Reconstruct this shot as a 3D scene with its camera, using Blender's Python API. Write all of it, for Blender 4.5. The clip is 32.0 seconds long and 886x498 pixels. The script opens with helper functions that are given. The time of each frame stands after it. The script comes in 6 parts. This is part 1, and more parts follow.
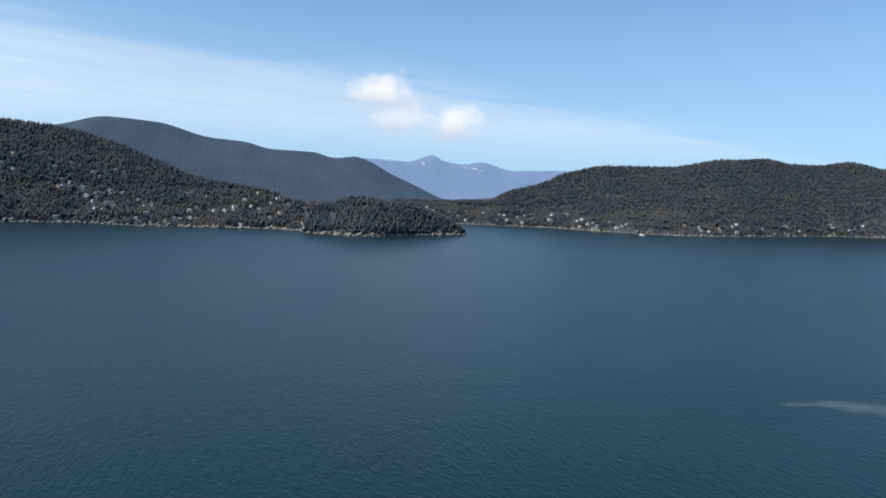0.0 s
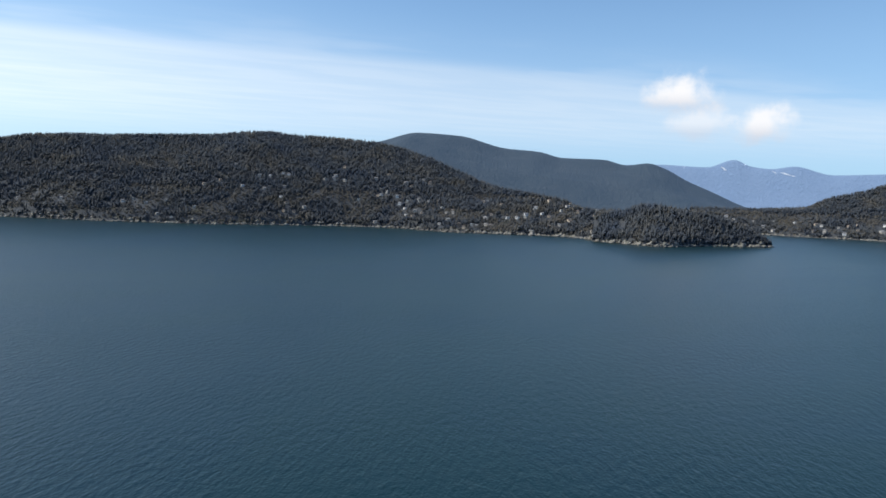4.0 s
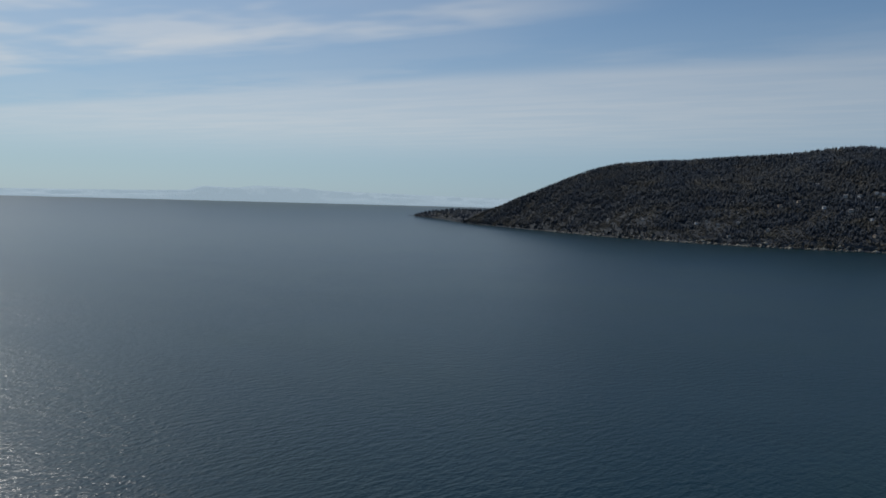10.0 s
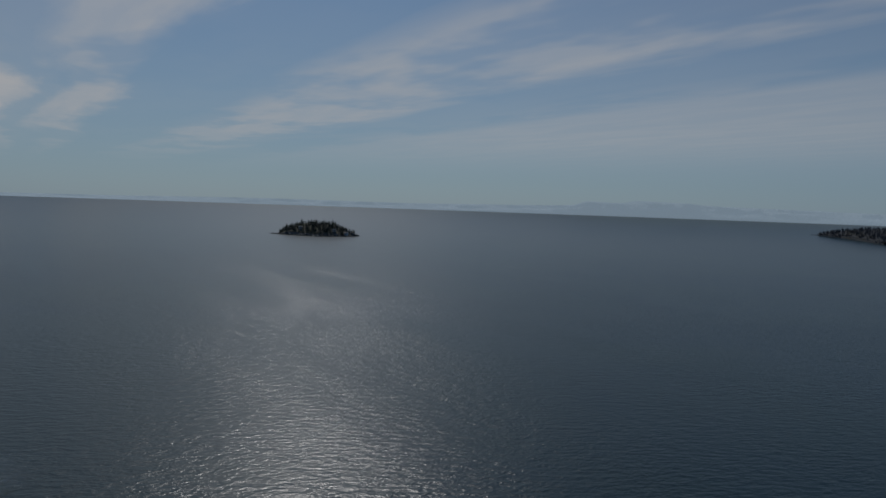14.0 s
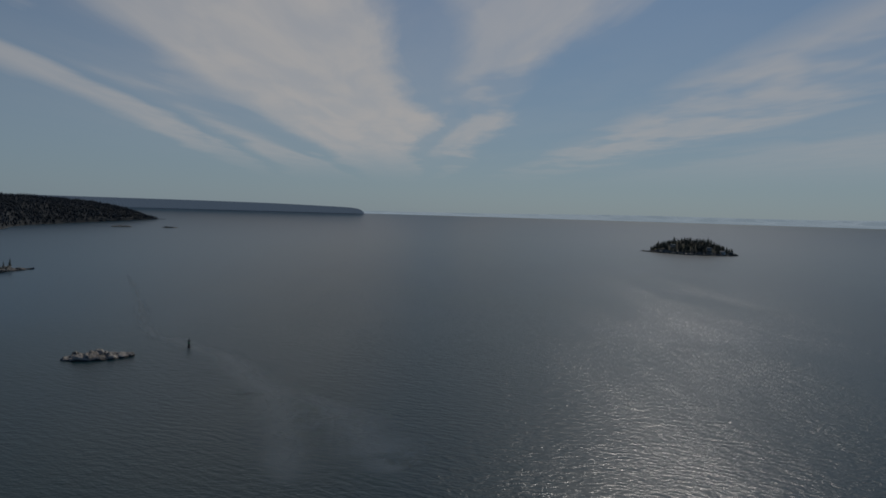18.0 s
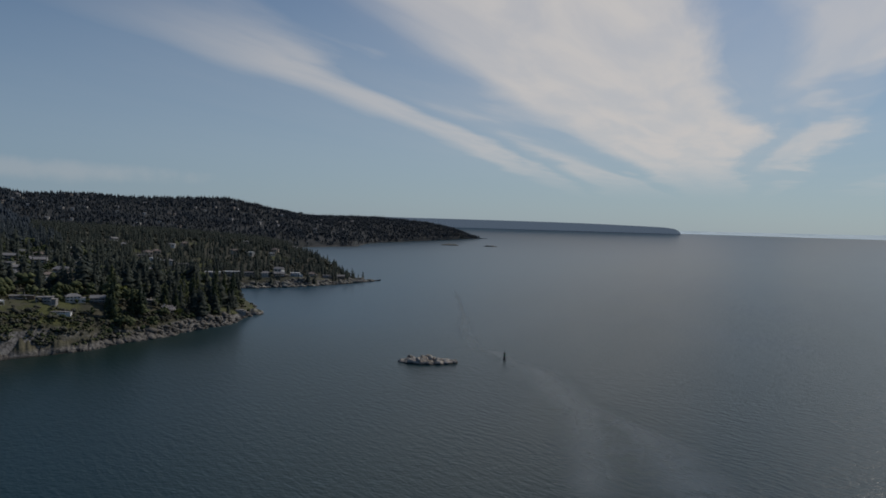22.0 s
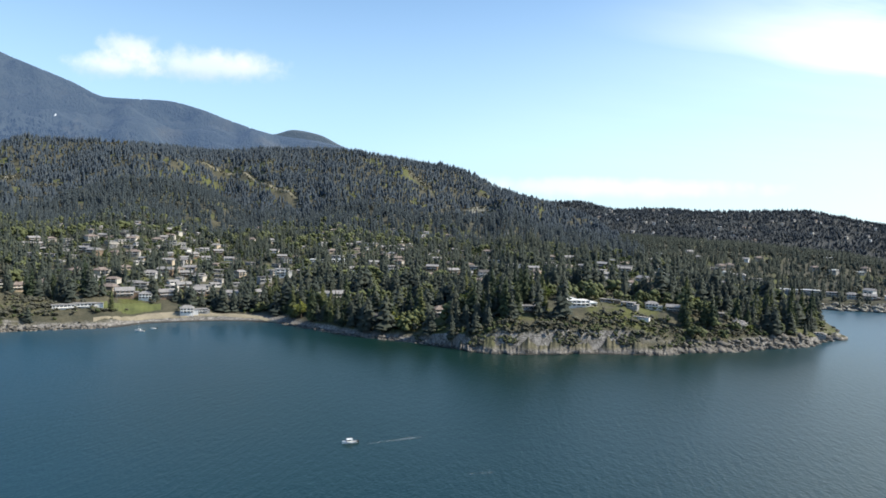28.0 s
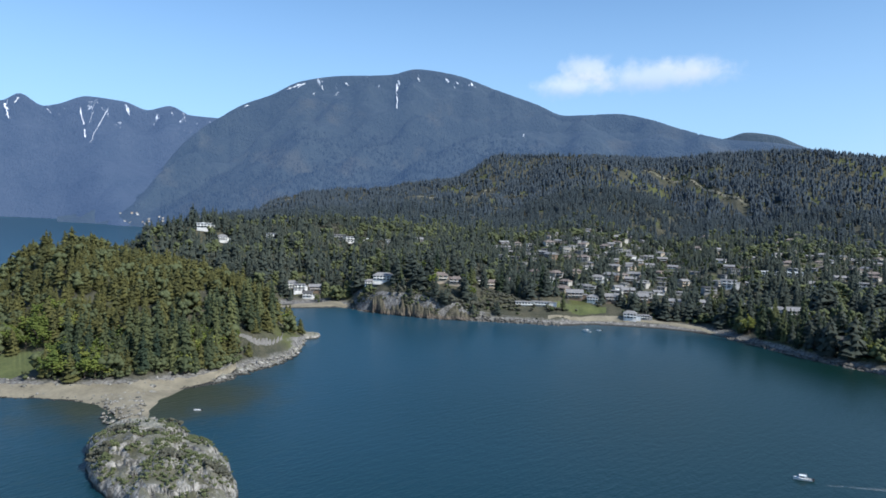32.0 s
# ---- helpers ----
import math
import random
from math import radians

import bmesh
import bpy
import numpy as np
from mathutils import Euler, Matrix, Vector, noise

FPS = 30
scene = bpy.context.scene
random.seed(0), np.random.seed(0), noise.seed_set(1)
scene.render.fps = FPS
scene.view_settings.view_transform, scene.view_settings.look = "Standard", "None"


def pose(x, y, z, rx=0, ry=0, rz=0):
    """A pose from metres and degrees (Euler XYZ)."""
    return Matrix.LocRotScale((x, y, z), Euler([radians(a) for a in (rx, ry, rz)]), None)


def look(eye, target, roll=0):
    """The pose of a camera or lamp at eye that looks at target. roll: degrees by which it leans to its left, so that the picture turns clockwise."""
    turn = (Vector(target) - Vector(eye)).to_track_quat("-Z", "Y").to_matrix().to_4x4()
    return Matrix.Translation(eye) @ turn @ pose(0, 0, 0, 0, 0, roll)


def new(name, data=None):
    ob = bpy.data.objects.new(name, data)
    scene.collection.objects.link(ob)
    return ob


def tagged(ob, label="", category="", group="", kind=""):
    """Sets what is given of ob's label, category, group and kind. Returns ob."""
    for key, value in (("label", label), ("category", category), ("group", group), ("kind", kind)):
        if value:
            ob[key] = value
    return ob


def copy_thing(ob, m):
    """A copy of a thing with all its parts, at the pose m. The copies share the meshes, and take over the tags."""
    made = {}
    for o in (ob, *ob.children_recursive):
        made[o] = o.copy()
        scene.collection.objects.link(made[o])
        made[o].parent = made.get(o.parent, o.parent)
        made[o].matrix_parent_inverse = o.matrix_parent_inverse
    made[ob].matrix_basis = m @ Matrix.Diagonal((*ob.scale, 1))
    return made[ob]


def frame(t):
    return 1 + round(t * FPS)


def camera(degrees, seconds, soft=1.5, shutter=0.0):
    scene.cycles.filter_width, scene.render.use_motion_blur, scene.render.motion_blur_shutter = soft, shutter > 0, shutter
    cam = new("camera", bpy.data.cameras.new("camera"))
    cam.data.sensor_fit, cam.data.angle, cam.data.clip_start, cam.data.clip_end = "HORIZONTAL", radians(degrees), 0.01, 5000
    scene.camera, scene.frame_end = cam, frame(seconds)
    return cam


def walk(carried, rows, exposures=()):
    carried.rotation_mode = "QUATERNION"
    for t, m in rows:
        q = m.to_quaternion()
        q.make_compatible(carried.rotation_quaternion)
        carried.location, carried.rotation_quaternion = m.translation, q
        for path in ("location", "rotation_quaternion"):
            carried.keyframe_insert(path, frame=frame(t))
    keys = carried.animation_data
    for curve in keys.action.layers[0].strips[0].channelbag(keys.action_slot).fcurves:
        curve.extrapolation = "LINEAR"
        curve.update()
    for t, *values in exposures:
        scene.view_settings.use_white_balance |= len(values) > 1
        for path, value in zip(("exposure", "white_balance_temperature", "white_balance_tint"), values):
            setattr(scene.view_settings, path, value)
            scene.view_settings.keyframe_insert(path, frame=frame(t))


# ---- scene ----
# The plan: the origin is the sea below the hovering camera; bearings in degrees turn from +y towards -x; metres.
EYE_Z = 100.0

# ---- camera and walk ----
cam = camera(65.98, 32.0, soft=1.7)
EXPOSURES = [(0, 0.36, 6200, 10), (2, 0.38, 6250, 10), (5, 0.40, 6400, 10), (9, -0.42, 6450, 10), (11, -0.85, 6250, 10), (13, -1.45, 6150, 11), (16.5, -1.55, 6500, 13), (19, -1.42, 6550, 13),
             (22, -0.9, 6750, 14), (23, -0.72, 6800, 13), (24, -0.35, 6850, 12), (25, 0.0, 6950, 12), (28, 0.95, 6950, 10), (30, 0.78, 6550, 10), (32, 0.6, 6100, 10)]
PATH = [
    (0, pose(0, 0, 100, 85.76, -1.93, 0.00)),
    (0.5, pose(0, 0, 100, 85.74, -1.92, 2.96)),
    (1, pose(0, 0, 100, 85.71, -1.93, 5.96)),
    (1.5, pose(0, 0, 100, 85.70, -1.93, 9.04)),
    (2, pose(0, 0, 100, 85.68, -1.87, 12.06)),
    (2.5, pose(0, 0, 100, 85.69, -1.88, 14.84)),
    (4.5, pose(0, 0, 100, 85.64, -1.72, 27.34)),
    (5, pose(0, 0, 100, 85.66, -1.61, 30.99)),
    (5.5, pose(0, 0, 100, 85.66, -1.66, 34.83)),
    (6, pose(0, 0, 100, 85.67, -1.64, 38.76)),
    (6.5, pose(0, 0, 100, 85.67, -1.56, 42.29)),
    (7, pose(0, 0, 100, 85.73, -1.54, 46.02)),
    (7.5, pose(0, 0, 100, 85.78, -1.55, 49.93)),
    (8, pose(0, 0, 100, 85.84, -1.56, 53.84)),
    (8.5, pose(0, 0, 100, 85.92, -1.52, 57.61)),
    (9, pose(0, 0, 100, 86.00, -1.48, 61.32)),
    (9.5, pose(0, 0, 100, 86.05, -1.53, 65.38)),
    (10, pose(0, 0, 100, 86.14, -1.54, 69.38)),
    (10.5, pose(0, 0, 100, 86.25, -1.49, 73.15)),
    (11, pose(0, 0, 100, 86.25, -1.72, 76.98)),
    (11.5, pose(0, 0, 100, 86.31, -1.71, 81.02)),
    (12, pose(0, 0, 100, 86.37, -1.74, 85.08)),
    (12.5, pose(0, 0, 100, 86.39, -1.81, 89.27)),
    (13, pose(0, 0, 100, 86.43, -1.94, 93.01)),
    (13.5, pose(0, 0, 100, 86.44, -1.93, 96.80)),
    (14, pose(0, 0, 100, 86.45, -1.98, 100.59)),
    (14.5, pose(0, 0, 100, 86.48, -2.02, 104.41)),
    (16.5, pose(0, 0, 100, 86.55, -1.69, 120.07)),
    (17, pose(0, 0, 100, 86.70, -1.74, 123.67)),
    (17.5, pose(0, 0, 100, 86.81, -1.68, 127.35)),
    (18, pose(0, 0, 100, 86.91, -1.68, 131.01)),
    (18.5, pose(0, 0, 100, 87.05, -1.68, 134.43)),
    (19, pose(0, 0, 100, 87.18, -1.65, 137.32)),
    (19.5, pose(0, 0, 100, 87.34, -1.63, 140.28)),
    (20, pose(0, 0, 100, 87.50, -1.59, 143.06)),
    (20.5, pose(0, 0, 100, 87.63, -1.62, 146.37)),
    (21, pose(0, 0, 100, 87.70, -1.55, 150.07)),
    (21.5, pose(0, 0, 100, 87.76, -1.54, 153.55)),
    (22, pose(0, 0, 100, 87.84, -1.65, 156.80)),
    (22.5, pose(0, 0, 100, 87.95, -1.56, 159.84)),
    (23, pose(0, 0, 100, 88.06, -1.56, 162.96)),
    (23.5, pose(0, 0, 100, 88.03, -1.59, 166.58)),
    (24, pose(0, 0, 100, 87.93, -1.59, 170.57)),
    (24.5, pose(0, 0, 100, 87.77, -1.67, 174.64)),
    (25, pose(0, 0, 100, 87.74, -1.69, 178.68)),
    (25.5, pose(0, 0, 100, 87.74, -1.65, 182.49)),
    (27.5, pose(0, 0, 100, 87.68, -1.70, 198.79)),
    (28, pose(0, 0, 100, 87.62, -1.64, 202.44)),
    (28.5, pose(0, 0, 100, 87.58, -1.63, 206.46)),
    (29, pose(0, 0, 100, 87.52, -1.59, 210.60)),
    (29.5, pose(0, 0, 100, 87.46, -1.60, 214.95)),
    (30, pose(0, 0, 100, 87.42, -1.60, 219.38)),
    (30.5, pose(0, 0, 100, 87.40, -1.66, 223.93)),
    (31, pose(0, 0, 100, 87.35, -1.69, 228.64)),
    (31.5, pose(0, 0, 100, 87.29, -1.68, 233.57)),
    (32, pose(0, 0, 100, 87.20, -1.74, 238.54)),
]
walk(cam, PATH, EXPOSURES)

# ---- world, sun and sky ----
SUN_BEARING, SUN_HEIGHT = 112.0, 43.0


def way(bearing, height=0.0):
    """The direction of a bearing and a height above the horizon, both in degrees."""
    b, h = radians(bearing), radians(height)
    return Vector((-math.sin(b) * math.cos(h), math.cos(b) * math.cos(h), math.sin(h)))


class Nodes:
    """Short calls for building a node tree."""

    def __init__(self, tree):
        self.tree = tree
        tree.nodes.clear()

    def add(self, kind, **values):
        node = self.tree.nodes.new(kind)
        for key, value in values.items():
            if key in node.inputs:
                self.put(node.inputs[key], value)
        return node

    def put(self, socket, value):
        if isinstance(value, bpy.types.NodeSocket):
            self.tree.links.new(value, socket)
        else:
            socket.default_value = value

    def math(self, op, a, b=0.0, c=0.0, clamp=False):
        node = self.tree.nodes.new("ShaderNodeMath")
        node.operation, node.use_clamp = op, clamp
        for socket, value in zip(node.inputs, (a, b, c)):
            self.put(socket, value)
        return node.outputs[0]

    def vec(self, op, a, b=(0, 0, 0)):
        node = self.tree.nodes.new("ShaderNodeVectorMath")
        node.operation = op
        self.put(node.inputs[0], a)
        self.put(node.inputs[1], b)
        return node.outputs["Value"] if op in ("DOT_PRODUCT", "LENGTH", "DISTANCE") else node.outputs["Vector"]

    def mix(self, fac, a, b, blend="MIX"):
        node = self.tree.nodes.new("ShaderNodeMix")
        node.data_type, node.blend_type = "RGBA", blend
        self.put(node.inputs["Factor"], fac)
        for name, value in (("A", a), ("B", b)):
            socket = [s for s in node.inputs if s.name == name and s.type == "RGBA"][0]
            self.put(socket, (*value, 1) if isinstance(value, tuple) and len(value) == 3 else value)
        return [s for s in node.outputs if s.type == "RGBA"][0]

    def noise(self, vector, scale, detail=4.0, rough=0.55, distortion=0.0):
        node = self.tree.nodes.new("ShaderNodeTexNoise")
        self.put(node.inputs["Vector"], vector)
        for key, value in (("Scale", scale), ("Detail", detail), ("Roughness", rough), ("Distortion", distortion)):
            self.put(node.inputs[key], value)
        return node.outputs[0]

    def smooth(self, value, low, high):
        node = self.tree.nodes.new("ShaderNodeMapRange")
        node.interpolation_type = "SMOOTHSTEP"
        for key, v in (("Value", value), ("From Min", low), ("From Max", high)):
            self.put(node.inputs[key], v)
        return node.outputs[0]

    def ramp(self, fac, *stops):
        node = self.tree.nodes.new("ShaderNodeValToRGB")
        self.put(node.inputs[0], fac)
        els = node.color_ramp.elements
        while len(els) < len(stops):
            els.new(0.5)
        for el, (at, colour) in zip(els, stops):
            el.position, el.color = at, (*colour, 1)
        return node.outputs[0]


world = bpy.data.worlds.new("sky")
scene.world = world
world.use_nodes = True
n = Nodes(world.node_tree)
sky = n.tree.nodes.new("ShaderNodeTexSky")
sky.sky_type, sky.sun_disc = "NISHITA", False
sky.sun_elevation, sky.sun_rotation = radians(SUN_HEIGHT), radians(-SUN_BEARING)
sky.altitude, sky.air_density, sky.dust_density, sky.ozone_density = 100, 1.0, 0.6, 1.5
SKY = 0.085
co = n.tree.nodes.new("ShaderNodeTexCoord").outputs["Generated"]
sep = n.tree.nodes.new("ShaderNodeSeparateXYZ")
n.put(sep.inputs[0], co)
up = n.math("MAXIMUM", sep.outputs["Z"], 0.012)
# high cirrus lies in long parallel streaks on a sheet far overhead
STREAK = 133.0
along, across = way(STREAK), way(STREAK + 90)
u = n.math("DIVIDE", n.vec("DOT_PRODUCT", co, along), up)
v = n.math("DIVIDE", n.vec("DOT_PRODUCT", co, across), up)
sheet = n.tree.nodes.new("ShaderNodeCombineXYZ")
n.put(sheet.inputs[0], n.math("MULTIPLY", u, 0.22))
n.put(sheet.inputs[1], n.math("MULTIPLY", v, 0.75))
streaks = n.noise(sheet.outputs[0], 0.9, 6, 0.5, 0.5)
fine = n.noise(sheet.outputs[0], 3.4, 5, 0.55, 0.4)
bent = n.math("SUBTRACT", v, n.math("MULTIPLY", n.math("MULTIPLY", u, 0.11), n.smooth(v, 1.8, 2.6)))
wavy = n.math("ADD", bent, n.math("ADD", n.math("MULTIPLY", n.math("SUBTRACT", streaks, 0.5), 1.3), n.math("MULTIPLY", n.math("SUBTRACT", fine, 0.5), 0.3)))
BANDS = ((-14, 0.28), (-10, 0.42), (-7, 0.5), (-5.2, 0.42), (-4.4, 0.12), (-3.7, 0.1), (-3.3, 0.62), (-2.3, 0.62), (-1.8, 0.06), (-0.95, 0.05), (-0.7, 0.7), (-0.35, 0.65), (-0.2, 0.2),
         (0.0, 0.2), (0.2, 0.9), (1.45, 0.9), (1.75, 0.15), (1.9, 0.1), (2.1, 0.66), (2.45, 0.62), (2.75, 0.1), (4.0, 0.05), (8, 0.05))
band = n.ramp(n.math("DIVIDE", n.math("ADD", wavy, 14.0), 22.0, clamp=True), *[((x + 14) / 22, (y, y, y)) for x, y in BANDS])
veil = n.math("MULTIPLY", band, n.math("ADD", 0.78, n.math("MULTIPLY", n.smooth(fine, 0.3, 0.7), 0.26)))
veil = n.math("MULTIPLY", veil, n.math("MAXIMUM", n.math("MAXIMUM", n.smooth(u, 1.5, 3.8), n.math("MULTIPLY", n.smooth(u, 0.3, 2.0), n.smooth(v, 1.8, 1.4))), n.smooth(v, -3.5, -4.5)))
veil = n.math("MULTIPLY", veil, n.smooth(sep.outputs["Z"], 0.035, 0.11))
gap = n.tree.nodes.new("ShaderNodeCombineXYZ")
n.put(gap.inputs[0], n.math("MULTIPLY", u, 0.45))
n.put(gap.inputs[1], n.math("MULTIPLY", v, 0.8))
broken = n.math("MAXIMUM", n.smooth(n.noise(gap.outputs[0], 0.8, 4, 0.6), 0.42, 0.58), n.math("MAXIMUM", n.smooth(v, -4.6, -5.2), n.smooth(v, -0.6, -0.1)))
veil = n.math("MULTIPLY", veil, n.math("ADD", 0.25, n.math("MULTIPLY", broken, 0.75)))


def bearing_patch(bearing, height, wide, tall, edge=0.35, grain=9.0):
    """A cloud: a mask round one direction, with a ragged edge."""
    d = way(bearing, height)
    side = n.vec("DOT_PRODUCT", co, way(bearing + 90))
    rise = n.math("SUBTRACT", sep.outputs["Z"], d.z)
    front = n.smooth(n.vec("DOT_PRODUCT", co, d), 0.5, 0.7)
    a = n.math("DIVIDE", side, math.sin(radians(wide)))
    b = n.math("DIVIDE", rise, math.sin(radians(tall)))
    dist = n.math("SQRT", n.math("ADD", n.math("MULTIPLY", a, a), n.math("MULTIPLY", b, b)))
    wob = n.math("MULTIPLY", n.math("SUBTRACT", n.noise(co, grain, 6, 0.6), 0.5), 2.6)
    return n.math("MULTIPLY", n.smooth(n.math("ADD", dist, wob), 1.0 + edge, 1.0 - edge), front), b


cover = veil
low, _ = bearing_patch(190, 3.1, 10, 0.6, 0.8, 18)
cover = n.math("MAXIMUM", cover, n.math("MULTIPLY", low, 0.3))
pale = n.smooth(sep.outputs["Z"], 0.5, -0.05)
deep = n.mix(1.0, sky.outputs[0], (0.68, 0.98, 1.22), "MULTIPLY")
sunward = n.smooth(n.vec("DOT_PRODUCT", co, way(SUN_BEARING + 4)), -0.15, 0.95)
haze_tone = n.mix(sunward, (4.3, 6.4, 8.8), (6.7, 8.6, 10.0))
air = n.mix(n.math("MULTIPLY", pale, 0.72), deep, haze_tone)
cloudy = n.mix(cover, air, n.mix(sunward, (7.7, 8.3, 8.8), (11.9, 11.9, 11.7)))
for b, h, wide, tall, amount in ((5.5, 8.5, 2.2, 1.25, 1.0), (3.9, 6.3, 2.0, 0.9, 0.55), (-0.8, 6.2, 1.5, 1.2, 0.95), (228.3, 10.7, 2.2, 0.7, 0.48), (226.9, 12.0, 1.6, 0.9, 0.42), (221.5, 11.4, 4.2, 0.9, 0.42), (219.0, 12.1, 1.8, 0.7, 0.3)):
    puff, rise = bearing_patch(b, h, wide, tall, 0.7, 26)
    shade = n.mix(n.smooth(rise, -1.1, 0.3), (6.0, 6.2, 6.8), (8.9, 8.8, 8.8))
    cloudy = n.mix(n.math("MULTIPLY", puff, amount), cloudy, shade)
bg = n.add("ShaderNodeBackground", Color=cloudy, Strength=SKY)
out = n.tree.nodes.new("ShaderNodeOutputWorld")
n.put(out.inputs[0], bg.outputs[0])

sun = new("sun", bpy.data.lights.new("sun", "SUN"))
sun.data.energy, sun.data.angle, sun.data.color = 3.4, radians(0.53), (1.0, 0.95, 0.87)
sun.matrix_world = look(way(SUN_BEARING, SUN_HEIGHT) * 500, (0, 0, 0))

# ---- materials ----
def material(name, build, rough=0.8, bump=0.0, **extra):
    m = bpy.data.materials.new(name)
    m.use_nodes = True
    k = Nodes(m.node_tree)
    where = k.tree.nodes.new("ShaderNodeTexCoord").outputs["Object"]
    k.where, k.geo = where, k.tree.nodes.new("ShaderNodeNewGeometry")
    colour, height = build(k)
    shader = k.add("ShaderNodeBsdfPrincipled", **{"Base Color": (*colour, 1) if isinstance(colour, tuple) else colour,
                                                    "Roughness": rough, **extra})
    if bump:
        b = k.add("ShaderNodeBump", Strength=1.0, Distance=bump, Height=height)
        k.put(shader.inputs["Normal"], b.outputs[0])
    o = k.tree.nodes.new("ShaderNodeOutputMaterial")
    k.put(o.inputs[0], shader.outputs[0])
    m["build"] = name
    return m


def mottled(a, b, scale, fine=6.0):
    """Two colours mixed by a coarse and a fine noise."""
    def build(k):
        big, small = k.noise(k.where, scale, 5, 0.6), k.noise(k.where, scale * fine, 4, 0.6)
        f = k.math("ADD", k.math("MULTIPLY", big, 0.65), k.math("MULTIPLY", small, 0.35))
        return k.ramp(f, (0.32, a), (0.68, b)), small
    return build


def foliage(*stops):
    """Leaf colours that differ from tree to tree and within a crown."""
    def build(k):
        isle = k.geo.outputs["Random Per Island"]
        small = k.noise(k.geo.outputs["Position"], 0.55, 3, 0.7)
        large = k.noise(k.geo.outputs["Position"], 0.012, 3, 0.6)
        tree = k.noise(k.vec("MULTIPLY", k.geo.outputs["Position"], (1, 1, 0.3)), 0.14, 2, 0.5)
        f = k.math("ADD", k.math("ADD", k.math("MULTIPLY", isle, 0.18), k.math("MULTIPLY", tree, 0.4)), k.math("ADD", k.math("MULTIPLY", small, 0.2), k.math("MULTIPLY", large, 0.45)))
        f = k.math("SUBTRACT", f, 0.1)
        return k.ramp(f, *stops), small
    return build


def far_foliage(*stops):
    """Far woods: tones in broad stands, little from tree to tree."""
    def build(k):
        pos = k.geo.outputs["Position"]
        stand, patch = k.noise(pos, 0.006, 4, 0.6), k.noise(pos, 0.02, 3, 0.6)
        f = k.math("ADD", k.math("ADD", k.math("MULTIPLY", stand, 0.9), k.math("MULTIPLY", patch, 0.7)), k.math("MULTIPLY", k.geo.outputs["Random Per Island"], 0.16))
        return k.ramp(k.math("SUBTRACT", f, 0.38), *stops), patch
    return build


def own_foliage(*stops):
    def build(k):
        one = k.tree.nodes.new("ShaderNodeObjectInfo").outputs["Random"]
        small = k.noise(k.geo.outputs["Position"], 0.6, 3, 0.7)
        f = k.math("ADD", k.math("MULTIPLY", one, 0.6), k.math("MULTIPLY", small, 0.4))
        return k.ramp(f, *stops), small
    return build


def land_build(soil, soil2, rock, rock2, grass, shore=5.0, steep=0.72, grassy=0.5):
    """Ground: rock where it is steep or near the tide line, soil and grass elsewhere."""
    def build(k):
        pos = k.geo.outputs["Position"]
        s = k.tree.nodes.new("ShaderNodeSeparateXYZ")
        k.put(s.inputs[0], pos)
        nz = k.tree.nodes.new("ShaderNodeSeparateXYZ")
        k.put(nz.inputs[0], k.geo.outputs["Normal"])
        big, mid, small = k.noise(pos, 0.012, 4, 0.6), k.noise(pos, 0.07, 5, 0.65), k.noise(pos, 0.6, 5, 0.65)
        soils = k.ramp(k.math("ADD", k.math("MULTIPLY", mid, 0.6), k.math("MULTIPLY", small, 0.4)), (0.42, soil), (0.6, soil2))
        soils = k.mix(k.smooth(big, grassy, grassy + 0.12), soils, k.mix(small, grass, tuple(c * 0.6 for c in grass)))
        stripes = k.vec("MULTIPLY", pos, (1, 1, 0.35))
        rocks = k.ramp(k.math("ADD", k.math("MULTIPLY", k.noise(stripes, 0.25, 6, 0.7), 0.6), k.math("MULTIPLY", small, 0.4)), (0.40, rock), (0.60, rock2))
        vor = k.tree.nodes.new("ShaderNodeTexVoronoi")
        vor.feature = "DISTANCE_TO_EDGE"
        k.put(vor.inputs["Vector"], k.vec("ADD", stripes, k.vec("MULTIPLY", k.noise(pos, 0.2, 3), (5, 5, 5))))
        vor.inputs["Scale"].default_value = 0.22
        rocks = k.mix(k.math("MULTIPLY", k.smooth(vor.outputs[0], 0.09, 0.0), 0.75), rocks, (0.045, 0.042, 0.036))
        wet = k.smooth(k.math("ADD", s.outputs["Z"], mid), 1.9, 1.0)
        rocks = k.mix(wet, rocks, (0.035, 0.034, 0.028))
        flat = k.smooth(k.math("ADD", nz.outputs["Z"], k.math("MULTIPLY", k.math("SUBTRACT", mid, 0.5), 0.35)), steep - 0.08, steep + 0.06)
        high = k.smooth(k.math("ADD", s.outputs["Z"], k.math("MULTIPLY", mid, 5.0)), shore, shore + 3.5)
        return k.mix(k.math("MULTIPLY", flat, high), rocks, soils), k.math("ADD", small, mid)
    return build


M = {}
M["ground"] = material("forest_floor", land_build((0.04, 0.042, 0.025), (0.09, 0.082, 0.05), (0.10, 0.095, 0.085), (0.30, 0.285, 0.26), (0.10, 0.11, 0.03)), 0.95, 0.8)
# far soil has the blue of distance haze mixed into its colour
M["hazed_far_ground"] = material("hazed_far_slopes", land_build((0.046, 0.054, 0.064), (0.066, 0.067, 0.064), (0.12, 0.11, 0.10), (0.25, 0.23, 0.21), (0.055, 0.055, 0.038), 3.0, 0.1, 0.56), 0.95, 2.0)
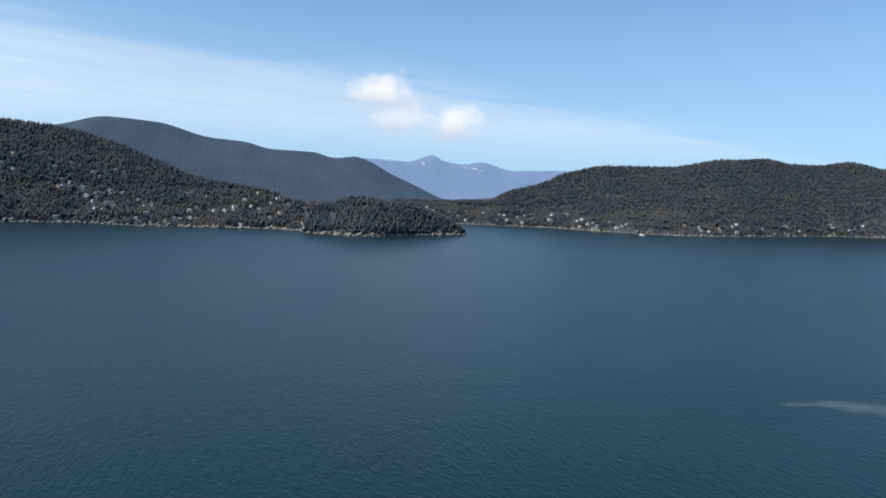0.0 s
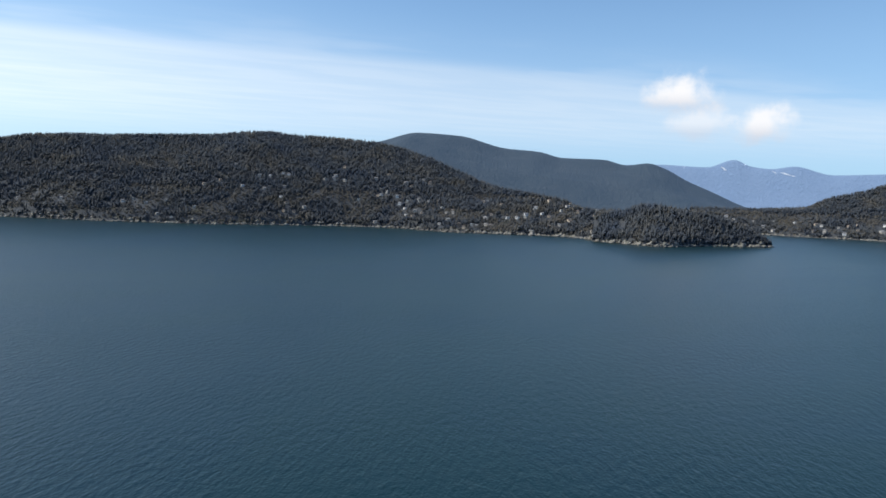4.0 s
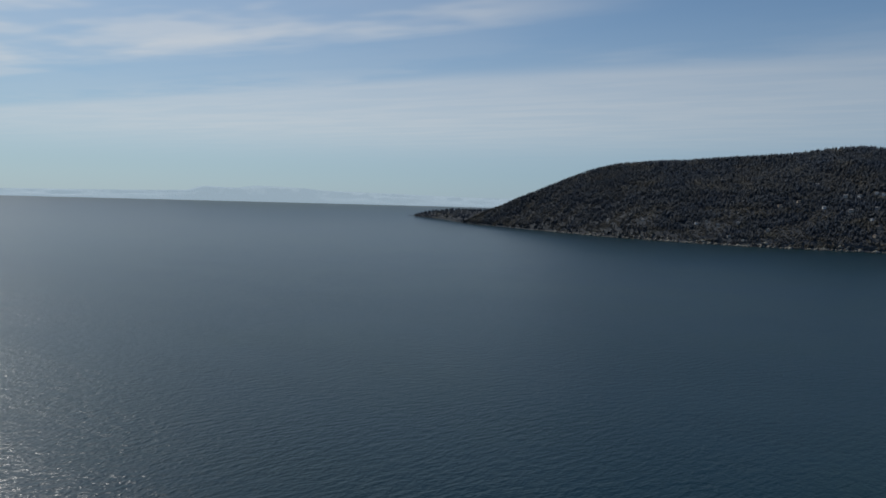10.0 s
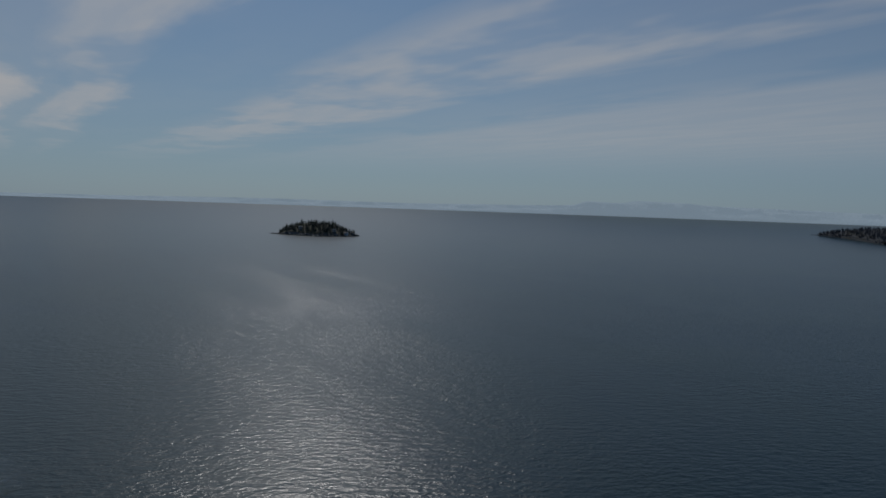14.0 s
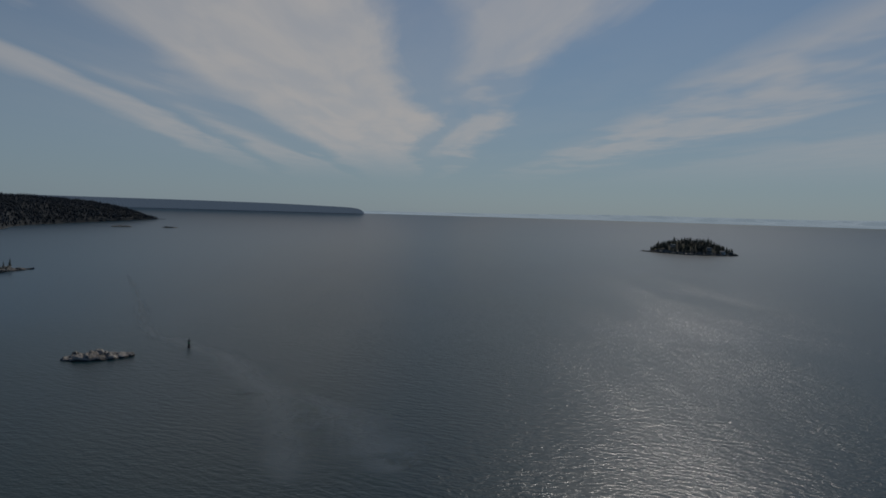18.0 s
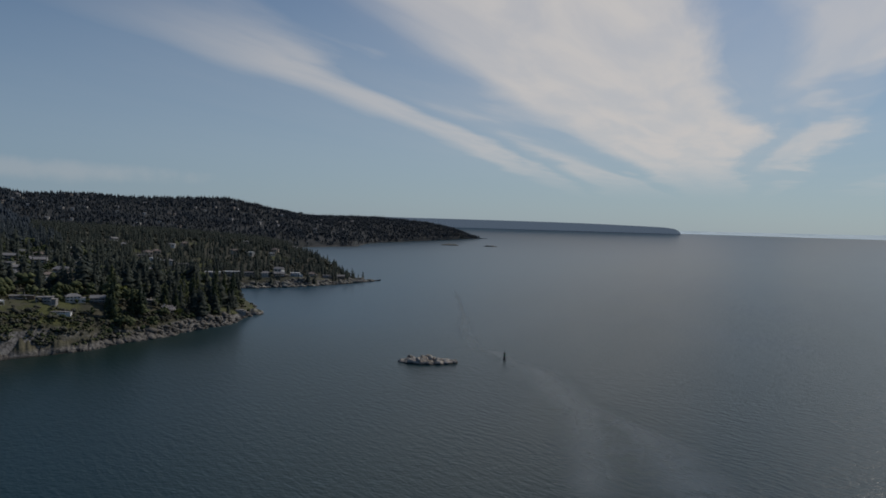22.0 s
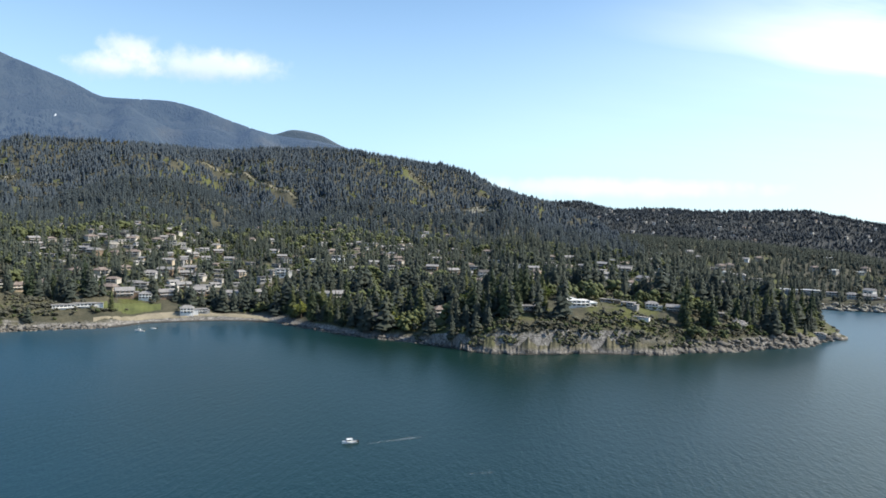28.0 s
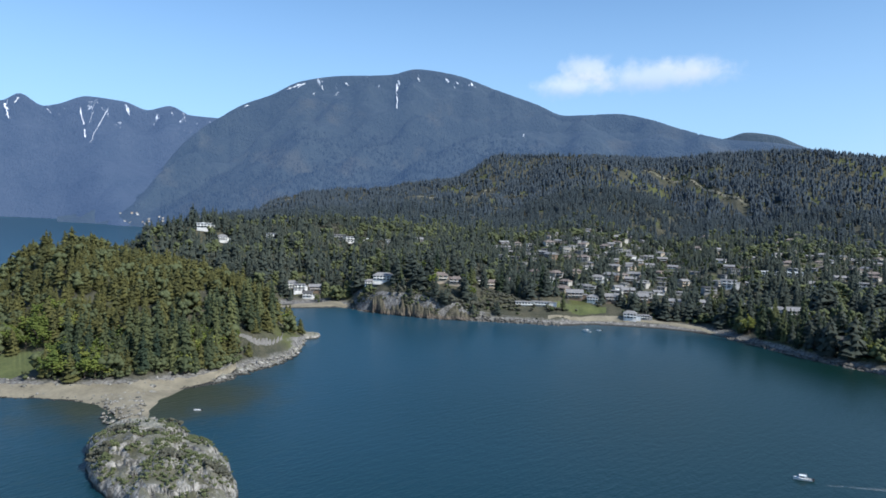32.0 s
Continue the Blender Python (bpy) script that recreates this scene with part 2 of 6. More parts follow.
# soil of the lee hill, darkened in colour as a slope against the light
M["backlit_lee_ground"] = material("backlit_lee_slopes", land_build((0.028, 0.034, 0.036), (0.045, 0.048, 0.045), (0.10, 0.095, 0.085), (0.22, 0.2, 0.185), (0.05, 0.055, 0.035), 3.0, 0.1, 0.6), 0.95, 2.0)
M["rock"] = material("granite", land_build((0.15, 0.145, 0.10), (0.31, 0.295, 0.24), (0.10, 0.095, 0.08), (0.42, 0.395, 0.35), (0.10, 0.095, 0.05), 2.0, 0.82, 0.55), 0.9, 0.9)
M["cliff"] = material("cliff_granite", land_build((0.055, 0.055, 0.032), (0.11, 0.10, 0.06), (0.045, 0.042, 0.037), (0.25, 0.235, 0.21), (0.08, 0.085, 0.035), 5.0, 0.5, 0.5), 0.95, 0.8)
M["brown_cliff"] = material("brown_cliff_rock", land_build((0.06, 0.055, 0.035), (0.12, 0.105, 0.068), (0.05, 0.041, 0.033), (0.19, 0.152, 0.112), (0.09, 0.085, 0.045), 4.0, 0.4, 0.5), 0.95, 0.8)
M["beach"] = material("beach_shingle", mottled((0.145, 0.127, 0.086), (0.31, 0.272, 0.192), 0.08, 9.0), 0.95, 0.1)
M["bank"] = material("bare_bank", mottled((0.10, 0.10, 0.06), (0.26, 0.235, 0.17), 0.03, 6.0), 0.95, 0.3)
M["shore_rock"] = material("tidal_rock", mottled((0.05, 0.047, 0.04), (0.20, 0.185, 0.16), 0.12, 7.0), 0.9, 0.3)
M["grass"] = material("lawn", mottled((0.05, 0.066, 0.02), (0.13, 0.145, 0.045), 0.07, 8.0), 0.95, 0.1)
M["dry_grass"] = material("dry_grass", mottled((0.055, 0.057, 0.03), (0.11, 0.105, 0.06), 0.12, 6.0), 0.95, 0.1)
# needles lifted slightly towards blue, as thin haze put into the base colour
M["conifer"] = material("conifer_needles", foliage((0.15, (0.027, 0.037, 0.035)), (0.5, (0.046, 0.057, 0.047)), (0.85, (0.086, 0.09, 0.062))), 0.85, **{"Specular IOR Level": 0.12})
# blue distance haze is painted into these far needles
M["hazed_far_conifer"] = material("hazed_far_needles", far_foliage((0.2, (0.048, 0.063, 0.088)), (0.5, (0.070, 0.079, 0.088)), (0.8, (0.112, 0.102, 0.082))), 0.9, **{"Specular IOR Level": 0.12})
M["park_conifer"] = material("park_needles", foliage((0.22, (0.028, 0.034, 0.017)), (0.5, (0.077, 0.077, 0.028)), (0.8, (0.14, 0.132, 0.042))), 0.85, **{"Specular IOR Level": 0.12})
# needles painted dark as if backlit, with some blue haze mixed in
M["backlit_lee_conifer"] = material("backlit_lee_needles", far_foliage((0.2, (0.028, 0.040, 0.054)), (0.5, (0.042, 0.053, 0.064)), (0.8, (0.066, 0.072, 0.072))), 0.9, **{"Specular IOR Level": 0.12})
M["bare_wood"] = material("bare_branches", far_foliage((0.2, (0.066, 0.068, 0.07)), (0.5, (0.10, 0.093, 0.08)), (0.8, (0.145, 0.127, 0.098))), 0.95, **{"Specular IOR Level": 0.1})
# high and ridge needles carry blue haze in their base colour
M["hazed_high_conifer"] = material("hazed_high_needles", foliage((0.15, (0.034, 0.050, 0.068)), (0.5, (0.048, 0.063, 0.077)), (0.85, (0.070, 0.082, 0.086))), 0.9, **{"Specular IOR Level": 0.12})
M["hazed_ridge_conifer"] = material("hazed_ridge_needles", foliage((0.15, (0.028, 0.042, 0.052)), (0.5, (0.044, 0.058, 0.064)), (0.85, (0.068, 0.078, 0.074))), 0.9, **{"Specular IOR Level": 0.12})
M["leafy"] = material("spring_leaves", foliage((0.15, (0.050, 0.062, 0.032)), (0.5, (0.083, 0.096, 0.046)), (0.85, (0.135, 0.15, 0.064))), 0.8, **{"Specular IOR Level": 0.12})
M["hedge"] = material("hedge_leaves", foliage((0.15, (0.02, 0.033, 0.018)), (0.5, (0.045, 0.06, 0.027)), (0.85, (0.09, 0.10, 0.04))), 0.9, **{"Specular IOR Level": 0.12})
M["shrub"] = material("bare_shrubs", foliage((0.15, (0.05, 0.053, 0.041)), (0.5, (0.08, 0.08, 0.06)), (0.85, (0.118, 0.116, 0.08))), 0.9, **{"Specular IOR Level": 0.12})
M["own_conifer"] = material("fir_needles", own_foliage((0.2, (0.022, 0.035, 0.023)), (0.5, (0.050, 0.062, 0.031)), (0.85, (0.10, 0.108, 0.043))), 0.85, **{"Specular IOR Level": 0.12})
M["own_leafy"] = material("maple_leaves", own_foliage((0.2, (0.06, 0.085, 0.022)), (0.5, (0.11, 0.135, 0.03)), (0.85, (0.19, 0.2, 0.05))), 0.8, **{"Specular IOR Level": 0.12})
M["blossom"] = material("pink_blossom", own_foliage((0.2, (0.30, 0.24, 0.22)), (0.5, (0.45, 0.38, 0.35)), (0.85, (0.58, 0.52, 0.48))), 0.85)
M["bark"] = material("bark", mottled((0.05, 0.04, 0.03), (0.13, 0.10, 0.08), 2.0), 0.95, 0.05)
M["asphalt"] = material("asphalt", mottled((0.14, 0.13, 0.115), (0.21, 0.2, 0.18), 0.2), 0.95)
M["white_wall"] = material("white_render", mottled((0.62, 0.61, 0.58), (0.78, 0.77, 0.74), 0.3), 0.8)
M["grey_wall"] = material("grey_siding", mottled((0.2, 0.2, 0.2), (0.32, 0.32, 0.31), 0.3), 0.8)
M["cream_wall"] = material("cream_siding", mottled((0.36, 0.34, 0.3), (0.5, 0.47, 0.42), 0.3), 0.85)
M["tan_wall"] = material("tan_stucco", mottled((0.38, 0.31, 0.23), (0.52, 0.44, 0.34), 0.3), 0.85)
M["wood_wall"] = material("cedar_siding", mottled((0.12, 0.085, 0.06), (0.22, 0.16, 0.11), 0.4), 0.8)
M["dark_roof"] = material("dark_shingles", mottled((0.055, 0.055, 0.055), (0.12, 0.115, 0.11), 0.5), 0.9)
M["grey_roof"] = material("grey_shingles", mottled((0.17, 0.165, 0.16), (0.30, 0.29, 0.28), 0.5), 0.9)
M["white_roof"] = material("white_membrane_roof", mottled((0.6, 0.6, 0.58), (0.8, 0.8, 0.78), 0.2), 0.7)
M["brown_roof"] = material("cedar_shakes", mottled((0.13, 0.1, 0.085), (0.25, 0.21, 0.18), 0.5), 0.95)
M["glass"] = material("window_glass", lambda k: ((0.035, 0.045, 0.055), 0), 0.08)
M["trim"] = material("white_trim", mottled((0.6, 0.6, 0.58), (0.75, 0.75, 0.72), 0.5), 0.6)
M["hull"] = material("white_hull", mottled((0.7, 0.7, 0.68), (0.82, 0.82, 0.8), 0.6), 0.35)
M["dark_metal"] = material("dark_painted_steel", mottled((0.02, 0.02, 0.02), (0.05, 0.045, 0.04), 1.0), 0.6)
M["green_paint"] = material("green_paint", mottled((0.02, 0.12, 0.06), (0.03, 0.2, 0.1), 1.0), 0.5)
M["guano_rock"] = material("whitened_rock", land_build((0.2, 0.175, 0.14), (0.5, 0.45, 0.38), (0.13, 0.115, 0.1), (0.45, 0.4, 0.34), (0.3, 0.27, 0.2), 1.6, 0.5, 0.8), 0.95, 0.5)
M["snow"] = material("old_snow", mottled((0.62, 0.66, 0.72), (0.8, 0.82, 0.86), 0.02), 0.8)


def distance_material(name, low, high, snow=None, haze_glow=(0, 0, 0), haze_strength=0.0, scale=0.006, bare=None):
    """Ranges so far off that they only stand behind the place as its backdrop. Blue haze is put into their emission and
    colours.
    """
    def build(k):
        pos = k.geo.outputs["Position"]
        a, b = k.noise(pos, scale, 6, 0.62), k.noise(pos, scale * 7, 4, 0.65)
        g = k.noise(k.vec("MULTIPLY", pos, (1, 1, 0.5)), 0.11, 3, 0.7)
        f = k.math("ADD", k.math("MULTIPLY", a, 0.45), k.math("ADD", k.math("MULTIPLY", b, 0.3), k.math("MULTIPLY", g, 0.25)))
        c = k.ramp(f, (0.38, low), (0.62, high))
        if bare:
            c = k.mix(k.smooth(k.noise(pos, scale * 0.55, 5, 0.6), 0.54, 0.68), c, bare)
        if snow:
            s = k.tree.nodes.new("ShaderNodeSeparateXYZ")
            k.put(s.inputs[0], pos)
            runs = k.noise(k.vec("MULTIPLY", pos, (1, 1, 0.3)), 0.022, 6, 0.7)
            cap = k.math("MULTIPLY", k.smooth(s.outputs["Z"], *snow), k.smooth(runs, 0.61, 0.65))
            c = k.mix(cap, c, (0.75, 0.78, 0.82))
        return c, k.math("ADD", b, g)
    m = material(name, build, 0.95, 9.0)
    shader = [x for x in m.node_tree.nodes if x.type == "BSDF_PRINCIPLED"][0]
    shader.inputs["Emission Color"].default_value = (*haze_glow, 1)
    shader.inputs["Emission Strength"].default_value = haze_strength
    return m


# the last colour and number are haze, added as emission
M["main_mountain"] = distance_material("hazed_wooded_mountain", (0.010, 0.019, 0.022), (0.030, 0.040, 0.038), (790, 860), (0.075, 0.145, 0.30), 0.36, 0.006, (0.042, 0.045, 0.036))
M["left_mountain"] = distance_material("hazed_snowy_mountain", (0.016, 0.026, 0.036), (0.038, 0.048, 0.06), (480, 600), (0.085, 0.16, 0.34), 0.38)
M["bowen_back"] = distance_material("hazed_wooded_ridge", (0.020, 0.033, 0.040), (0.042, 0.053, 0.056), None, (0.065, 0.12, 0.22), 0.27)
M["haze_blue_mountain"] = distance_material("haze_blue_mountain", (0.06, 0.09, 0.15), (0.09, 0.12, 0.18), (285, 300), (0.21, 0.32, 0.50), 0.56)
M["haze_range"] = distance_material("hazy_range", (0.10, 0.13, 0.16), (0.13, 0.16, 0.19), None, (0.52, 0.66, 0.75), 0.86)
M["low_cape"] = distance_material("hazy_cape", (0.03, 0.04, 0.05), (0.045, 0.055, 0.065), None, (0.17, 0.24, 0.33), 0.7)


def water_material():
    """Sea whose facets follow a field of wind waves, with gust patches, streaks and a calm lee."""
    m = bpy.data.materials.new("sea_water")
    m.use_nodes = True
    k = Nodes(m.node_tree)
    pos = k.vec("MULTIPLY", k.tree.nodes.new("ShaderNodeNewGeometry").outputs["Position"], (1, 1, 0))

    def turned(p, degrees, stretch):
        node = k.tree.nodes.new("ShaderNodeVectorRotate")
        k.put(node.inputs["Vector"], p)
        node.inputs["Angle"].default_value = radians(degrees)
        return k.vec("MULTIPLY", node.outputs[0], stretch)

    def height(p):
        waves = k.noise(turned(p, -104, (0.42, 1.15, 1)), 0.3, 1, 0.5, 0.35)
        cross = k.noise(turned(p, -138, (0.5, 1.1, 1)), 0.5, 1, 0.5, 0.3)
        ripples = k.noise(turned(p, -96, (0.6, 1.1, 1)), 1.0, 2, 0.62, 0.2)
        return k.math("ADD", k.math("ADD", k.math("MULTIPLY", waves, 0.46), k.math("MULTIPLY", cross, 0.22)), k.math("MULTIPLY", ripples, 0.28))

    gust = k.noise(k.vec("MULTIPLY", pos, (1, 0.6, 1)), 0.004, 4, 0.55, 1.0)
    streak = k.noise(turned(pos, -225, (0.16, 1, 1)), 0.02, 3, 0.55, 0.6)
    calm = k.smooth(gust, 0.40, 0.62)
    lee = k.smooth(k.math("ADD", k.vec("DOT_PRODUCT", pos, (0.669, -0.743, 0)), k.math("MULTIPLY", gust, 120)), -60, 620)
    power = k.math("ADD", 0.72, k.math("ADD", k.math("MULTIPLY", calm, 0.2), k.math("MULTIPLY", k.smooth(streak, 0.36, 0.62), 0.3)))
    power = k.math("MULTIPLY", power, k.math("SUBTRACT", 1.0, k.math("MULTIPLY", lee, 0.64)))
    # the breeze is lighter away from the narrows
    open_sea = k.smooth(k.vec("LENGTH", pos), 400, 1900)
    power = k.math("MULTIPLY", power, k.math("SUBTRACT", 1.0, k.math("MULTIPLY", open_sea, 0.68)))
    step = 0.15
    h0 = height(pos)
    slope = [k.math("MULTIPLY", k.math("SUBTRACT", h0, height(k.vec("ADD", pos, d))), k.math("MULTIPLY", power, 1.0 / step)) for d in ((step, 0, 0), (0, step, 0))]
    facet = k.tree.nodes.new("ShaderNodeCombineXYZ")
    k.put(facet.inputs[0], slope[0])
    k.put(facet.inputs[1], slope[1])
    facet.inputs[2].default_value = 1.0
    # the dark green patch is painted, standing in for mirrored trees and cliff
    deep = k.mix(lee, k.mix(calm, (0.004, 0.023, 0.023), (0.004, 0.023, 0.029)), k.mix(k.smooth(k.vec("DISTANCE", pos, (100, -430, 0)), 420, 150), (0.012, 0.055, 0.086), (0.004, 0.021, 0.017)))
    # shingle shows through the shallows beside the spit
    shoal = k.math("ADD", k.vec("DISTANCE", k.vec("MULTIPLY", pos, (1, 0.8, 1)), (372, -46, 0)), k.math("MULTIPLY", k.noise(pos, 0.06, 3), 40))
    deep = k.mix(k.smooth(shoal, 84, 40), deep, (0.035, 0.045, 0.03))
    shader = k.add("ShaderNodeBsdfPrincipled", **{"Base Color": deep, "Roughness": 0.285, "IOR": 1.33, "Specular IOR Level": 0.5})
    k.put(shader.inputs["Normal"], k.vec("NORMALIZE", facet.outputs[0]))
    o = k.tree.nodes.new("ShaderNodeOutputMaterial")
    k.put(o.inputs[0], shader.outputs[0])
    return m


M["water"] = water_material()

# ---- ground plan helpers ----
NEAR, SPAN = 2600.0, 2100.0


def drawn_in(r):
    """Distances past NEAR are drawn in, so that the far shores stay within the lens's reach."""
    r = np.asarray(r, float)
    x = np.maximum(r - NEAR, 0) / SPAN
    return np.where(r < NEAR, r, NEAR + SPAN * x / (1 + x))


def spot(bearing, r, z):
    """World points of bearings (degrees), true distances and true heights."""
    q = drawn_in(r)
    b = np.radians(bearing)
    return np.stack([-np.sin(b) * q, np.cos(b) * q, EYE_Z + (np.asarray(z, float) - EYE_Z) * q / np.maximum(r, 1e-6)], -1)


def eased(keys, at):
    """A smooth line through (bearing, value) keys that does not overshoot them."""
    k = sorted(keys)
    x, y = np.array([p[0] for p in k], float), np.array([p[1] for p in k], float)
    if len(x) == 1:
        return np.full(len(at), y[0])
    h = np.diff(x)
    d = np.diff(y) / h
    m = np.zeros(len(x))
    m[1:-1] = np.where(d[:-1] * d[1:] > 0, 2 * d[:-1] * d[1:] / (d[:-1] + d[1:] + 1e-12), 0)
    m[0], m[-1] = d[0], d[-1]
    i = np.clip(np.searchsorted(x, at) - 1, 0, len(h) - 1)
    t = np.clip((at - x[i]) / h[i], 0, 1)
    return ((2 * t**3 - 3 * t**2 + 1) * y[i] + (t**3 - 2 * t**2 + t) * h[i] * m[i] + (3 * t**2 - 2 * t**3) * y[i + 1] + (t**3 - t**2) * h[i] * m[i + 1])


def grid_mesh(points, closed=False):
    nu, nv = points.shape[:2]
    a = np.arange((nu - (not closed)) * (nv - 1))
    i, j = a // (nv - 1), a % (nv - 1)
    i2 = (i + 1) % nu
    quads = np.stack([i * nv + j, i * nv + j + 1, i2 * nv + j + 1, i2 * nv + j], 1)
    return raw_mesh(points.reshape(-1, 3), quads)


def raw_mesh(verts, faces, smooth=True):
    me = bpy.data.meshes.new("mesh")
    k = faces.shape[1]
    me.vertices.add(len(verts))
    me.vertices.foreach_set("co", np.ascontiguousarray(verts, np.float32).ravel())
    me.loops.add(len(faces) * k)
    me.loops.foreach_set("vertex_index", np.ascontiguousarray(faces, np.int32).ravel())
    me.polygons.add(len(faces))
    me.polygons.foreach_set("loop_start", np.arange(len(faces), dtype=np.int32) * k)
    if smooth:
        me.polygons.foreach_set("use_smooth", np.ones(len(faces), bool))
    me.update(calc_edges=True)
    return me


class Land:
    """A piece of land lofted inland from its shore: rows of distance, and height or angle, by bearing.
    An angle row gives the skyline as seen over treetops of the given height."""

    def __init__(self, name, span, rows, step=0.5, sub=8, rough=6.0, size=120.0, mat="ground", label="", bury=5.0, spurs=0.0, octaves=5, gullies=0.0, foot=0.6):
        a = np.arange(span[0], span[1] + step * 0.5, step)
        rs, zs = [], []
        for row in rows:
            r = eased(row["r"], a)
            if "e" in row:
                z = EYE_Z + r * np.tan(np.radians(eased(row["e"], a))) - row.get("trees", 0)
            else:
                z = eased(row["z"], a)
            rs.append(r), zs.append(z)
        R, Z, W = [rs[0] - 10], [np.full(len(a), -bury)], [0.0]
        for k in range(len(rows) - 1):
            for s in range(sub):
                t = s / sub
                R.append(rs[k] + (rs[k + 1] - rs[k]) * t)
                Z.append(zs[k] + (zs[k + 1] - zs[k]) * t)
                W.append(min(1.0, (k * sub + s) / (foot * sub)) * (1.0 if k < len(rows) - 2 else 0.5 + 0.5 * (1 - t)))
        R.append(rs[-1]), Z.append(zs[-1]), W.append(0.4)
        R, Z, W = np.array(R).T, np.array(Z).T, np.array(W)
        for _ in range(2):
            Z[:, 2:-1] = 0.25 * Z[:, 1:-2] + 0.5 * Z[:, 2:-1] + 0.25 * Z[:, 3:]
        B = np.repeat(a[:, None], R.shape[1], 1)
        if rough:
            x, y = -np.sin(np.radians(B)) * R, np.cos(np.radians(B)) * R
            bumps = np.array([noise.fractal((p / size, q / size, 0.0), 0.9, 2.1, octaves) for p, q in zip(x.ravel(), y.ravel())]).reshape(x.shape)
            Z = Z + bumps * rough * W[None, :]
            if gullies:
                cut = np.array([1 - 2 * abs(noise.noise((b * 0.16 + 0.0012 * q, q / 5200, 3.0))) - 0.45 * abs(noise.noise((b * 0.36 + 0.0009 * q, q / 1300, 8.0))) for b, q in zip(B.ravel(), R.ravel())]).reshape(R.shape)
                Z = Z + (cut - 0.5) * gullies * W[None, :]
            if spurs:
                big = np.array([noise.fractal((p / 420, q / 420, 7.0), 0.8, 2.1, 4) for p, q in zip(x.ravel(), y.ravel())]).reshape(x.shape)
                Z = Z + big * spurs * np.clip((R - 1350) / 600, 0, 1) * W[None, :]
        for k, row in enumerate(rows):
            if "e" in row:
                goal = np.tan(np.radians(eased(row["e"], a)))
                top = 1 + k * sub
                steps = np.arange(R.shape[1])
                lean = np.where(steps <= top, np.clip((steps - 3) / (top - 3.0), 0, 1) ** 1.5, 0.6)
                for _ in range(4):
                    tall = row.get("trees", 0) * np.clip((steps - 2) / 4.0, 0, 1)
                    got = ((Z + tall - EYE_Z) / R)[:, 2:].max(1)
                    gap = (goal - got) * eased(row["r"], a)
                    if bury < 6:
                        gap = np.where(np.minimum(R[:, 1], 1e9) < 1500, np.maximum(gap, 0), gap)
                    Z = Z + gap[:, None] * lean[None, :]
        self.a, self.B, self.R, self.Z = a, B, R, Z
        self.points = spot(B, R, Z)
        self.ob = new(name, grid_mesh(self.points))
        self.ob.data.materials.append(M[mat])
        tagged(self.ob, label, "", "", "structure")

    def height(self, bearing, r):
        i = int(np.clip(round((bearing - self.a[0]) / (self.a[1] - self.a[0])), 0, len(self.a) - 1))
        return float(np.interp(r, self.R[i], self.Z[i]))

    def scatter(self, count, rng, rows=(0.1, 1.0), span=None):
        """Random true (bearing, r, z) on the land, even by area."""
        out = np.zeros((0, 3))
        nu, nv = self.R.shape
        while len(out) < count:
            u = rng.random(count * 3) * (nu - 1.001)
            v = (rows[0] + rng.random(count * 3) * (rows[1] - rows[0])) * (nv - 1.001)
            i, j = u.astype(int), v.astype(int)
            fu, fv = u - i, v - j
            pick = lambda g: g[i, j] * (1 - fu) * (1 - fv) + g[i + 1, j] * fu * (1 - fv) + g[i, j + 1] * (1 - fu) * fv + g[i + 1, j + 1] * fu * fv
            r, z, b = pick(self.R), pick(self.Z), pick(self.B)
            weight = r * np.abs(self.R[i, j + 1] - self.R[i, j])
            keep = rng.random(len(r)) * np.percentile(weight, 97) < weight
            if span:
                keep &= (b > span[0]) & (b < span[1])
            keep &= z > 1.5
            out = np.concatenate([out, np.stack([b, r, z], 1)[keep]])
            if keep.sum() == 0:
                break
        return out[:count]


# ---- the sea: one sheet that reaches the horizon ----
rings = np.concatenate([np.linspace(0.01, 700, 36), np.linspace(760, 3000, 30), np.geomspace(3200, 19500, 26)])
turns = np.arange(0, 360, 3.0)
bb, rr = np.meshgrid(turns, rings, indexing="ij")
sea = new("water", grid_mesh(spot(bb, rr, np.zeros_like(rr)), closed=True))
sea.data.materials.append(M["water"])
tagged(sea, "wind-rippled blue-green sea reaching the horizon", "", "", "structure")

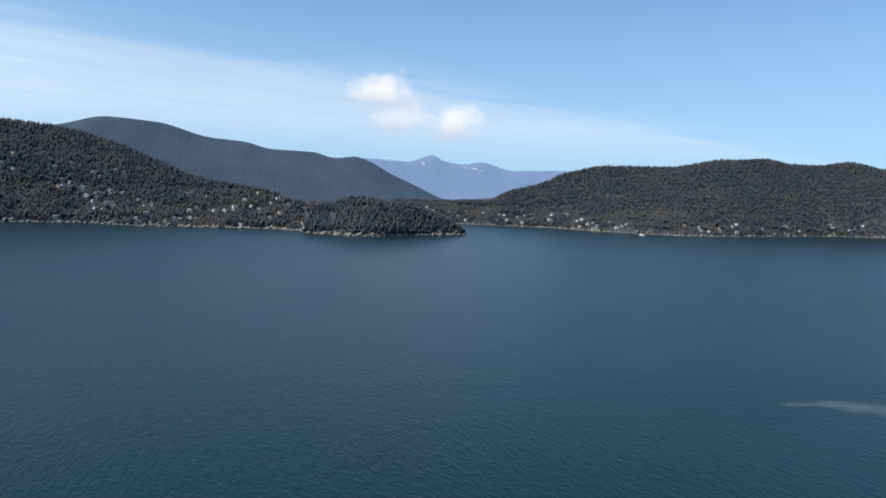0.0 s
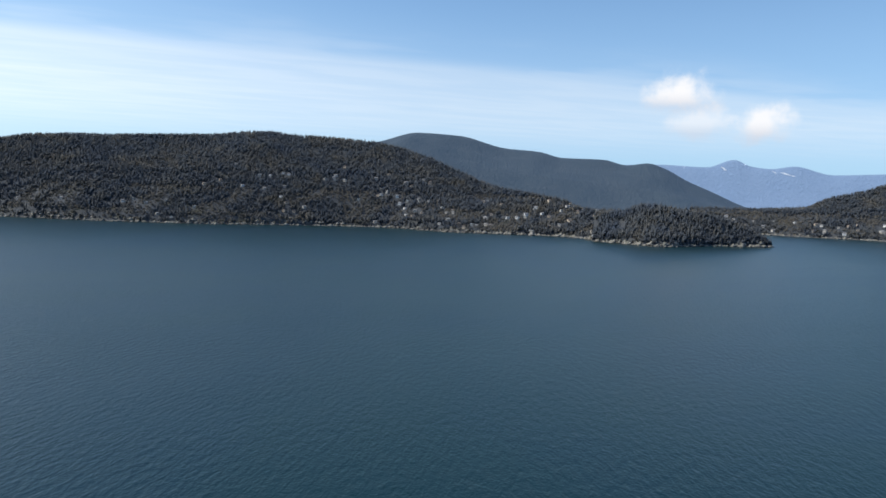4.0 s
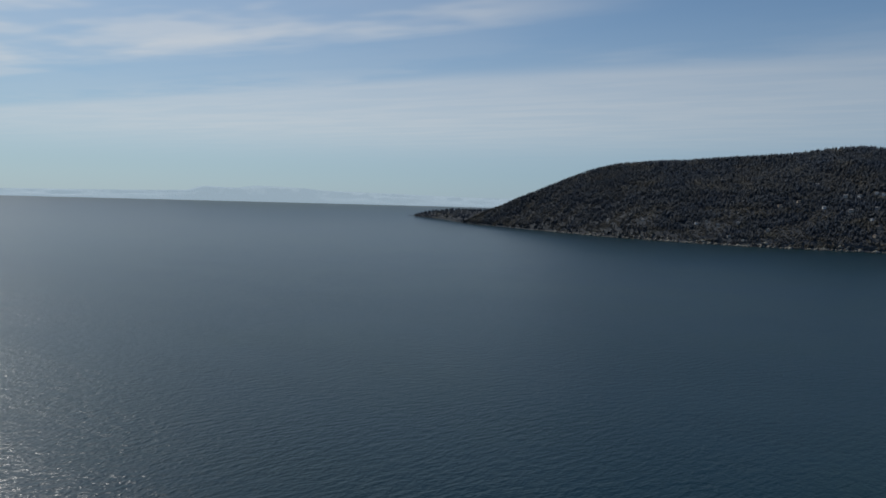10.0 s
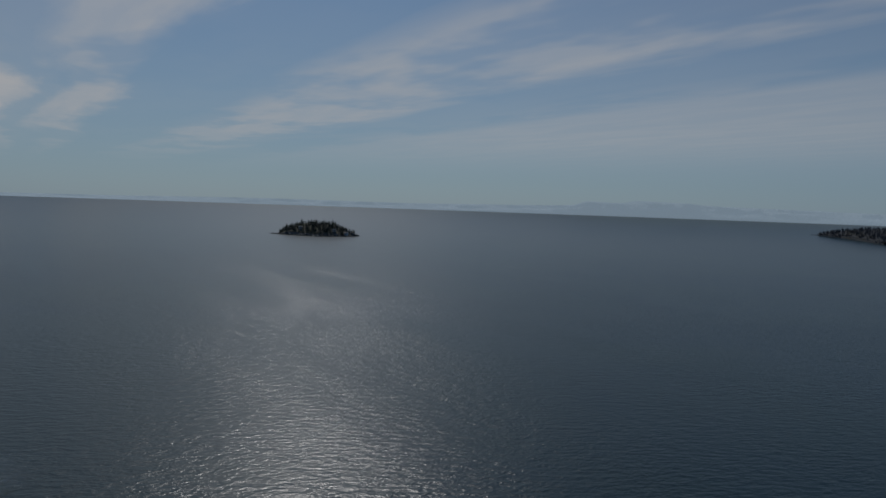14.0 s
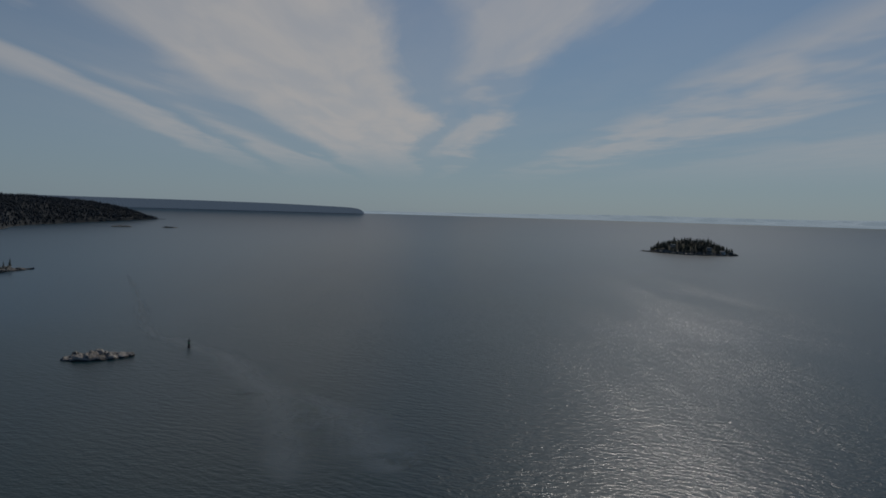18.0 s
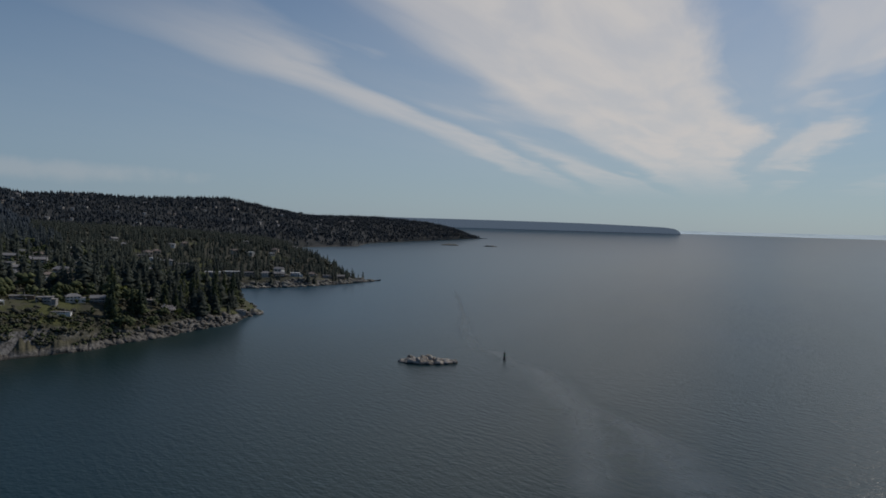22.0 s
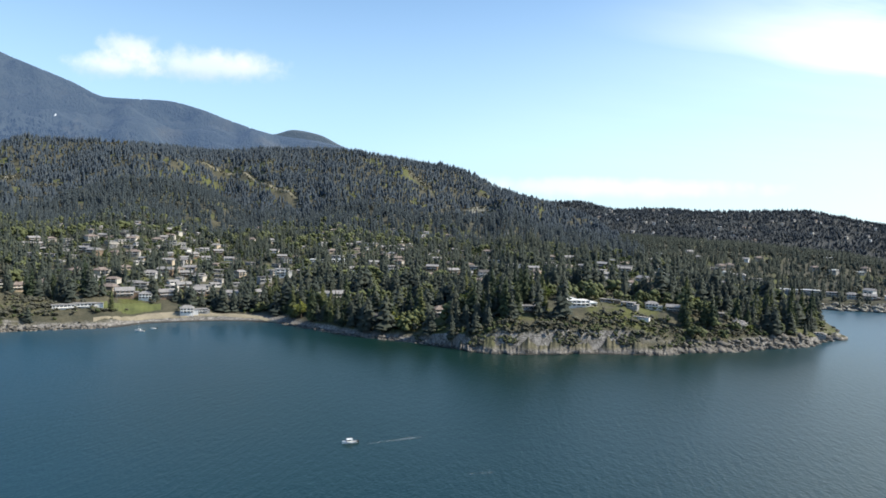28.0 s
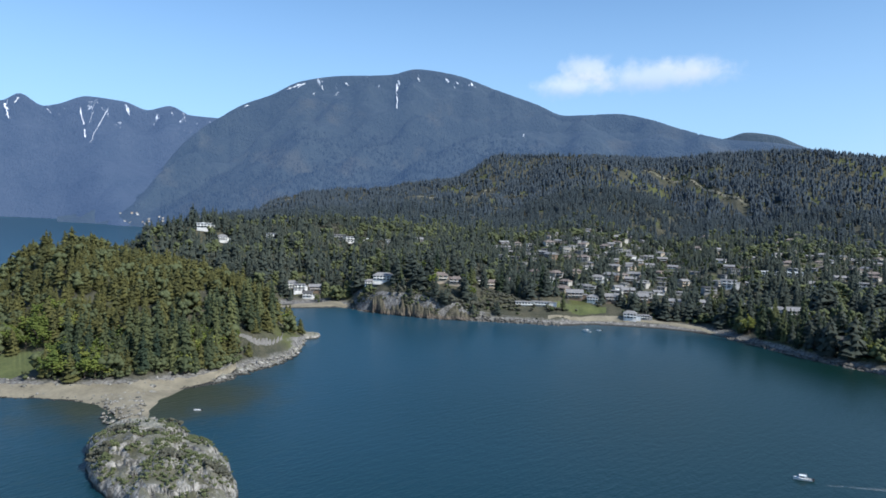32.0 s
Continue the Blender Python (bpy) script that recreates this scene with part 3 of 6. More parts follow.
# ---- land across the channel ----
island_hill = Land("land_island_hill", (7.5, 68.5), [
    dict(r=[(7.5, 1745), (9, 1740), (14, 1930), (22.7, 1955), (29, 2120), (33, 2125), (42.7, 2098), (49.2, 2180), (55.9, 2400), (62.5, 2893), (68.5, 3560)], z=[(0, 0)]),
    dict(r=[(7.5, 1760), (9, 1755), (14, 1945), (22.7, 1975), (29, 2140), (42.7, 2120), (49.2, 2200), (55.9, 2420), (62.5, 2910), (68.5, 3570)], z=[(7, 6), (30, 9), (60, 12), (68, 5)]),
    dict(r=[(7.5, 1900), (14, 2080), (22.7, 2250), (29, 2400), (42.7, 2440), (55.9, 2680), (62.5, 3080), (68.5, 3600)],
         z=[(7.5, 22), (14, 45), (22.7, 78), (29, 130), (38, 150), (50, 140), (57, 125), (62.5, 55), (68.5, 6)]),
    dict(r=[(7.5, 2000), (14, 2250), (22.7, 2600), (29, 2900), (42.7, 3000), (55.9, 3100), (62.5, 3300), (68.5, 3640)],
         e=[(7.5, -0.9), (9.5, -0.3), (11.7, -0.3), (14.1, 0.4), (16.9, 0.87), (19.8, 1.34), (22.6, 2.45), (25.4, 3.57), (27.2, 4.08), (29.7, 4.55), (31.6, 4.69),
            (36.7, 4.85), (38.1, 5.0), (42.8, 4.53), (49.3, 4.1), (54.4, 3.78), (57.2, 3.2), (60.5, 1.86), (63.3, 0.67), (65.2, -0.12), (68, -1.43)], trees=20),
    dict(r=[(7.5, 2300), (68.5, 4300)], z=[(7.5, 0), (30, 120), (55, 120), (68.5, -5)]),
], 0.4, 8, 14, 260, "hazed_far_ground", "wooded hill of the island across the channel, dotted with houses")
cape_end = Land("land_island_cape", (64, 72.2), [
    dict(r=[(64, 3300), (67.8, 3690), (69.9, 4338), (72.2, 5100)], z=[(64, 0)]),
    dict(r=[(64, 3330), (67.8, 3720), (69.9, 4360), (72.2, 5110)], z=[(64, 12), (72, 6)]),
    dict(r=[(64, 3600), (67.8, 4200), (69.9, 4700), (72.2, 5140)], e=[(64, -0.1), (66.2, -0.34), (68.1, -0.34), (70, -0.53), (71.4, -0.8), (72.2, -1.1)], trees=16),
    dict(r=[(64, 4300), (72.2, 5180)], z=[(64, -5)]),
], 0.2, 6, 3, 120, "hazed_far_ground", "low wooded cape at the island's far end")
knob = Land("land_wooded_headland", (-2.2, 11.4), [
    dict(r=[(-2.2, 1915), (-1.5, 1890), (1.8, 1815), (6.4, 1672), (9, 1730), (11.4, 1760)], z=[(0, 0)]),
    dict(r=[(-2.2, 1918), (-1.5, 1900), (1.8, 1830), (6.4, 1690), (9, 1748), (11.4, 1790)], z=[(-2.2, 3), (1, 9), (11, 9)]),
    dict(r=[(-2.2, 1922), (0, 1915), (6, 1880), (11.4, 1930)], e=[(-2.2, -2.6), (-1.7, -2.19), (-0.3, -1.34), (2, -0.6), (4.7, -0.14), (7.5, 0.15), (9.3, -0.4), (11.4, -0.6)], trees=17),
    dict(r=[(-2.2, 1930), (0, 2000), (6, 2150), (11.4, 2200)], z=[(-2.2, -3), (11, 4)]),
], 0.2, 7, 5, 90, "hazed_far_ground", "round wooded headland with a rocky tip")
channel_hill = Land("land_channel_hill", (-60, 4), [
    dict(r=[(4, 2800), (-1.5, 2725), (-9, 2662), (-14.8, 2461), (-19.1, 2440), (-24.8, 2735), (-33.1, 3300), (-60, 3600)], z=[(0, 0)]),
    dict(r=[(4, 2820), (-1.5, 2745), (-9, 2685), (-14.8, 2485), (-19.1, 2465), (-24.8, 2760), (-33.1, 3320), (-60, 3630)], z=[(0, 8)]),
    dict(r=[(4, 2950), (-4, 2900), (-9, 3000), (-19.1, 2950), (-33, 3600), (-60, 3900)], z=[(4, 55), (-4, 55), (-9, 75), (-19, 95), (-33, 130), (-60, 90)]),
    dict(r=[(4, 3200), (-4, 3200), (-10, 3500), (-19, 3700), (-33, 4300), (-60, 4600)],
         e=[(4, 0.05), (0.2, 0.06), (-4.1, 0.3), (-5.4, 0.96), (-8.2, 1.74), (-10, 2.58), (-14, 3.27), (-18, 3.25), (-22.5, 3.88), (-25.2, 3.9), (-26.8, 3.53), (-28.6, 3.46), (-30.4, 3.71), (-32.8, 3.2), (-45, 3.0), (-60, 2.2)], trees=20),
    dict(r=[(4, 3500), (-60, 5600)], z=[(4, 20), (-60, 60)]),
], 0.4, 8, 14, 260, "hazed_far_ground", "long wooded hill beyond the channel with shore houses")
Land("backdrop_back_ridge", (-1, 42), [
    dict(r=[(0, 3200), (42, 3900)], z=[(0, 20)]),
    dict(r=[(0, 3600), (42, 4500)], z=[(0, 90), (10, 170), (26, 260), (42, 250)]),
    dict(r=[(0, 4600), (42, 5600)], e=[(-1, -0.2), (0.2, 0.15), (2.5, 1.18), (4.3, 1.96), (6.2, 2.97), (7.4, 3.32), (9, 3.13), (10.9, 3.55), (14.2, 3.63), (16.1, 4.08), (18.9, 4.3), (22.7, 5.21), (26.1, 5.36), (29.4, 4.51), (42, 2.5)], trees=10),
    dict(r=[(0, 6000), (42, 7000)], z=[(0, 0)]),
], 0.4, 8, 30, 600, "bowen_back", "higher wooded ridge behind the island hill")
haze_blue_range = Land("backdrop_blue_range", (-60, 16), [
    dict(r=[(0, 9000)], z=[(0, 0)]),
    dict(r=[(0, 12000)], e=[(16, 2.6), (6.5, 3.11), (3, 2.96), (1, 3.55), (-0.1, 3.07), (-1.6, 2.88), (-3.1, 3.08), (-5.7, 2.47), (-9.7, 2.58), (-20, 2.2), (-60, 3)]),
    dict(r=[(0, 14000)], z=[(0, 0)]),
], 0.3, 10, 80, 1500, "haze_blue_mountain", "distant mountain range blue with painted haze, with a snow patch")
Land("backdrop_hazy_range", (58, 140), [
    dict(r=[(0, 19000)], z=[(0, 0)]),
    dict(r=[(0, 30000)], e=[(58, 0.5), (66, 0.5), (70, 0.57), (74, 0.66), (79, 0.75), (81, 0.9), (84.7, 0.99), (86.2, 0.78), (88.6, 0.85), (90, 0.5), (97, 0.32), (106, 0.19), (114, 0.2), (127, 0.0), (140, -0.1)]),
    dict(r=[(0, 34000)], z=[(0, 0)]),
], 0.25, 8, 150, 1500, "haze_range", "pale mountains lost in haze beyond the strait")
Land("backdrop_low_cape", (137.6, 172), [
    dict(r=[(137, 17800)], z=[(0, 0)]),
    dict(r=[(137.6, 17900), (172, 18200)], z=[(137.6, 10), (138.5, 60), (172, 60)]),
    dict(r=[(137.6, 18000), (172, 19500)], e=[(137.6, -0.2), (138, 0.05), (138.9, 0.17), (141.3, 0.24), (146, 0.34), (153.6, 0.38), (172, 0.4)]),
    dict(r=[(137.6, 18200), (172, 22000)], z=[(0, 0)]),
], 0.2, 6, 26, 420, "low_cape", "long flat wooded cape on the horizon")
islet_wooded = Land("land_wooded_islet", (107.4, 114.8), [
    dict(r=[(107.4, 2125), (108.2, 2085), (110.6, 2040), (113.1, 2090), (114.8, 2165)], z=[(0, 0)]),
    dict(r=[(107.4, 2127), (108.2, 2093), (110.6, 2052), (113.1, 2100), (114.8, 2168)], z=[(107.4, 2), (108.2, 8), (113, 8), (114.8, 2)]),
    dict(r=[(107.4, 2130), (110.6, 2150), (114.8, 2172)], e=[(107.4, -2.55), (107.8, -2.25), (108.8, -1.86), (109.7, -1.45), (111.7, -1.36), (113.1, -1.72), (114, -2.2), (114.8, -2.55)], trees=14),
    dict(r=[(107.4, 2135), (110.6, 2260), (114.8, 2180)], z=[(0, -3)]),
], 0.1, 7, 3, 40, "ground", "small wooded island alone in the strait")

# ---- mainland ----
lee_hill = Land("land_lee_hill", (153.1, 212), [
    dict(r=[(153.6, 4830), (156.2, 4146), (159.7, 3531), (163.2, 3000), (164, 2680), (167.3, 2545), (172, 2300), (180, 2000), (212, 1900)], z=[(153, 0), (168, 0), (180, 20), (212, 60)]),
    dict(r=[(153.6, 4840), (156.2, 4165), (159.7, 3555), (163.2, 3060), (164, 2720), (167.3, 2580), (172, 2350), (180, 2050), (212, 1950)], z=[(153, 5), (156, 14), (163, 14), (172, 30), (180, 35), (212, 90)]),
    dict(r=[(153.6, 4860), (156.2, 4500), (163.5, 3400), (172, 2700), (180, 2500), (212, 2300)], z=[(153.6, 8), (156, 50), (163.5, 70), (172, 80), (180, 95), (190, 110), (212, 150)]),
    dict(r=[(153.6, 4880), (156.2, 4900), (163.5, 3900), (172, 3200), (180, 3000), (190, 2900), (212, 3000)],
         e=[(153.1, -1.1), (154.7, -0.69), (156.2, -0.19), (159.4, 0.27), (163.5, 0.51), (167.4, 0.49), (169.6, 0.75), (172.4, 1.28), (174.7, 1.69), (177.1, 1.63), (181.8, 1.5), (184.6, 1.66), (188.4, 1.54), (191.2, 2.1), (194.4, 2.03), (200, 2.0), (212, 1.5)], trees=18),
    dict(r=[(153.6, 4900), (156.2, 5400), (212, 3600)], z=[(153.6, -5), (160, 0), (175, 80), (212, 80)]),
], 0.3, 8, 8, 180, "backlit_lee_ground", "wooded suburban hill running out to a far headland")
second_point = Land("land_second_point", (161.9, 192), [
    dict(r=[(162.3, 1150), (163.5, 1118), (165.4, 1076), (169.9, 1020), (174, 1002), (176.6, 1045), (180, 960), (192, 900)], z=[(162, 0), (177, 0), (180, 10), (192, 20)]),
    dict(r=[(162.3, 1152), (163.5, 1124), (165.4, 1086), (169.9, 1032), (174, 1014), (176.6, 1060), (180, 980), (192, 920)], z=[(162.3, 3), (164, 6), (168, 8), (175, 6), (180, 16), (192, 28)]),
    dict(r=[(162.3, 1155), (163.7, 1200), (165.5, 1240), (167.3, 1290), (170, 1400), (175, 1500), (192, 1600)],
         e=[(161.9, -5.0), (162.7, -4.75), (163.7, -4.2), (165.5, -3.5), (167.3, -2.55), (170, -1.7), (175, -1.2), (180, -0.9), (192, -0.6)], trees=17),
    dict(r=[(162.3, 1160), (163.7, 1290), (167.3, 1600), (172, 2350), (192, 2500)], z=[(162.3, -3), (167, -3), (170, 20), (192, 70)]),
], 0.25, 8, 4, 80, "ground", "wooded point with waterfront houses")
mainland = Land("land_bay_hillside", (172.0, 262), [
    dict(r=[(172, 742), (173.9, 672), (176.7, 633), (179.5, 600), (182.4, 579), (184.8, 555), (189, 546), (192.8, 529), (196.4, 520), (199.5, 523), (202.1, 542), (205, 556), (209, 576),
            (211.8, 603), (215, 640), (217.1, 660), (221, 669), (225.8, 664), (228.1, 648), (232.4, 650), (238.8, 657), (241.4, 671), (244.8, 695), (246.5, 722), (251.2, 715), (262, 720)], z=[(0, 0)]),
    dict(r=[(172, 744), (173.9, 682), (176.7, 644), (182.4, 592), (189, 557), (192.8, 542), (199.5, 536), (205, 568), (211.8, 612), (217.1, 676), (225.8, 680), (229, 660), (232.4, 660), (236, 662), (241.4, 682), (244.8, 705), (247, 742), (251, 740), (262, 740)],
         z=[(172, 2), (174, 7), (177, 9), (181, 11), (184, 15), (189, 18), (197, 16), (201, 10), (206, 5), (211, 5), (216, 3), (227, 2.5), (230, 6), (235, 9), (237.5, 17), (243, 20), (245, 12), (246.5, 3), (251, 3), (254, 10)]),
    dict(r=[(172, 747), (173.9, 705), (176.7, 670), (182.4, 625), (189, 590), (192.8, 575), (199.5, 570), (205, 600), (211.8, 650), (217.1, 710), (225.8, 715), (232.4, 690), (241.4, 712), (244.8, 735), (247, 775), (251, 775), (262, 780)],
         z=[(172, 4), (174, 12), (177, 15), (181, 22), (184, 27), (189, 31), (197, 27), (201, 19), (206, 11), (211, 10), (216, 7), (227, 9), (231, 17), (235, 24), (238, 33), (243, 33), (245, 20), (247, 7), (251, 7), (254, 25), (262, 30)]),
    dict(r=[(172, 750), (175, 760), (180, 800), (190, 850), (212, 950), (225, 1000), (240, 950), (262, 950)], z=[(172, 5), (175, 17), (180, 29), (185, 38), (190, 42), (200, 37), (212, 32), (222, 33), (235, 45), (245, 52), (252, 50), (262, 55)]),
    dict(r=[(172, 755), (175, 800), (180, 950), (190, 1250), (200, 1400), (225, 1450), (240, 1300), (262, 1050)], z=[(172, 6), (175, 18), (180, 30), (185, 42), (190, 50), (200, 56), (212, 58), (225, 60), (240, 78), (252, 84), (262, 60)]),
    dict(r=[(172, 760), (180, 1100), (190, 1700), (200, 1850), (225, 1950), (240, 1850), (252, 1700), (262, 1150)], z=[(172, 6), (180, 30), (190, 70), (197, 105), (205, 132), (212, 116), (225, 106), (236, 106), (240, 114), (252, 80), (262, 50)]),
    dict(r=[(172, 770), (180, 1150), (185, 1350), (190, 1900), (195, 2400), (205, 2600), (230, 2650), (245, 2500), (254, 2300), (262, 1250)],
         e=[(172, -7.4), (175, -6.0), (180, -3.6), (185, -1.5), (190, 0.5), (193.4, 1.9), (197, 2.9), (201, 4.25), (207.3, 5.48), (211.3, 5.91), (216.3, 5.72), (221, 5.3), (228, 5.56), (232.5, 5.3), (234.6, 4.75), (237.5, 3.45), (242.6, 2.56), (250, 1.83), (251.8, 1.3), (254.4, -0.3), (258, -1.3), (262, -2.2)], trees=20),
    dict(r=[(172, 790), (180, 1300), (190, 2200), (205, 3000), (230, 3050), (254, 2600), (262, 1400)], z=[(172, -3), (180, 20), (190, 60), (205, 200), (235, 200), (254, 20), (262, -5)]),
], 0.3, 8, 5, 110, "ground", "wooded residential hillside with rocky cliffs and beaches round the bay", spurs=55.0)
nose_hill = Land("land_nose_hill", (211.5, 239), [
    dict(r=[(211.5, 1480), (239, 1420)], z=[(211, 40), (225, 40), (239, 50)]),
    dict(r=[(211.5, 1540), (239, 1480)], z=[(211, 50), (217, 70), (225, 80), (233, 75), (239, 60)]),
    dict(r=[(211.5, 1900), (225, 1950), (239, 1900)], e=[(211.5, -1.6), (213, -1.2), (215, -0.5), (217.5, 0.5), (220, 1.6), (222.4, 2.5), (225, 3.0), (228, 2.8), (231, 1.9), (233, 1.1), (235, 0.2), (237, -0.8), (239, -1.4)], trees=22),
    dict(r=[(211.5, 2150), (225, 2250), (239, 2150)], z=[(211, 40), (225, 90), (239, 40)]),
], 0.3, 9, 16, 240, "ground", "steep forested nose of the ridge behind the houses", octaves=4)
mid_knoll = Land("land_inner_hill", (247, 263.6), [
    dict(r=[(247, 860), (263.6, 860)], z=[(0, 20), (263, 3)]),
    dict(r=[(247, 980), (263.6, 960)], e=[(247, -2.6), (249.9, -1.2), (254, -1.15), (255.7, -0.2), (258.3, 0.15), (260.8, -0.75), (262.9, -1.95), (263.6, -2.6)], trees=20),
    dict(r=[(247, 1150), (263.6, 1100)], z=[(0, 20), (263, 0)]),
], 0.3, 8, 4, 90, "ground", "wooded knoll with hilltop houses behind the bay")
park_hill = Land("land_park_hill", (249.6, 300), [
    dict(r=[(249.6, 541), (250.2, 495), (250.6, 479), (252.4, 447), (254.7, 430), (256.8, 407), (260.2, 394), (262.5, 381), (265, 379), (266.9, 390), (271.5, 411), (300, 470)], z=[(0, 0)]),
    dict(r=[(249.6, 543), (250.6, 489), (252.4, 458), (254.7, 442), (256.8, 422), (260.2, 412), (263, 408), (266.9, 411), (271.5, 431), (300, 490)], z=[(249.6, 1.5), (251, 4), (254, 4), (257, 2.8), (262, 3), (271, 2.8), (300, 4)]),
    dict(r=[(249.6, 546), (250.6, 505), (252.4, 480), (254.7, 465), (256.8, 447), (260.2, 438), (263, 434), (266.9, 438), (271.5, 462), (300, 530)], z=[(249.6, 2), (251, 10), (254, 15), (257, 12), (262, 10), (267, 7), (271, 5), (300, 8)]),
    dict(r=[(249.6, 550), (251.4, 545), (254, 540), (258, 545), (266.6, 560), (272, 600), (300, 640)], z=[(249.6, 2), (251, 12), (252.5, 26), (256, 42), (260, 46), (266, 46), (271, 20), (275, 12), (300, 20)]),
    dict(r=[(249.6, 555), (251.4, 580), (254, 590), (258, 610), (266.6, 650), (272, 690), (300, 740)],
         e=[(249.6, -10.2), (251.4, -10.4), (252.1, -8.4), (253.9, -5.9), (256.1, -4.8), (260.3, -3.4), (263.5, -2.5), (265.1, -1.95), (266.6, -1.6), (267.7, -1.85), (269.6, -2.4), (271.5, -3.9), (276, -5.0), (300, -4)], trees=18),
    dict(r=[(249.6, 560), (251.4, 640), (258, 740), (266.6, 800), (272, 820), (300, 880)], z=[(249.6, -3), (256, 15), (262, 3), (266, -3), (300, -3)]),
], 0.3, 8, 3, 60, "ground", "wooded park knoll with a shingle beach and a spit")

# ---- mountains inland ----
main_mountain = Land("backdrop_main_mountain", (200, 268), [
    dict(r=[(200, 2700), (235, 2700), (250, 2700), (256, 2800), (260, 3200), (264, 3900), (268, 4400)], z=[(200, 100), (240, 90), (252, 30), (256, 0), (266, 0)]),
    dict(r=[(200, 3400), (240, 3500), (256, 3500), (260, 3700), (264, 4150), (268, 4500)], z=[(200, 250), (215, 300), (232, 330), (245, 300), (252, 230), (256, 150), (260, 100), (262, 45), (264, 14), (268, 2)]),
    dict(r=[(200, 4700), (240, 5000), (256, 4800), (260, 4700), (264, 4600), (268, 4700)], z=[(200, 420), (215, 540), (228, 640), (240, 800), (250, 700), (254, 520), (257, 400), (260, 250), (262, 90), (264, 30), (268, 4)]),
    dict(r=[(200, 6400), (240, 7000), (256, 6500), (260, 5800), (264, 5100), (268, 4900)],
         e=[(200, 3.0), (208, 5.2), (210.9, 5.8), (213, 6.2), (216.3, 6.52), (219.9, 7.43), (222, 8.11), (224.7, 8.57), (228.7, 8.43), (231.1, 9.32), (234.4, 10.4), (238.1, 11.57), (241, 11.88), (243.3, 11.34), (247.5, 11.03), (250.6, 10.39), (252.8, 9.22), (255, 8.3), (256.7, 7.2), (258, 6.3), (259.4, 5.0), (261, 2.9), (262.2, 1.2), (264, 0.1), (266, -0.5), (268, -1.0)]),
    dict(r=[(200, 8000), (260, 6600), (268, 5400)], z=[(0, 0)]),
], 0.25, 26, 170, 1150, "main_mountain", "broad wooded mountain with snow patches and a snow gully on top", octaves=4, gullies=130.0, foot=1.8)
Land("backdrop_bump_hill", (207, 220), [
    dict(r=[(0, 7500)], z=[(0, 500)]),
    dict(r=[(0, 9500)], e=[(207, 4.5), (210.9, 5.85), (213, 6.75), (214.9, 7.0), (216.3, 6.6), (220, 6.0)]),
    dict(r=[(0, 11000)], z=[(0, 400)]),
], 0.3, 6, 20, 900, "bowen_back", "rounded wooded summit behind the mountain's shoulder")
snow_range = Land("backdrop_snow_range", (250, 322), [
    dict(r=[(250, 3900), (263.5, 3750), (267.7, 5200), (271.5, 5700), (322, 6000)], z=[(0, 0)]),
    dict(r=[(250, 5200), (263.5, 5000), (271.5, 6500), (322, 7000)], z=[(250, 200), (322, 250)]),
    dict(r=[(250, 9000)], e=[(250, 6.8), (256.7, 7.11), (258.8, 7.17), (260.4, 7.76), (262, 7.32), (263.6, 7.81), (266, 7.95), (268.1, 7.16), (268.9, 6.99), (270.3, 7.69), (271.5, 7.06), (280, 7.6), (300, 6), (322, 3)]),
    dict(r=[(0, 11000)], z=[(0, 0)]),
], 0.25, 24, 130, 1300, "left_mountain", "steep mountains, blue with painted haze, with snow gullies above the fjord", octaves=4, gullies=110.0, foot=1.8)

# ---- helpers for things ----
rng = np.random.default_rng(7)


def part(name, bm, mat, parent=None, label="", smooth=False):
    """Link a bmesh as one mesh object, under a thing or part."""
    me = bpy.data.meshes.new(name)
    if smooth:
        for f in bm.faces:
            f.smooth = True
    bm.to_mesh(me)
    bm.free()
    me.materials.append(M[mat])
    ob = new(name, me)
    if parent:
        ob.parent = parent
    if label:
        ob["label"] = label
    return ob


def thing(name, label, category, group=""):
    return tagged(new(name), label, category, group)


def box(bm, x0, x1, y0, y1, z0, z1, bevel=0.0):
    got = bmesh.ops.create_cube(bm, size=1.0, matrix=Matrix.Translation(((x0 + x1) / 2, (y0 + y1) / 2, (z0 + z1) / 2)) @ Matrix.Diagonal((x1 - x0, y1 - y0, z1 - z0, 1)))
    if bevel:
        bmesh.ops.bevel(bm, geom=list({e for v in got["verts"] for e in v.link_edges}), offset=bevel, segments=1, affect="EDGES")
    return bm


def boxed(*dims, bevel=0.0):
    return box(bmesh.new(), *dims, bevel=bevel)


def tube(bm, a, b, ra, rb, seg=8):
    """A tapered round bar from a to b."""
    a, b = Vector(a), Vector(b)
    m = Matrix.Translation((a + b) / 2) @ (b - a).to_track_quat("Z", "Y").to_matrix().to_4x4()
    bmesh.ops.create_cone(bm, cap_ends=True, segments=seg, radius1=ra, radius2=rb, depth=(b - a).length, matrix=m)
    return bm


def wedge(bm, pts, faces):
    vs = [bm.verts.new(p) for p in pts]
    for f in faces:
        bm.faces.new([vs[i] for i in f])
    return bm


def stand(land, bearing, r, turn=0.0, sink=0.0):
    """The pose of a thing on the land that faces the sea, at a bearing and distance."""
    x, y, z = spot(bearing, r, land.height(bearing, r) - sink)
    return pose(x, y, z, 0, 0, bearing + turn)


# ---- trees as single shapes, for woods past counting ----
def ringed(rings, seg, rnd, ragged):
    """A closed crown through rings of (height, radius); returns vertices and triangles."""
    vs, fs = [], []
    for k, (z, r) in enumerate(rings):
        for i in range(seg):
            a = 2 * math.pi * (i + 0.5 * (k % 2)) / seg
            q = r * (1 + ragged * (rnd.random() - 0.5) * 2)
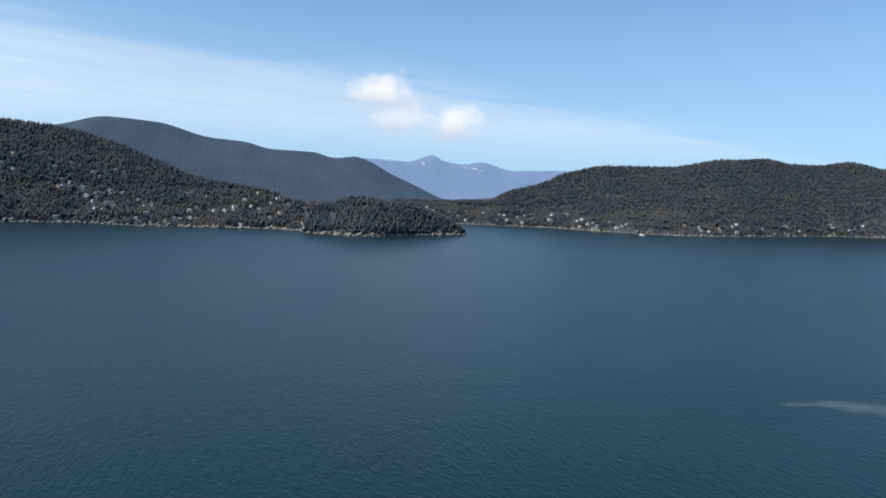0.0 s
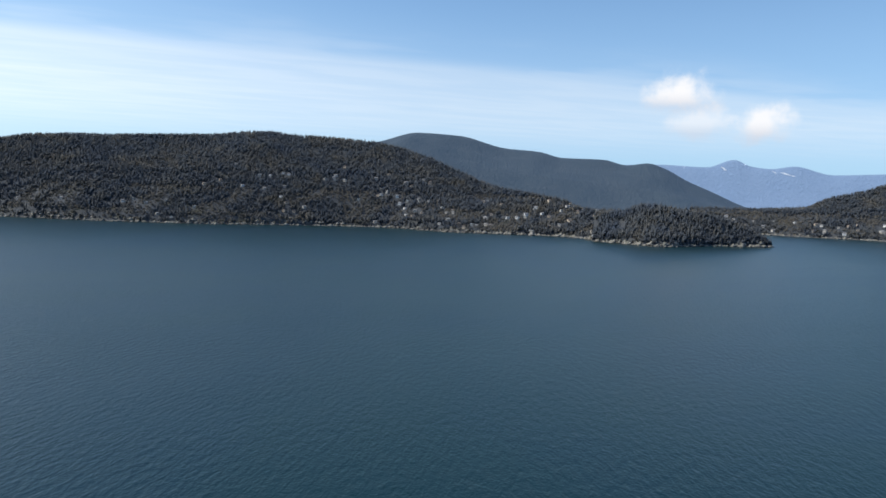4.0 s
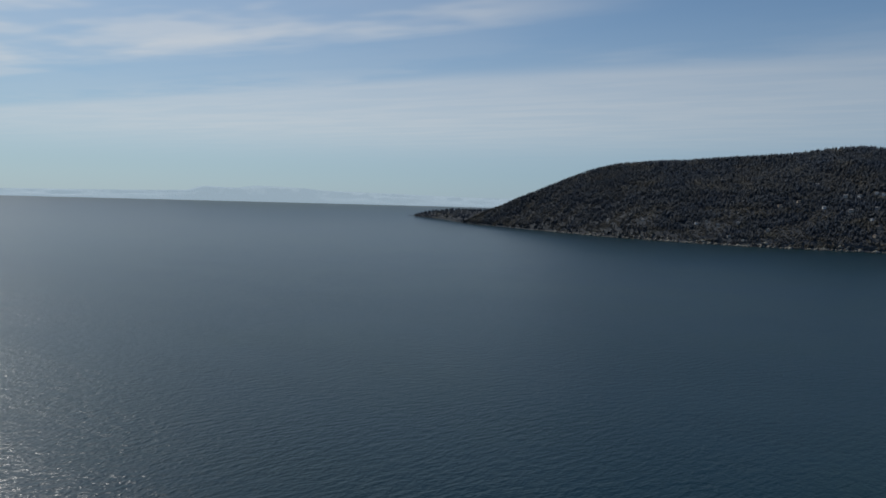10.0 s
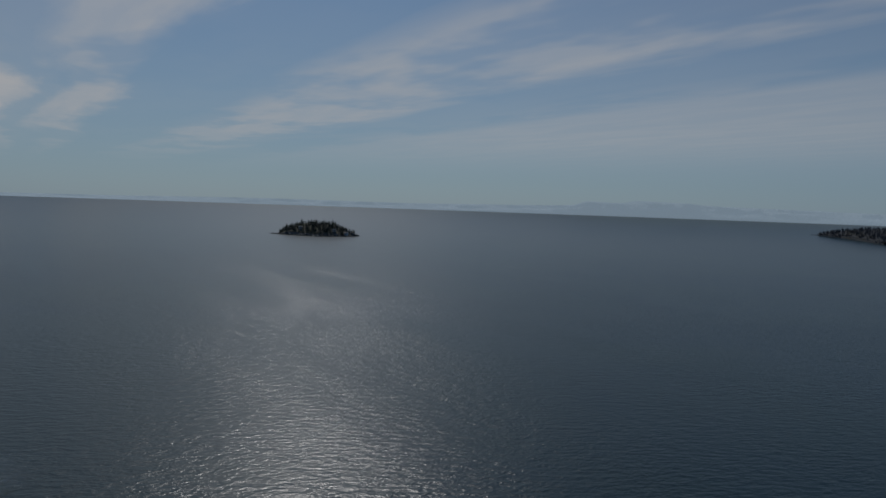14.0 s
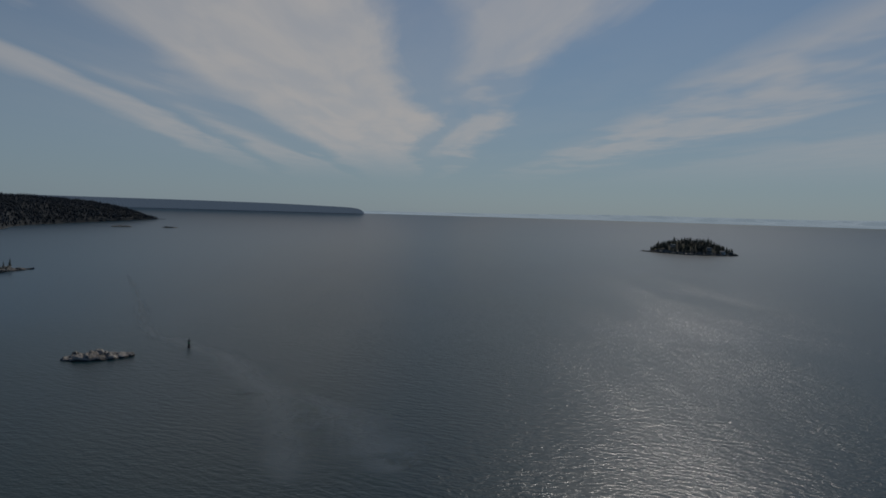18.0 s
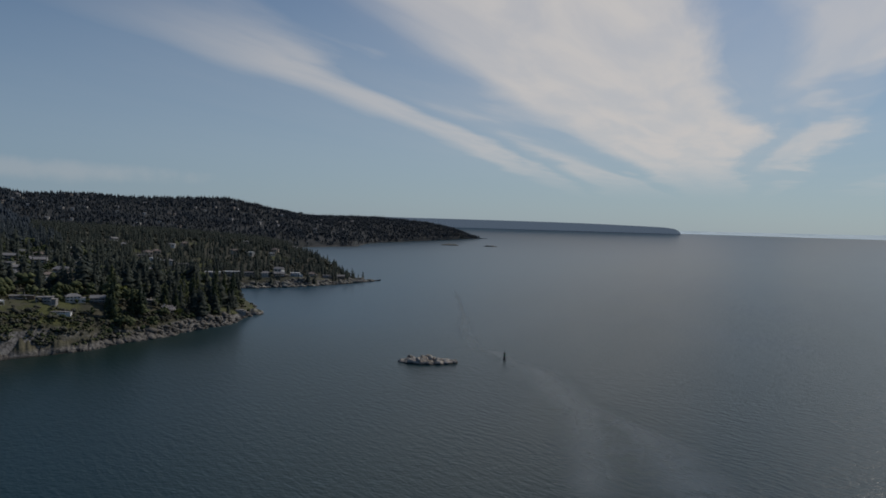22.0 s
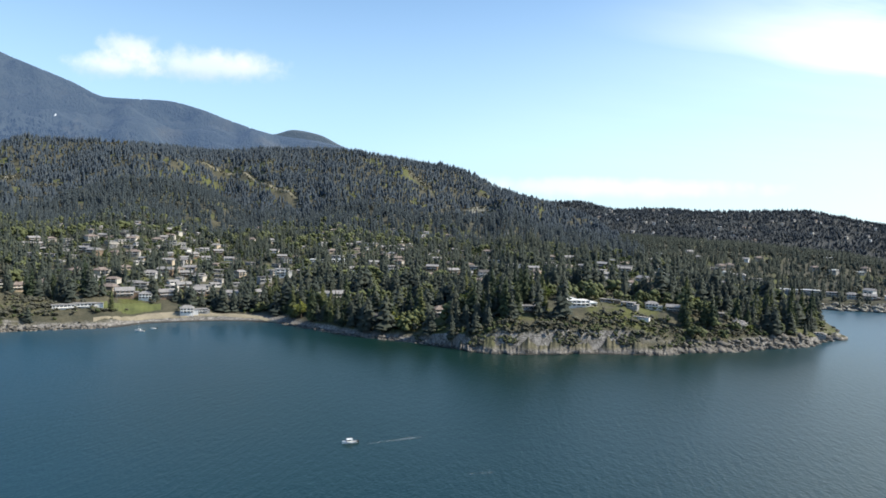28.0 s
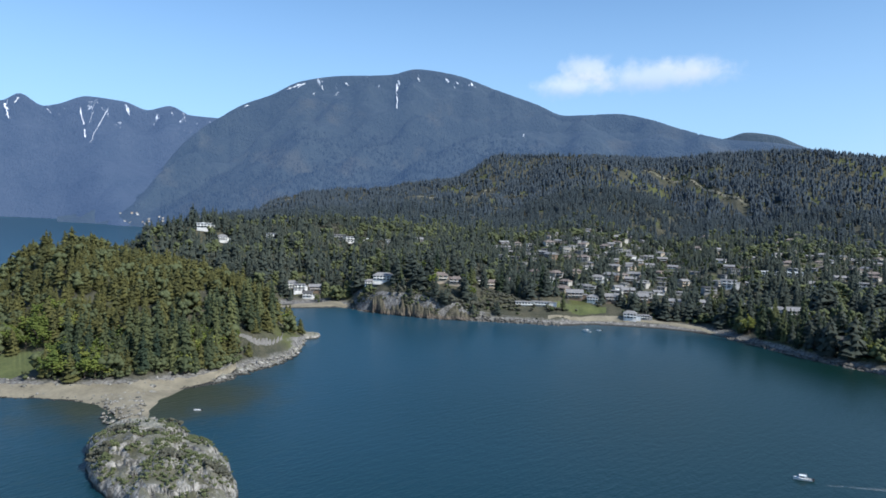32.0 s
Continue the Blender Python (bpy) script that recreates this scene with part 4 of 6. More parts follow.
            vs.append((q * math.cos(a), q * math.sin(a), z + (rnd.random() - 0.5) * ragged * 0.05))
    vs.append((0, 0, 1.0))
    tip = len(vs) - 1
    for k in range(len(rings) - 1):
        for i in range(seg):
            a, b, c, d = k * seg + i, k * seg + (i + 1) % seg, (k + 1) * seg + i, (k + 1) * seg + (i + 1) % seg
            fs += [(a, b, d), (a, d, c)]
    k = len(rings) - 1
    fs += [(k * seg + i, k * seg + (i + 1) % seg, tip) for i in range(seg)]
    return np.array(vs), np.array(fs)


def conifer_shape(seg, tiers, seed, wide=0.19, plain=False):
    rnd = random.Random(seed)
    rings = [] if tiers < 4 else [(0.03, 0.02)]
    for k in range(tiers):
        t = k / tiers
        out = wide * (1 - t) ** 0.85 * (0.85 + 0.3 * rnd.random()) + 0.012
        rings.append((0.07 + 0.88 * t, out))
        if not plain:
            rings.append((0.07 + 0.88 * (t + 0.55 / tiers), out * 0.52))
    return ringed(rings, seg, rnd, 0.42)


def lump(rnd, centre, r, squash=0.8):
    t = (1 + 5 ** 0.5) / 2
    base = np.array([(-1, t, 0), (1, t, 0), (-1, -t, 0), (1, -t, 0), (0, -1, t), (0, 1, t), (0, -1, -t), (0, 1, -t), (t, 0, -1), (t, 0, 1), (-t, 0, -1), (-t, 0, 1)]) / 1.9
    fs = np.array([(0, 11, 5), (0, 5, 1), (0, 1, 7), (0, 7, 10), (0, 10, 11), (1, 5, 9), (5, 11, 4), (11, 10, 2), (10, 7, 6), (7, 1, 8), (3, 9, 4), (3, 4, 2), (3, 2, 6), (3, 6, 8), (3, 8, 9), (4, 9, 5), (2, 4, 11), (6, 2, 10), (8, 6, 7), (9, 8, 1)])
    jit = np.array([[1 + 0.7 * (rnd.random() - 0.5)] for _ in range(12)])
    return base * jit * r * np.array([1, 1, squash]) + np.array(centre), fs


def tuft(rnd, centre, r, squash=0.8):
    """A ragged clump of leaves with few faces."""
    base = np.array([(1, 0, 0), (0, 1, 0), (-1, 0, 0), (0, -1, 0), (0, 0, 1), (0, 0, -1)], float)
    fs = np.array([(0, 1, 4), (1, 2, 4), (2, 3, 4), (3, 0, 4), (1, 0, 5), (2, 1, 5), (3, 2, 5), (0, 3, 5)])
    a, c = rnd.random() * 6.28, 0.6 * (rnd.random() - 0.5)
    base = base * np.array([[0.75 + 0.6 * rnd.random()] for _ in range(6)])
    base[:, 2] += base[:, 0] * c
    x = base[:, 0] * math.cos(a) - base[:, 1] * math.sin(a)
    y = base[:, 0] * math.sin(a) + base[:, 1] * math.cos(a)
    return np.stack([x, y, base[:, 2] * squash], 1) * r + np.array(centre), fs


def leafy_shape(lumps, seed, spread=0.3, small=0.16):
    rnd = random.Random(seed)
    vs, fs, n0 = [], [], 0
    for k in range(lumps):
        a, h = rnd.random() * 6.28, rnd.random()
        q = spread * rnd.random() ** 0.5 * (1.0 - 0.6 * abs(h - 0.4))
        v, f = tuft(rnd, (q * math.cos(a), q * math.sin(a), 0.32 + 0.55 * h), small * (0.7 + 0.7 * rnd.random()))
        vs.append(v), fs.append(f + n0)
        n0 += len(v)
    return np.concatenate(vs), np.concatenate(fs)


def spray_fir(sprays, seed, wide, full=0.9):
    """A fir of drooping branch sprays round a slim core."""
    rnd = random.Random(seed)
    vs, fs = [(0, 0, 1.0)], []
    for i in range(5):
        a = 2 * math.pi * i / 5
        vs.append((wide * 0.5 * math.cos(a), wide * 0.5 * math.sin(a), 0.1))
        fs.append((0, 1 + i, 1 + (i + 1) % 5))
    for k in range(sprays):
        t = (k + rnd.random()) / sprays
        t = t ** 1.15
        z = 0.13 + 0.8 * t
        q = (wide * (1 - t) ** full + 0.02) * (0.75 + 0.55 * rnd.random())
        a = k * 2.4 + rnd.random() * 0.9
        c, s = math.cos(a), math.sin(a)
        half, drop = q * (0.3 + 0.25 * rnd.random()) + 0.012, q * (0.15 + 0.4 * rnd.random())
        n0 = len(vs)
        vs += [(0, 0, z + 0.05), (0.65 * q * c - half * s, 0.65 * q * s + half * c, z - drop - 0.02), (q * c, q * s, z - drop * 0.8), (0.65 * q * c + half * s, 0.65 * q * s - half * c, z - drop - 0.02)]
        fs += [(n0, n0 + 1, n0 + 2), (n0, n0 + 2, n0 + 3)]
    return np.array(vs, float), np.array(fs)


FIR_NEAR = [spray_fir(42, s, w, p) for s, w, p in ((1, 0.24, 0.6), (2, 0.18, 0.55), (3, 0.28, 0.5), (4, 0.22, 0.75), (5, 0.26, 0.45))]
FIR_MID = [spray_fir(13, s, w, p) for s, w, p in ((11, 0.24, 0.6), (12, 0.19, 0.55), (13, 0.28, 0.45), (14, 0.22, 0.75))]
FIR_FAR = [conifer_shape(4, 2, s, w, True) for s, w in ((21, 0.23), (22, 0.18), (23, 0.27), (24, 0.21))]
FIR_HAZE = [conifer_shape(3, 2, s, w, True) for s, w in ((25, 0.21), (26, 0.17), (27, 0.26))]
FIR_LEE = [conifer_shape(3, 2, s, w, True) for s, w in ((35, 0.23), (36, 0.19), (37, 0.28))]
LEAF_NEAR = [leafy_shape(15, s, 0.36, 0.165) for s in (31, 32, 33, 34)]
LEAF_HAZE = [leafy_shape(3, s, 0.26, 0.32) for s in (44, 45, 46)]
LEAF_FAR = [leafy_shape(6, s, 0.3, 0.24) for s in (41, 42, 43)]
BUSHLET = [leafy_shape(3, s, 0.4, 0.4) for s in (61, 62, 63, 64)]
BUSH = [leafy_shape(6, s, 0.45, 0.3) for s in (51, 52)]


def stamp(name, places, sizes, shapes, mat, label, category, stretch=0.2):
    """One object of kind stuff with a shape at each true (bearing, r, z)."""
    if not len(places):
        return
    vs, fs, n0 = [], [], 0
    pick = rng.integers(0, len(shapes), len(places))
    base = spot(places[:, 0], places[:, 1], places[:, 2])
    shrink = drawn_in(places[:, 1]) / places[:, 1]
    for k, (v, f) in enumerate(shapes):
        i = np.where(pick == k)[0]
        if not len(i):
            continue
        a = rng.random(len(i)) * 6.283
        s = sizes[i] * shrink[i]
        w = s * (1 + stretch * (rng.random(len(i)) * 2 - 1))
        x = v[None, :, 0] * np.cos(a)[:, None] - v[None, :, 1] * np.sin(a)[:, None]
        y = v[None, :, 0] * np.sin(a)[:, None] + v[None, :, 1] * np.cos(a)[:, None]
        p = np.stack([x * w[:, None], y * w[:, None], v[None, :, 2] * s[:, None]], -1) + base[i][:, None, :]
        vs.append(p.reshape(-1, 3))
        fs.append((f[None] + (np.arange(len(i)) * len(v))[:, None, None] + n0).reshape(-1, 3))
        n0 += len(i) * len(v)
    ob = new(name, raw_mesh(np.concatenate(vs), np.concatenate(fs), smooth=any(shapes is q for q in (FIR_HAZE, FIR_FAR, FIR_LEE))))
    ob.data.materials.append(M[mat])
    return tagged(ob, label, category, "", "stuff")


CLEAR = []  # (x, y, radius) kept free of trees


def clear(land, bearing, r, radius, ahead=0.0):
    x, y, _ = spot(bearing, r, 0)
    CLEAR.append((x, y, radius))
    if ahead:
        for q in (0.35, 0.7, 1.0):
            x, y, _ = spot(bearing, r - radius * 0.5 - ahead * q, 0)
            CLEAR.append((x, y, radius * 0.75))


def free(places, share=1.0):
    p = spot(places[:, 0], places[:, 1], places[:, 2])[:, :2]
    ok = np.ones(len(p), bool)
    for x, y, r in CLEAR:
        ok &= (p[:, 0] - x) ** 2 + (p[:, 1] - y) ** 2 > r * r * share * share
    return places[ok]


def patchy(places, size, keep, seed=0.0):
    """Thin places out in clumps: keep is the share that stays."""
    f = np.array([noise.noise((b * 0.0175 * r / size, r / size, seed)) for b, r, _ in places]) * 0.5 + 0.5
    f = f + (rng.random(len(f)) - 0.5) * 0.09
    level = np.quantile(f, 1 - keep) if len(f) else 0
    return places[f > level], places[f <= level]


# ---- houses ----
def window(parent, x, z, w, h, y, side=False):
    bm = boxed(y - 0.06, y + 0.02, x - w / 2 - 0.12, x + w / 2 + 0.12, z - 0.12, z + h + 0.12) if side else boxed(x - w / 2 - 0.12, x + w / 2 + 0.12, y - 0.06, y + 0.02, z - 0.12, z + h + 0.12)
    fr = part("window", bm, "trim", parent)
    bm = boxed(y - 0.10, y - 0.03, x - w / 2, x + w / 2, z, z + h) if side else boxed(x - w / 2, x + w / 2, y - 0.10, y - 0.03, z, z + h)
    part("pane", bm, "glass", fr, "dark reflecting glass")


def roof_mesh(kind, w, d, z, rise=2.4, over=0.9):
    bm = bmesh.new()
    x, y, t = w / 2 + over, d / 2 + over, 0.3
    if kind == "flat":
        box(bm, -x, x, -y, y, z, z + 0.45, 0.05)
        box(bm, -x * 0.3, x * 0.1, -y * 0.1, y * 0.4, z + 0.45, z + 1.0, 0.05)
    elif kind == "step":
        box(bm, -x, x * 0.2, -y, y, z, z + 0.4, 0.05)
        box(bm, x * 0.2 + 0.01, x, -y * 0.8, y * 0.7, z - 1.3, z - 0.9, 0.05)
        box(bm, -x * 0.8, -x * 0.2, -y * 0.2, y * 0.8, z + 0.4, z + 1.9, 0.05)
    elif kind == "gable":
        wedge(bm, [(-x, -y, z), (x, -y, z), (x, y, z), (-x, y, z), (-x, 0, z + rise), (x, 0, z + rise), (-x, -y, z - t), (x, -y, z - t), (x, y, z - t), (-x, y, z - t)],
              [(0, 1, 5, 4), (2, 3, 4, 5), (0, 4, 3), (1, 2, 5), (6, 9, 8, 7), (0, 6, 7, 1), (2, 8, 9, 3), (1, 7, 8, 2), (3, 9, 6, 0)])
    else:
        k = min(w, d) * 0.45
        wedge(bm, [(-x, -y, z), (x, -y, z), (x, y, z), (-x, y, z), (-x + k, 0, z + rise), (x - k, 0, z + rise), (-x, -y, z - t), (x, -y, z - t), (x, y, z - t), (-x, y, z - t)],
              [(0, 1, 5, 4), (2, 3, 4, 5), (0, 4, 3), (1, 2, 5), (6, 9, 8, 7), (0, 6, 7, 1), (2, 8, 9, 3), (1, 7, 8, 2), (3, 9, 6, 0)])
    return bm


def house(label, w, d, storeys, kind, wall, roof, windows=3, deck=True, chimney=False, wing=0.0):
    """A house whose front looks along -y; origin at the ground under its middle."""
    h = 2.9 * storeys
    root = thing("house", label, "house", "houses on the hillside")
    bm = boxed(-w / 2, w / 2, -d / 2, d / 2, -5.0, h)
    if wing:
        box(bm, w / 2 + 0.01, w / 2 + wing, -d / 2 + 1.2, d / 2, -5.0, h - 2.4 if storeys > 1 else h - 0.4)
    walls = part("wall", bm, wall, root)
    part("roof", roof_mesh(kind, w, d, h + 0.02, 2.2 + 0.06 * w), roof, root)
    if wing:
        bm = boxed(w / 2 + 0.02, w / 2 + wing + 0.7, -d / 2 + 0.6, d / 2 + 0.5, h - 2.35 if storeys > 1 else h - 0.35, h - 2.0 if storeys > 1 else h, bevel=0.05)
        part("wing_roof", bm, roof, root)
    for s in range(storeys):
        for k in range(windows):
            ww = w / windows * 0.66
            window(root, -w / 2 + (k + 0.5) * w / windows, 0.7 + 2.9 * s, ww, 1.6, -d / 2)
    window(root, 0, 0.9 + 2.9 * (storeys - 1), d * 0.3, 1.4, -w / 2, True)
    if deck:
        z = 2.9 * (storeys - 1)
        part("deck", boxed(-w * 0.45, w * 0.45, -d / 2 - 2.2, -d / 2 - 0.11, z - 0.25, z), "trim", root)
        bm = bmesh.new()
        for k in range(7):
            x = -w * 0.44 + k * w * 0.88 / 6
            box(bm, x - 0.05, x + 0.05, -d / 2 - 2.15, -d / 2 - 2.05, z, z + 1.0)
        box(bm, -w * 0.45, w * 0.45, -d / 2 - 2.16, -d / 2 - 2.04, z + 1.0, z + 1.1)
        part("railing", bm, "grey_wall", root)
        for x in (-w * 0.42, w * 0.42):
            part("post", boxed(x - 0.12, x + 0.12, -d / 2 - 2.0, -d / 2 - 1.76, -5, z - 0.25), "grey_wall", root)
    if chimney:
        bm = boxed(w * 0.25, w * 0.25 + 1.1, 0.5, 1.6, h - 1, h + 3.2)
        box(bm, w * 0.25 - 0.1, w * 0.25 + 1.2, 0.4, 1.7, h + 3.0, h + 3.3)
        part("chimney", bm, "tan_wall", root)
    return root


KINDS = {
    "flat_white": ("white flat-roofed modern house with wide dark windows among firs", 17, 11, 2, "flat", "white_wall", "white_roof", 4, True, False, 5),
    "flat_grey": ("grey flat-roofed house with a seaward deck among trees", 16, 11, 2, "flat", "grey_wall", "grey_roof", 4, True, False, 4),
    "flat_wood": ("low cedar-clad house with a flat pale roof among trees", 18, 10, 1, "flat", "wood_wall", "grey_roof", 4, True, True, 6),
    "gable_white": ("white house with a dark gabled roof on the wooded slope", 13, 10, 2, "gable", "white_wall", "dark_roof", 3, True, True, 4),
    "gable_wood": ("brown timber house with a grey gabled roof in a garden", 17, 11, 2, "gable", "wood_wall", "grey_roof", 4, True, True, 5),
    "hip_tan": ("tan stuccoed house with a brown hipped roof on the slope", 15, 12, 2, "hip", "tan_wall", "brown_roof", 3, True, True, 4),
    "hip_grey": ("pale grey house with a grey hipped roof among garden trees", 15, 11, 2, "hip", "white_wall", "grey_roof", 4, True, False, 5),
    "tower": ("white three-storey modern house with long balconies", 16, 12, 3, "flat", "white_wall", "grey_roof", 3, True, False, 3),
    "villa": ("angular white villa with stepped white roofs above the sea cliff", 24, 15, 2, "step", "white_wall", "white_roof", 5, True, False, 8),
    "block": ("long grey-white waterfront apartment building of three storeys", 30, 12, 3, "flat", "grey_wall", "white_roof", 7, True, False, 0),
    "mansion": ("large white cliff-top mansion with many windows and terraces", 24, 13, 2, "hip", "white_wall", "grey_roof", 6, True, True, 8),
    "pavilion": ("long low white house with a flat roof above the shore", 22, 9, 1, "flat", "white_wall", "grey_roof", 6, True, False, 8),
}
PROTO = {}


def put_house(kind, land, bearing, r, turn=0.0, size=1.0, lift=0.6, open_ahead=16.0):
    m = stand(land, bearing, r, turn, -lift)
    if kind not in PROTO:
        PROTO[kind] = house(*KINDS[kind])
        root = PROTO[kind]
        root.matrix_basis = m
    else:
        root = copy_thing(PROTO[kind], m)
    root.scale = (size, size, size)
    clear(land, bearing, r, 11 * size * (1.4 if kind in ("villa", "block", "mansion") else 1.0), open_ahead)


NEAR_HOUSES = (
    ("villa", 191.2, 592, 24, 0.85), ("flat_wood", 188.6, 618, -10, 0.7), ("flat_grey", 187.0, 604, -15, 0.68), ("pavilion", 186.1, 588, -20, 0.45), ("hip_grey", 185.2, 622, 5, 0.7),
    ("gable_wood", 183.5, 626, -8, 0.7), ("pavilion", 186.5, 729, 10, 0.8), ("flat_wood", 195.1, 567, 12, 0.9), ("hip_tan", 202.4, 594, 20, 0.9), ("gable_white", 207.8, 604, -12, 0.85),
    ("flat_grey", 206.7, 626, 8, 0.85), ("gable_wood", 210.9, 672, 10, 0.95), ("hip_grey", 212.1, 694, -5, 0.8), ("flat_wood", 180.2, 662, -25, 0.7), ("flat_grey", 173.3, 702, 10, 0.5))
BAY_HOUSES = (
    ("pavilion", 231.5, 682, 8, 0.8), ("pavilion", 230.1, 684, -4, 0.8), ("gable_wood", 227.4, 713, 6, 0.95), ("hip_grey", 225.9, 709, -6, 0.75), ("gable_wood", 224.4, 716, 10, 0.85),
    ("hip_grey", 222.9, 679, 0, 0.8), ("flat_grey", 221.8, 682, 8, 0.6), ("gable_wood", 222.2, 755, 5, 1.0), ("tower", 215.6, 836, 4, 1.0), ("flat_white", 212.8, 942, -5, 1.0), ("flat_white", 211.1, 900, 6, 1.0),
    ("hip_tan", 233.0, 752, 6, 0.9), ("hip_grey", 225.6, 819, -12, 0.9), ("flat_grey", 206.8, 859, 6, 1.0), ("gable_white", 198.9, 838, 15, 0.9), ("flat_grey", 199.7, 892, -4, 0.9), ("flat_white", 197.8, 926, 6, 0.8),
    ("gable_white", 185.2, 964, -10, 0.9), ("hip_tan", 234.3, 733, 10, 0.8))
CLIFF_HOUSES = (
    ("mansion", 243.4, 716, -4, 0.85), ("hip_grey", 244.5, 736, 5, 0.7), ("hip_tan", 238.6, 699, 4, 0.95), ("hip_tan", 237.3, 694, -6, 0.8), ("gable_white", 235.4, 742, 4, 0.7), ("hip_grey", 239.1, 869, -8, 0.9),
    ("tower", 250.3, 776, 6, 0.8), ("gable_white", 249.6, 763, -6, 0.8), ("hip_grey", 250.9, 792, 4, 0.8), ("gable_wood", 249.0, 780, 0, 0.8),
    ("flat_grey", 242.9, 992, 6, 0.9), ("flat_grey", 247.1, 1020, -4, 1.0), ("tower", 246.4, 1005, 8, 0.9), ("flat_white", 244.8, 1012, -4, 0.9), ("gable_wood", 240.6, 1020, 10, 0.9), ("flat_grey", 248.4, 1062, 4, 0.9))
POINT_HOUSES = (
    ("block", 175.4, 1070, 4, 0.75), ("block", 173.9, 1072, -3, 0.8), ("flat_grey", 172.6, 1080, 6, 0.9), ("hip_grey", 171.3, 1072, -6, 0.9), ("gable_wood", 170.2, 1062, 5, 0.9), ("flat_white", 168.9, 1066, -8, 0.8),
    ("hip_tan", 167.6, 1085, 4, 0.8), ("flat_grey", 166.4, 1098, 8, 0.7), ("gable_wood", 165.2, 1118, 2, 0.7), ("flat_white", 179.8, 1140, 4, 0.9), ("hip_grey", 178.7, 1138, -8, 0.9), ("flat_grey", 177.6, 1142, 5, 0.9), ("flat_wood", 180.6, 1180, 5, 0.9))
for plan, land in ((NEAR_HOUSES, mainland), (BAY_HOUSES, mainland), (CLIFF_HOUSES, mainland), (POINT_HOUSES, second_point)):
    for kind, b, r, turn, size in plan:
        put_house(kind, land, b, r, turn, size)
put_house("tower", mid_knoll, 252.6, 975, 6, 0.9)
put_house("flat_white", mid_knoll, 257.8, 950, -4, 1.0)
put_house("hip_grey", mid_knoll, 256.4, 935, 8, 0.8)
# streets of houses up the slope behind the bay
def town_house(label, w, d, storeys, kind, wall, roof):
    """A plainer house, for the streets farther from the water."""
    h = 2.9 * storeys
    root = thing("house", label, "house", "houses in the streets behind the bay")
    part("wall", boxed(-w / 2, w / 2, -d / 2, d / 2, -5.0, h), wall, root)
    part("roof", roof_mesh(kind, w, d, h + 0.02, 2.0 + 0.05 * w), roof, root)
    for s in range(storeys):
        for x in (-0.27, 0.2):
            part("window", boxed(x * w - w * 0.17, x * w + w * 0.17, -d / 2 - 0.08, -d / 2 + 0.02, 0.8 + 2.9 * s, 2.4 + 2.9 * s), "glass", root, "dark reflecting glass")
    if storeys > 1:
        part("deck", boxed(-w * 0.45, w * 0.45, -d / 2 - 2.0, -d / 2 - 0.11, 2.65, 2.9), "trim", root)
        part("railing", boxed(-w * 0.45, w * 0.45, -d / 2 - 2.02, -d / 2 - 1.95, 2.92, 3.8), "grey_wall", root)
    return root


TOWN = [("cream two-storey house with a flat pale roof in a hillside street", 15, 11, 2, "flat", "cream_wall", "grey_roof"), ("grey house with a grey flat roof in a hillside street", 14, 11, 1, "flat", "grey_wall", "grey_roof"),
        ("cream house with a brown hipped roof in a hillside street", 16, 12, 2, "hip", "cream_wall", "brown_roof"), ("tan house with a grey gabled roof in a hillside street", 15, 11, 2, "gable", "tan_wall", "grey_roof"),
        ("low white bungalow with a grey gabled roof among gardens", 15, 10, 1, "gable", "white_wall", "grey_roof"), ("low tan bungalow with a brown hipped roof among gardens", 15, 12, 1, "hip", "tan_wall", "brown_roof"),
        ("brown timber house with a grey roof in a hillside street", 16, 11, 2, "gable", "wood_wall", "grey_roof"), ("dark grey modern house with a flat roof and pale deck", 15, 10, 2, "flat", "grey_wall", "dark_roof")]
TOWN_FIRST = []
lots, streets = [], []
taken = len(CLEAR)
for k in range(9000):
    # streets run along the slope, some 52 m apart
    b, r = rng.uniform(180, 234), 770 + 52 * rng.integers(0, 14) + rng.choice([-13, 13]) + rng.normal(0, 4)
    dense = math.exp(-((b - 225) / 7.5) ** 2) + 0.6 * math.exp(-((b - 207) / 7) ** 2) + 0.4 * math.exp(-((b - 189) / 8) ** 2)
    if rng.random() > dense or (b < 214 and r < 830 and b > 200) or (b < 196 and r > 1100) or (b < 186 and r > 880):
        continue
    gap = 19 if b > 217 else 25
    p = spot(b, r, 0)[:2]
    if all((p[0] - q[0]) ** 2 + (p[1] - q[1]) ** 2 > gap ** 2 for q in lots) and all((p[0] - x) ** 2 + (p[1] - y) ** 2 > 20 ** 2 for x, y, _ in CLEAR[:taken]):
        lots.append(p)
        kind = int(rng.integers(0, 8))
        m = stand(mainland, b, r, rng.normal(0, 32), -0.5)
        while len(TOWN_FIRST) <= kind:
            TOWN_FIRST.append(None)
        if TOWN_FIRST[kind] is None:
            root = TOWN_FIRST[kind] = town_house(*TOWN[kind])
            root.matrix_basis = m
        else:
            root = copy_thing(TOWN_FIRST[kind], m)
        q = rng.uniform(0.62, 1.0)
        root.scale = (q, q, q)
        streets.append((*p, 30 if b > 217 else 22))
        clear(mainland, b, r, 10, 15 if b > 217 else 24)
    if len(lots) >= 290:
        break


def cottage(label, wall, roof, kind):
    """A far-off house of few parts."""
    root = thing("cottage", label, "house", "houses on far shores")
    part("wall", boxed(-6, 6, -5, 5, -4, 5.2), wall, root)
    part("roof", roof_mesh(kind, 12, 10, 5.2, 2.6, 0.7), roof, root)
    for x in (-2.9, 2.9):
        part("window", boxed(x - 1.7, x + 1.7, -5.06, -4.9, 1.6, 3.6), "glass", root)
    return root


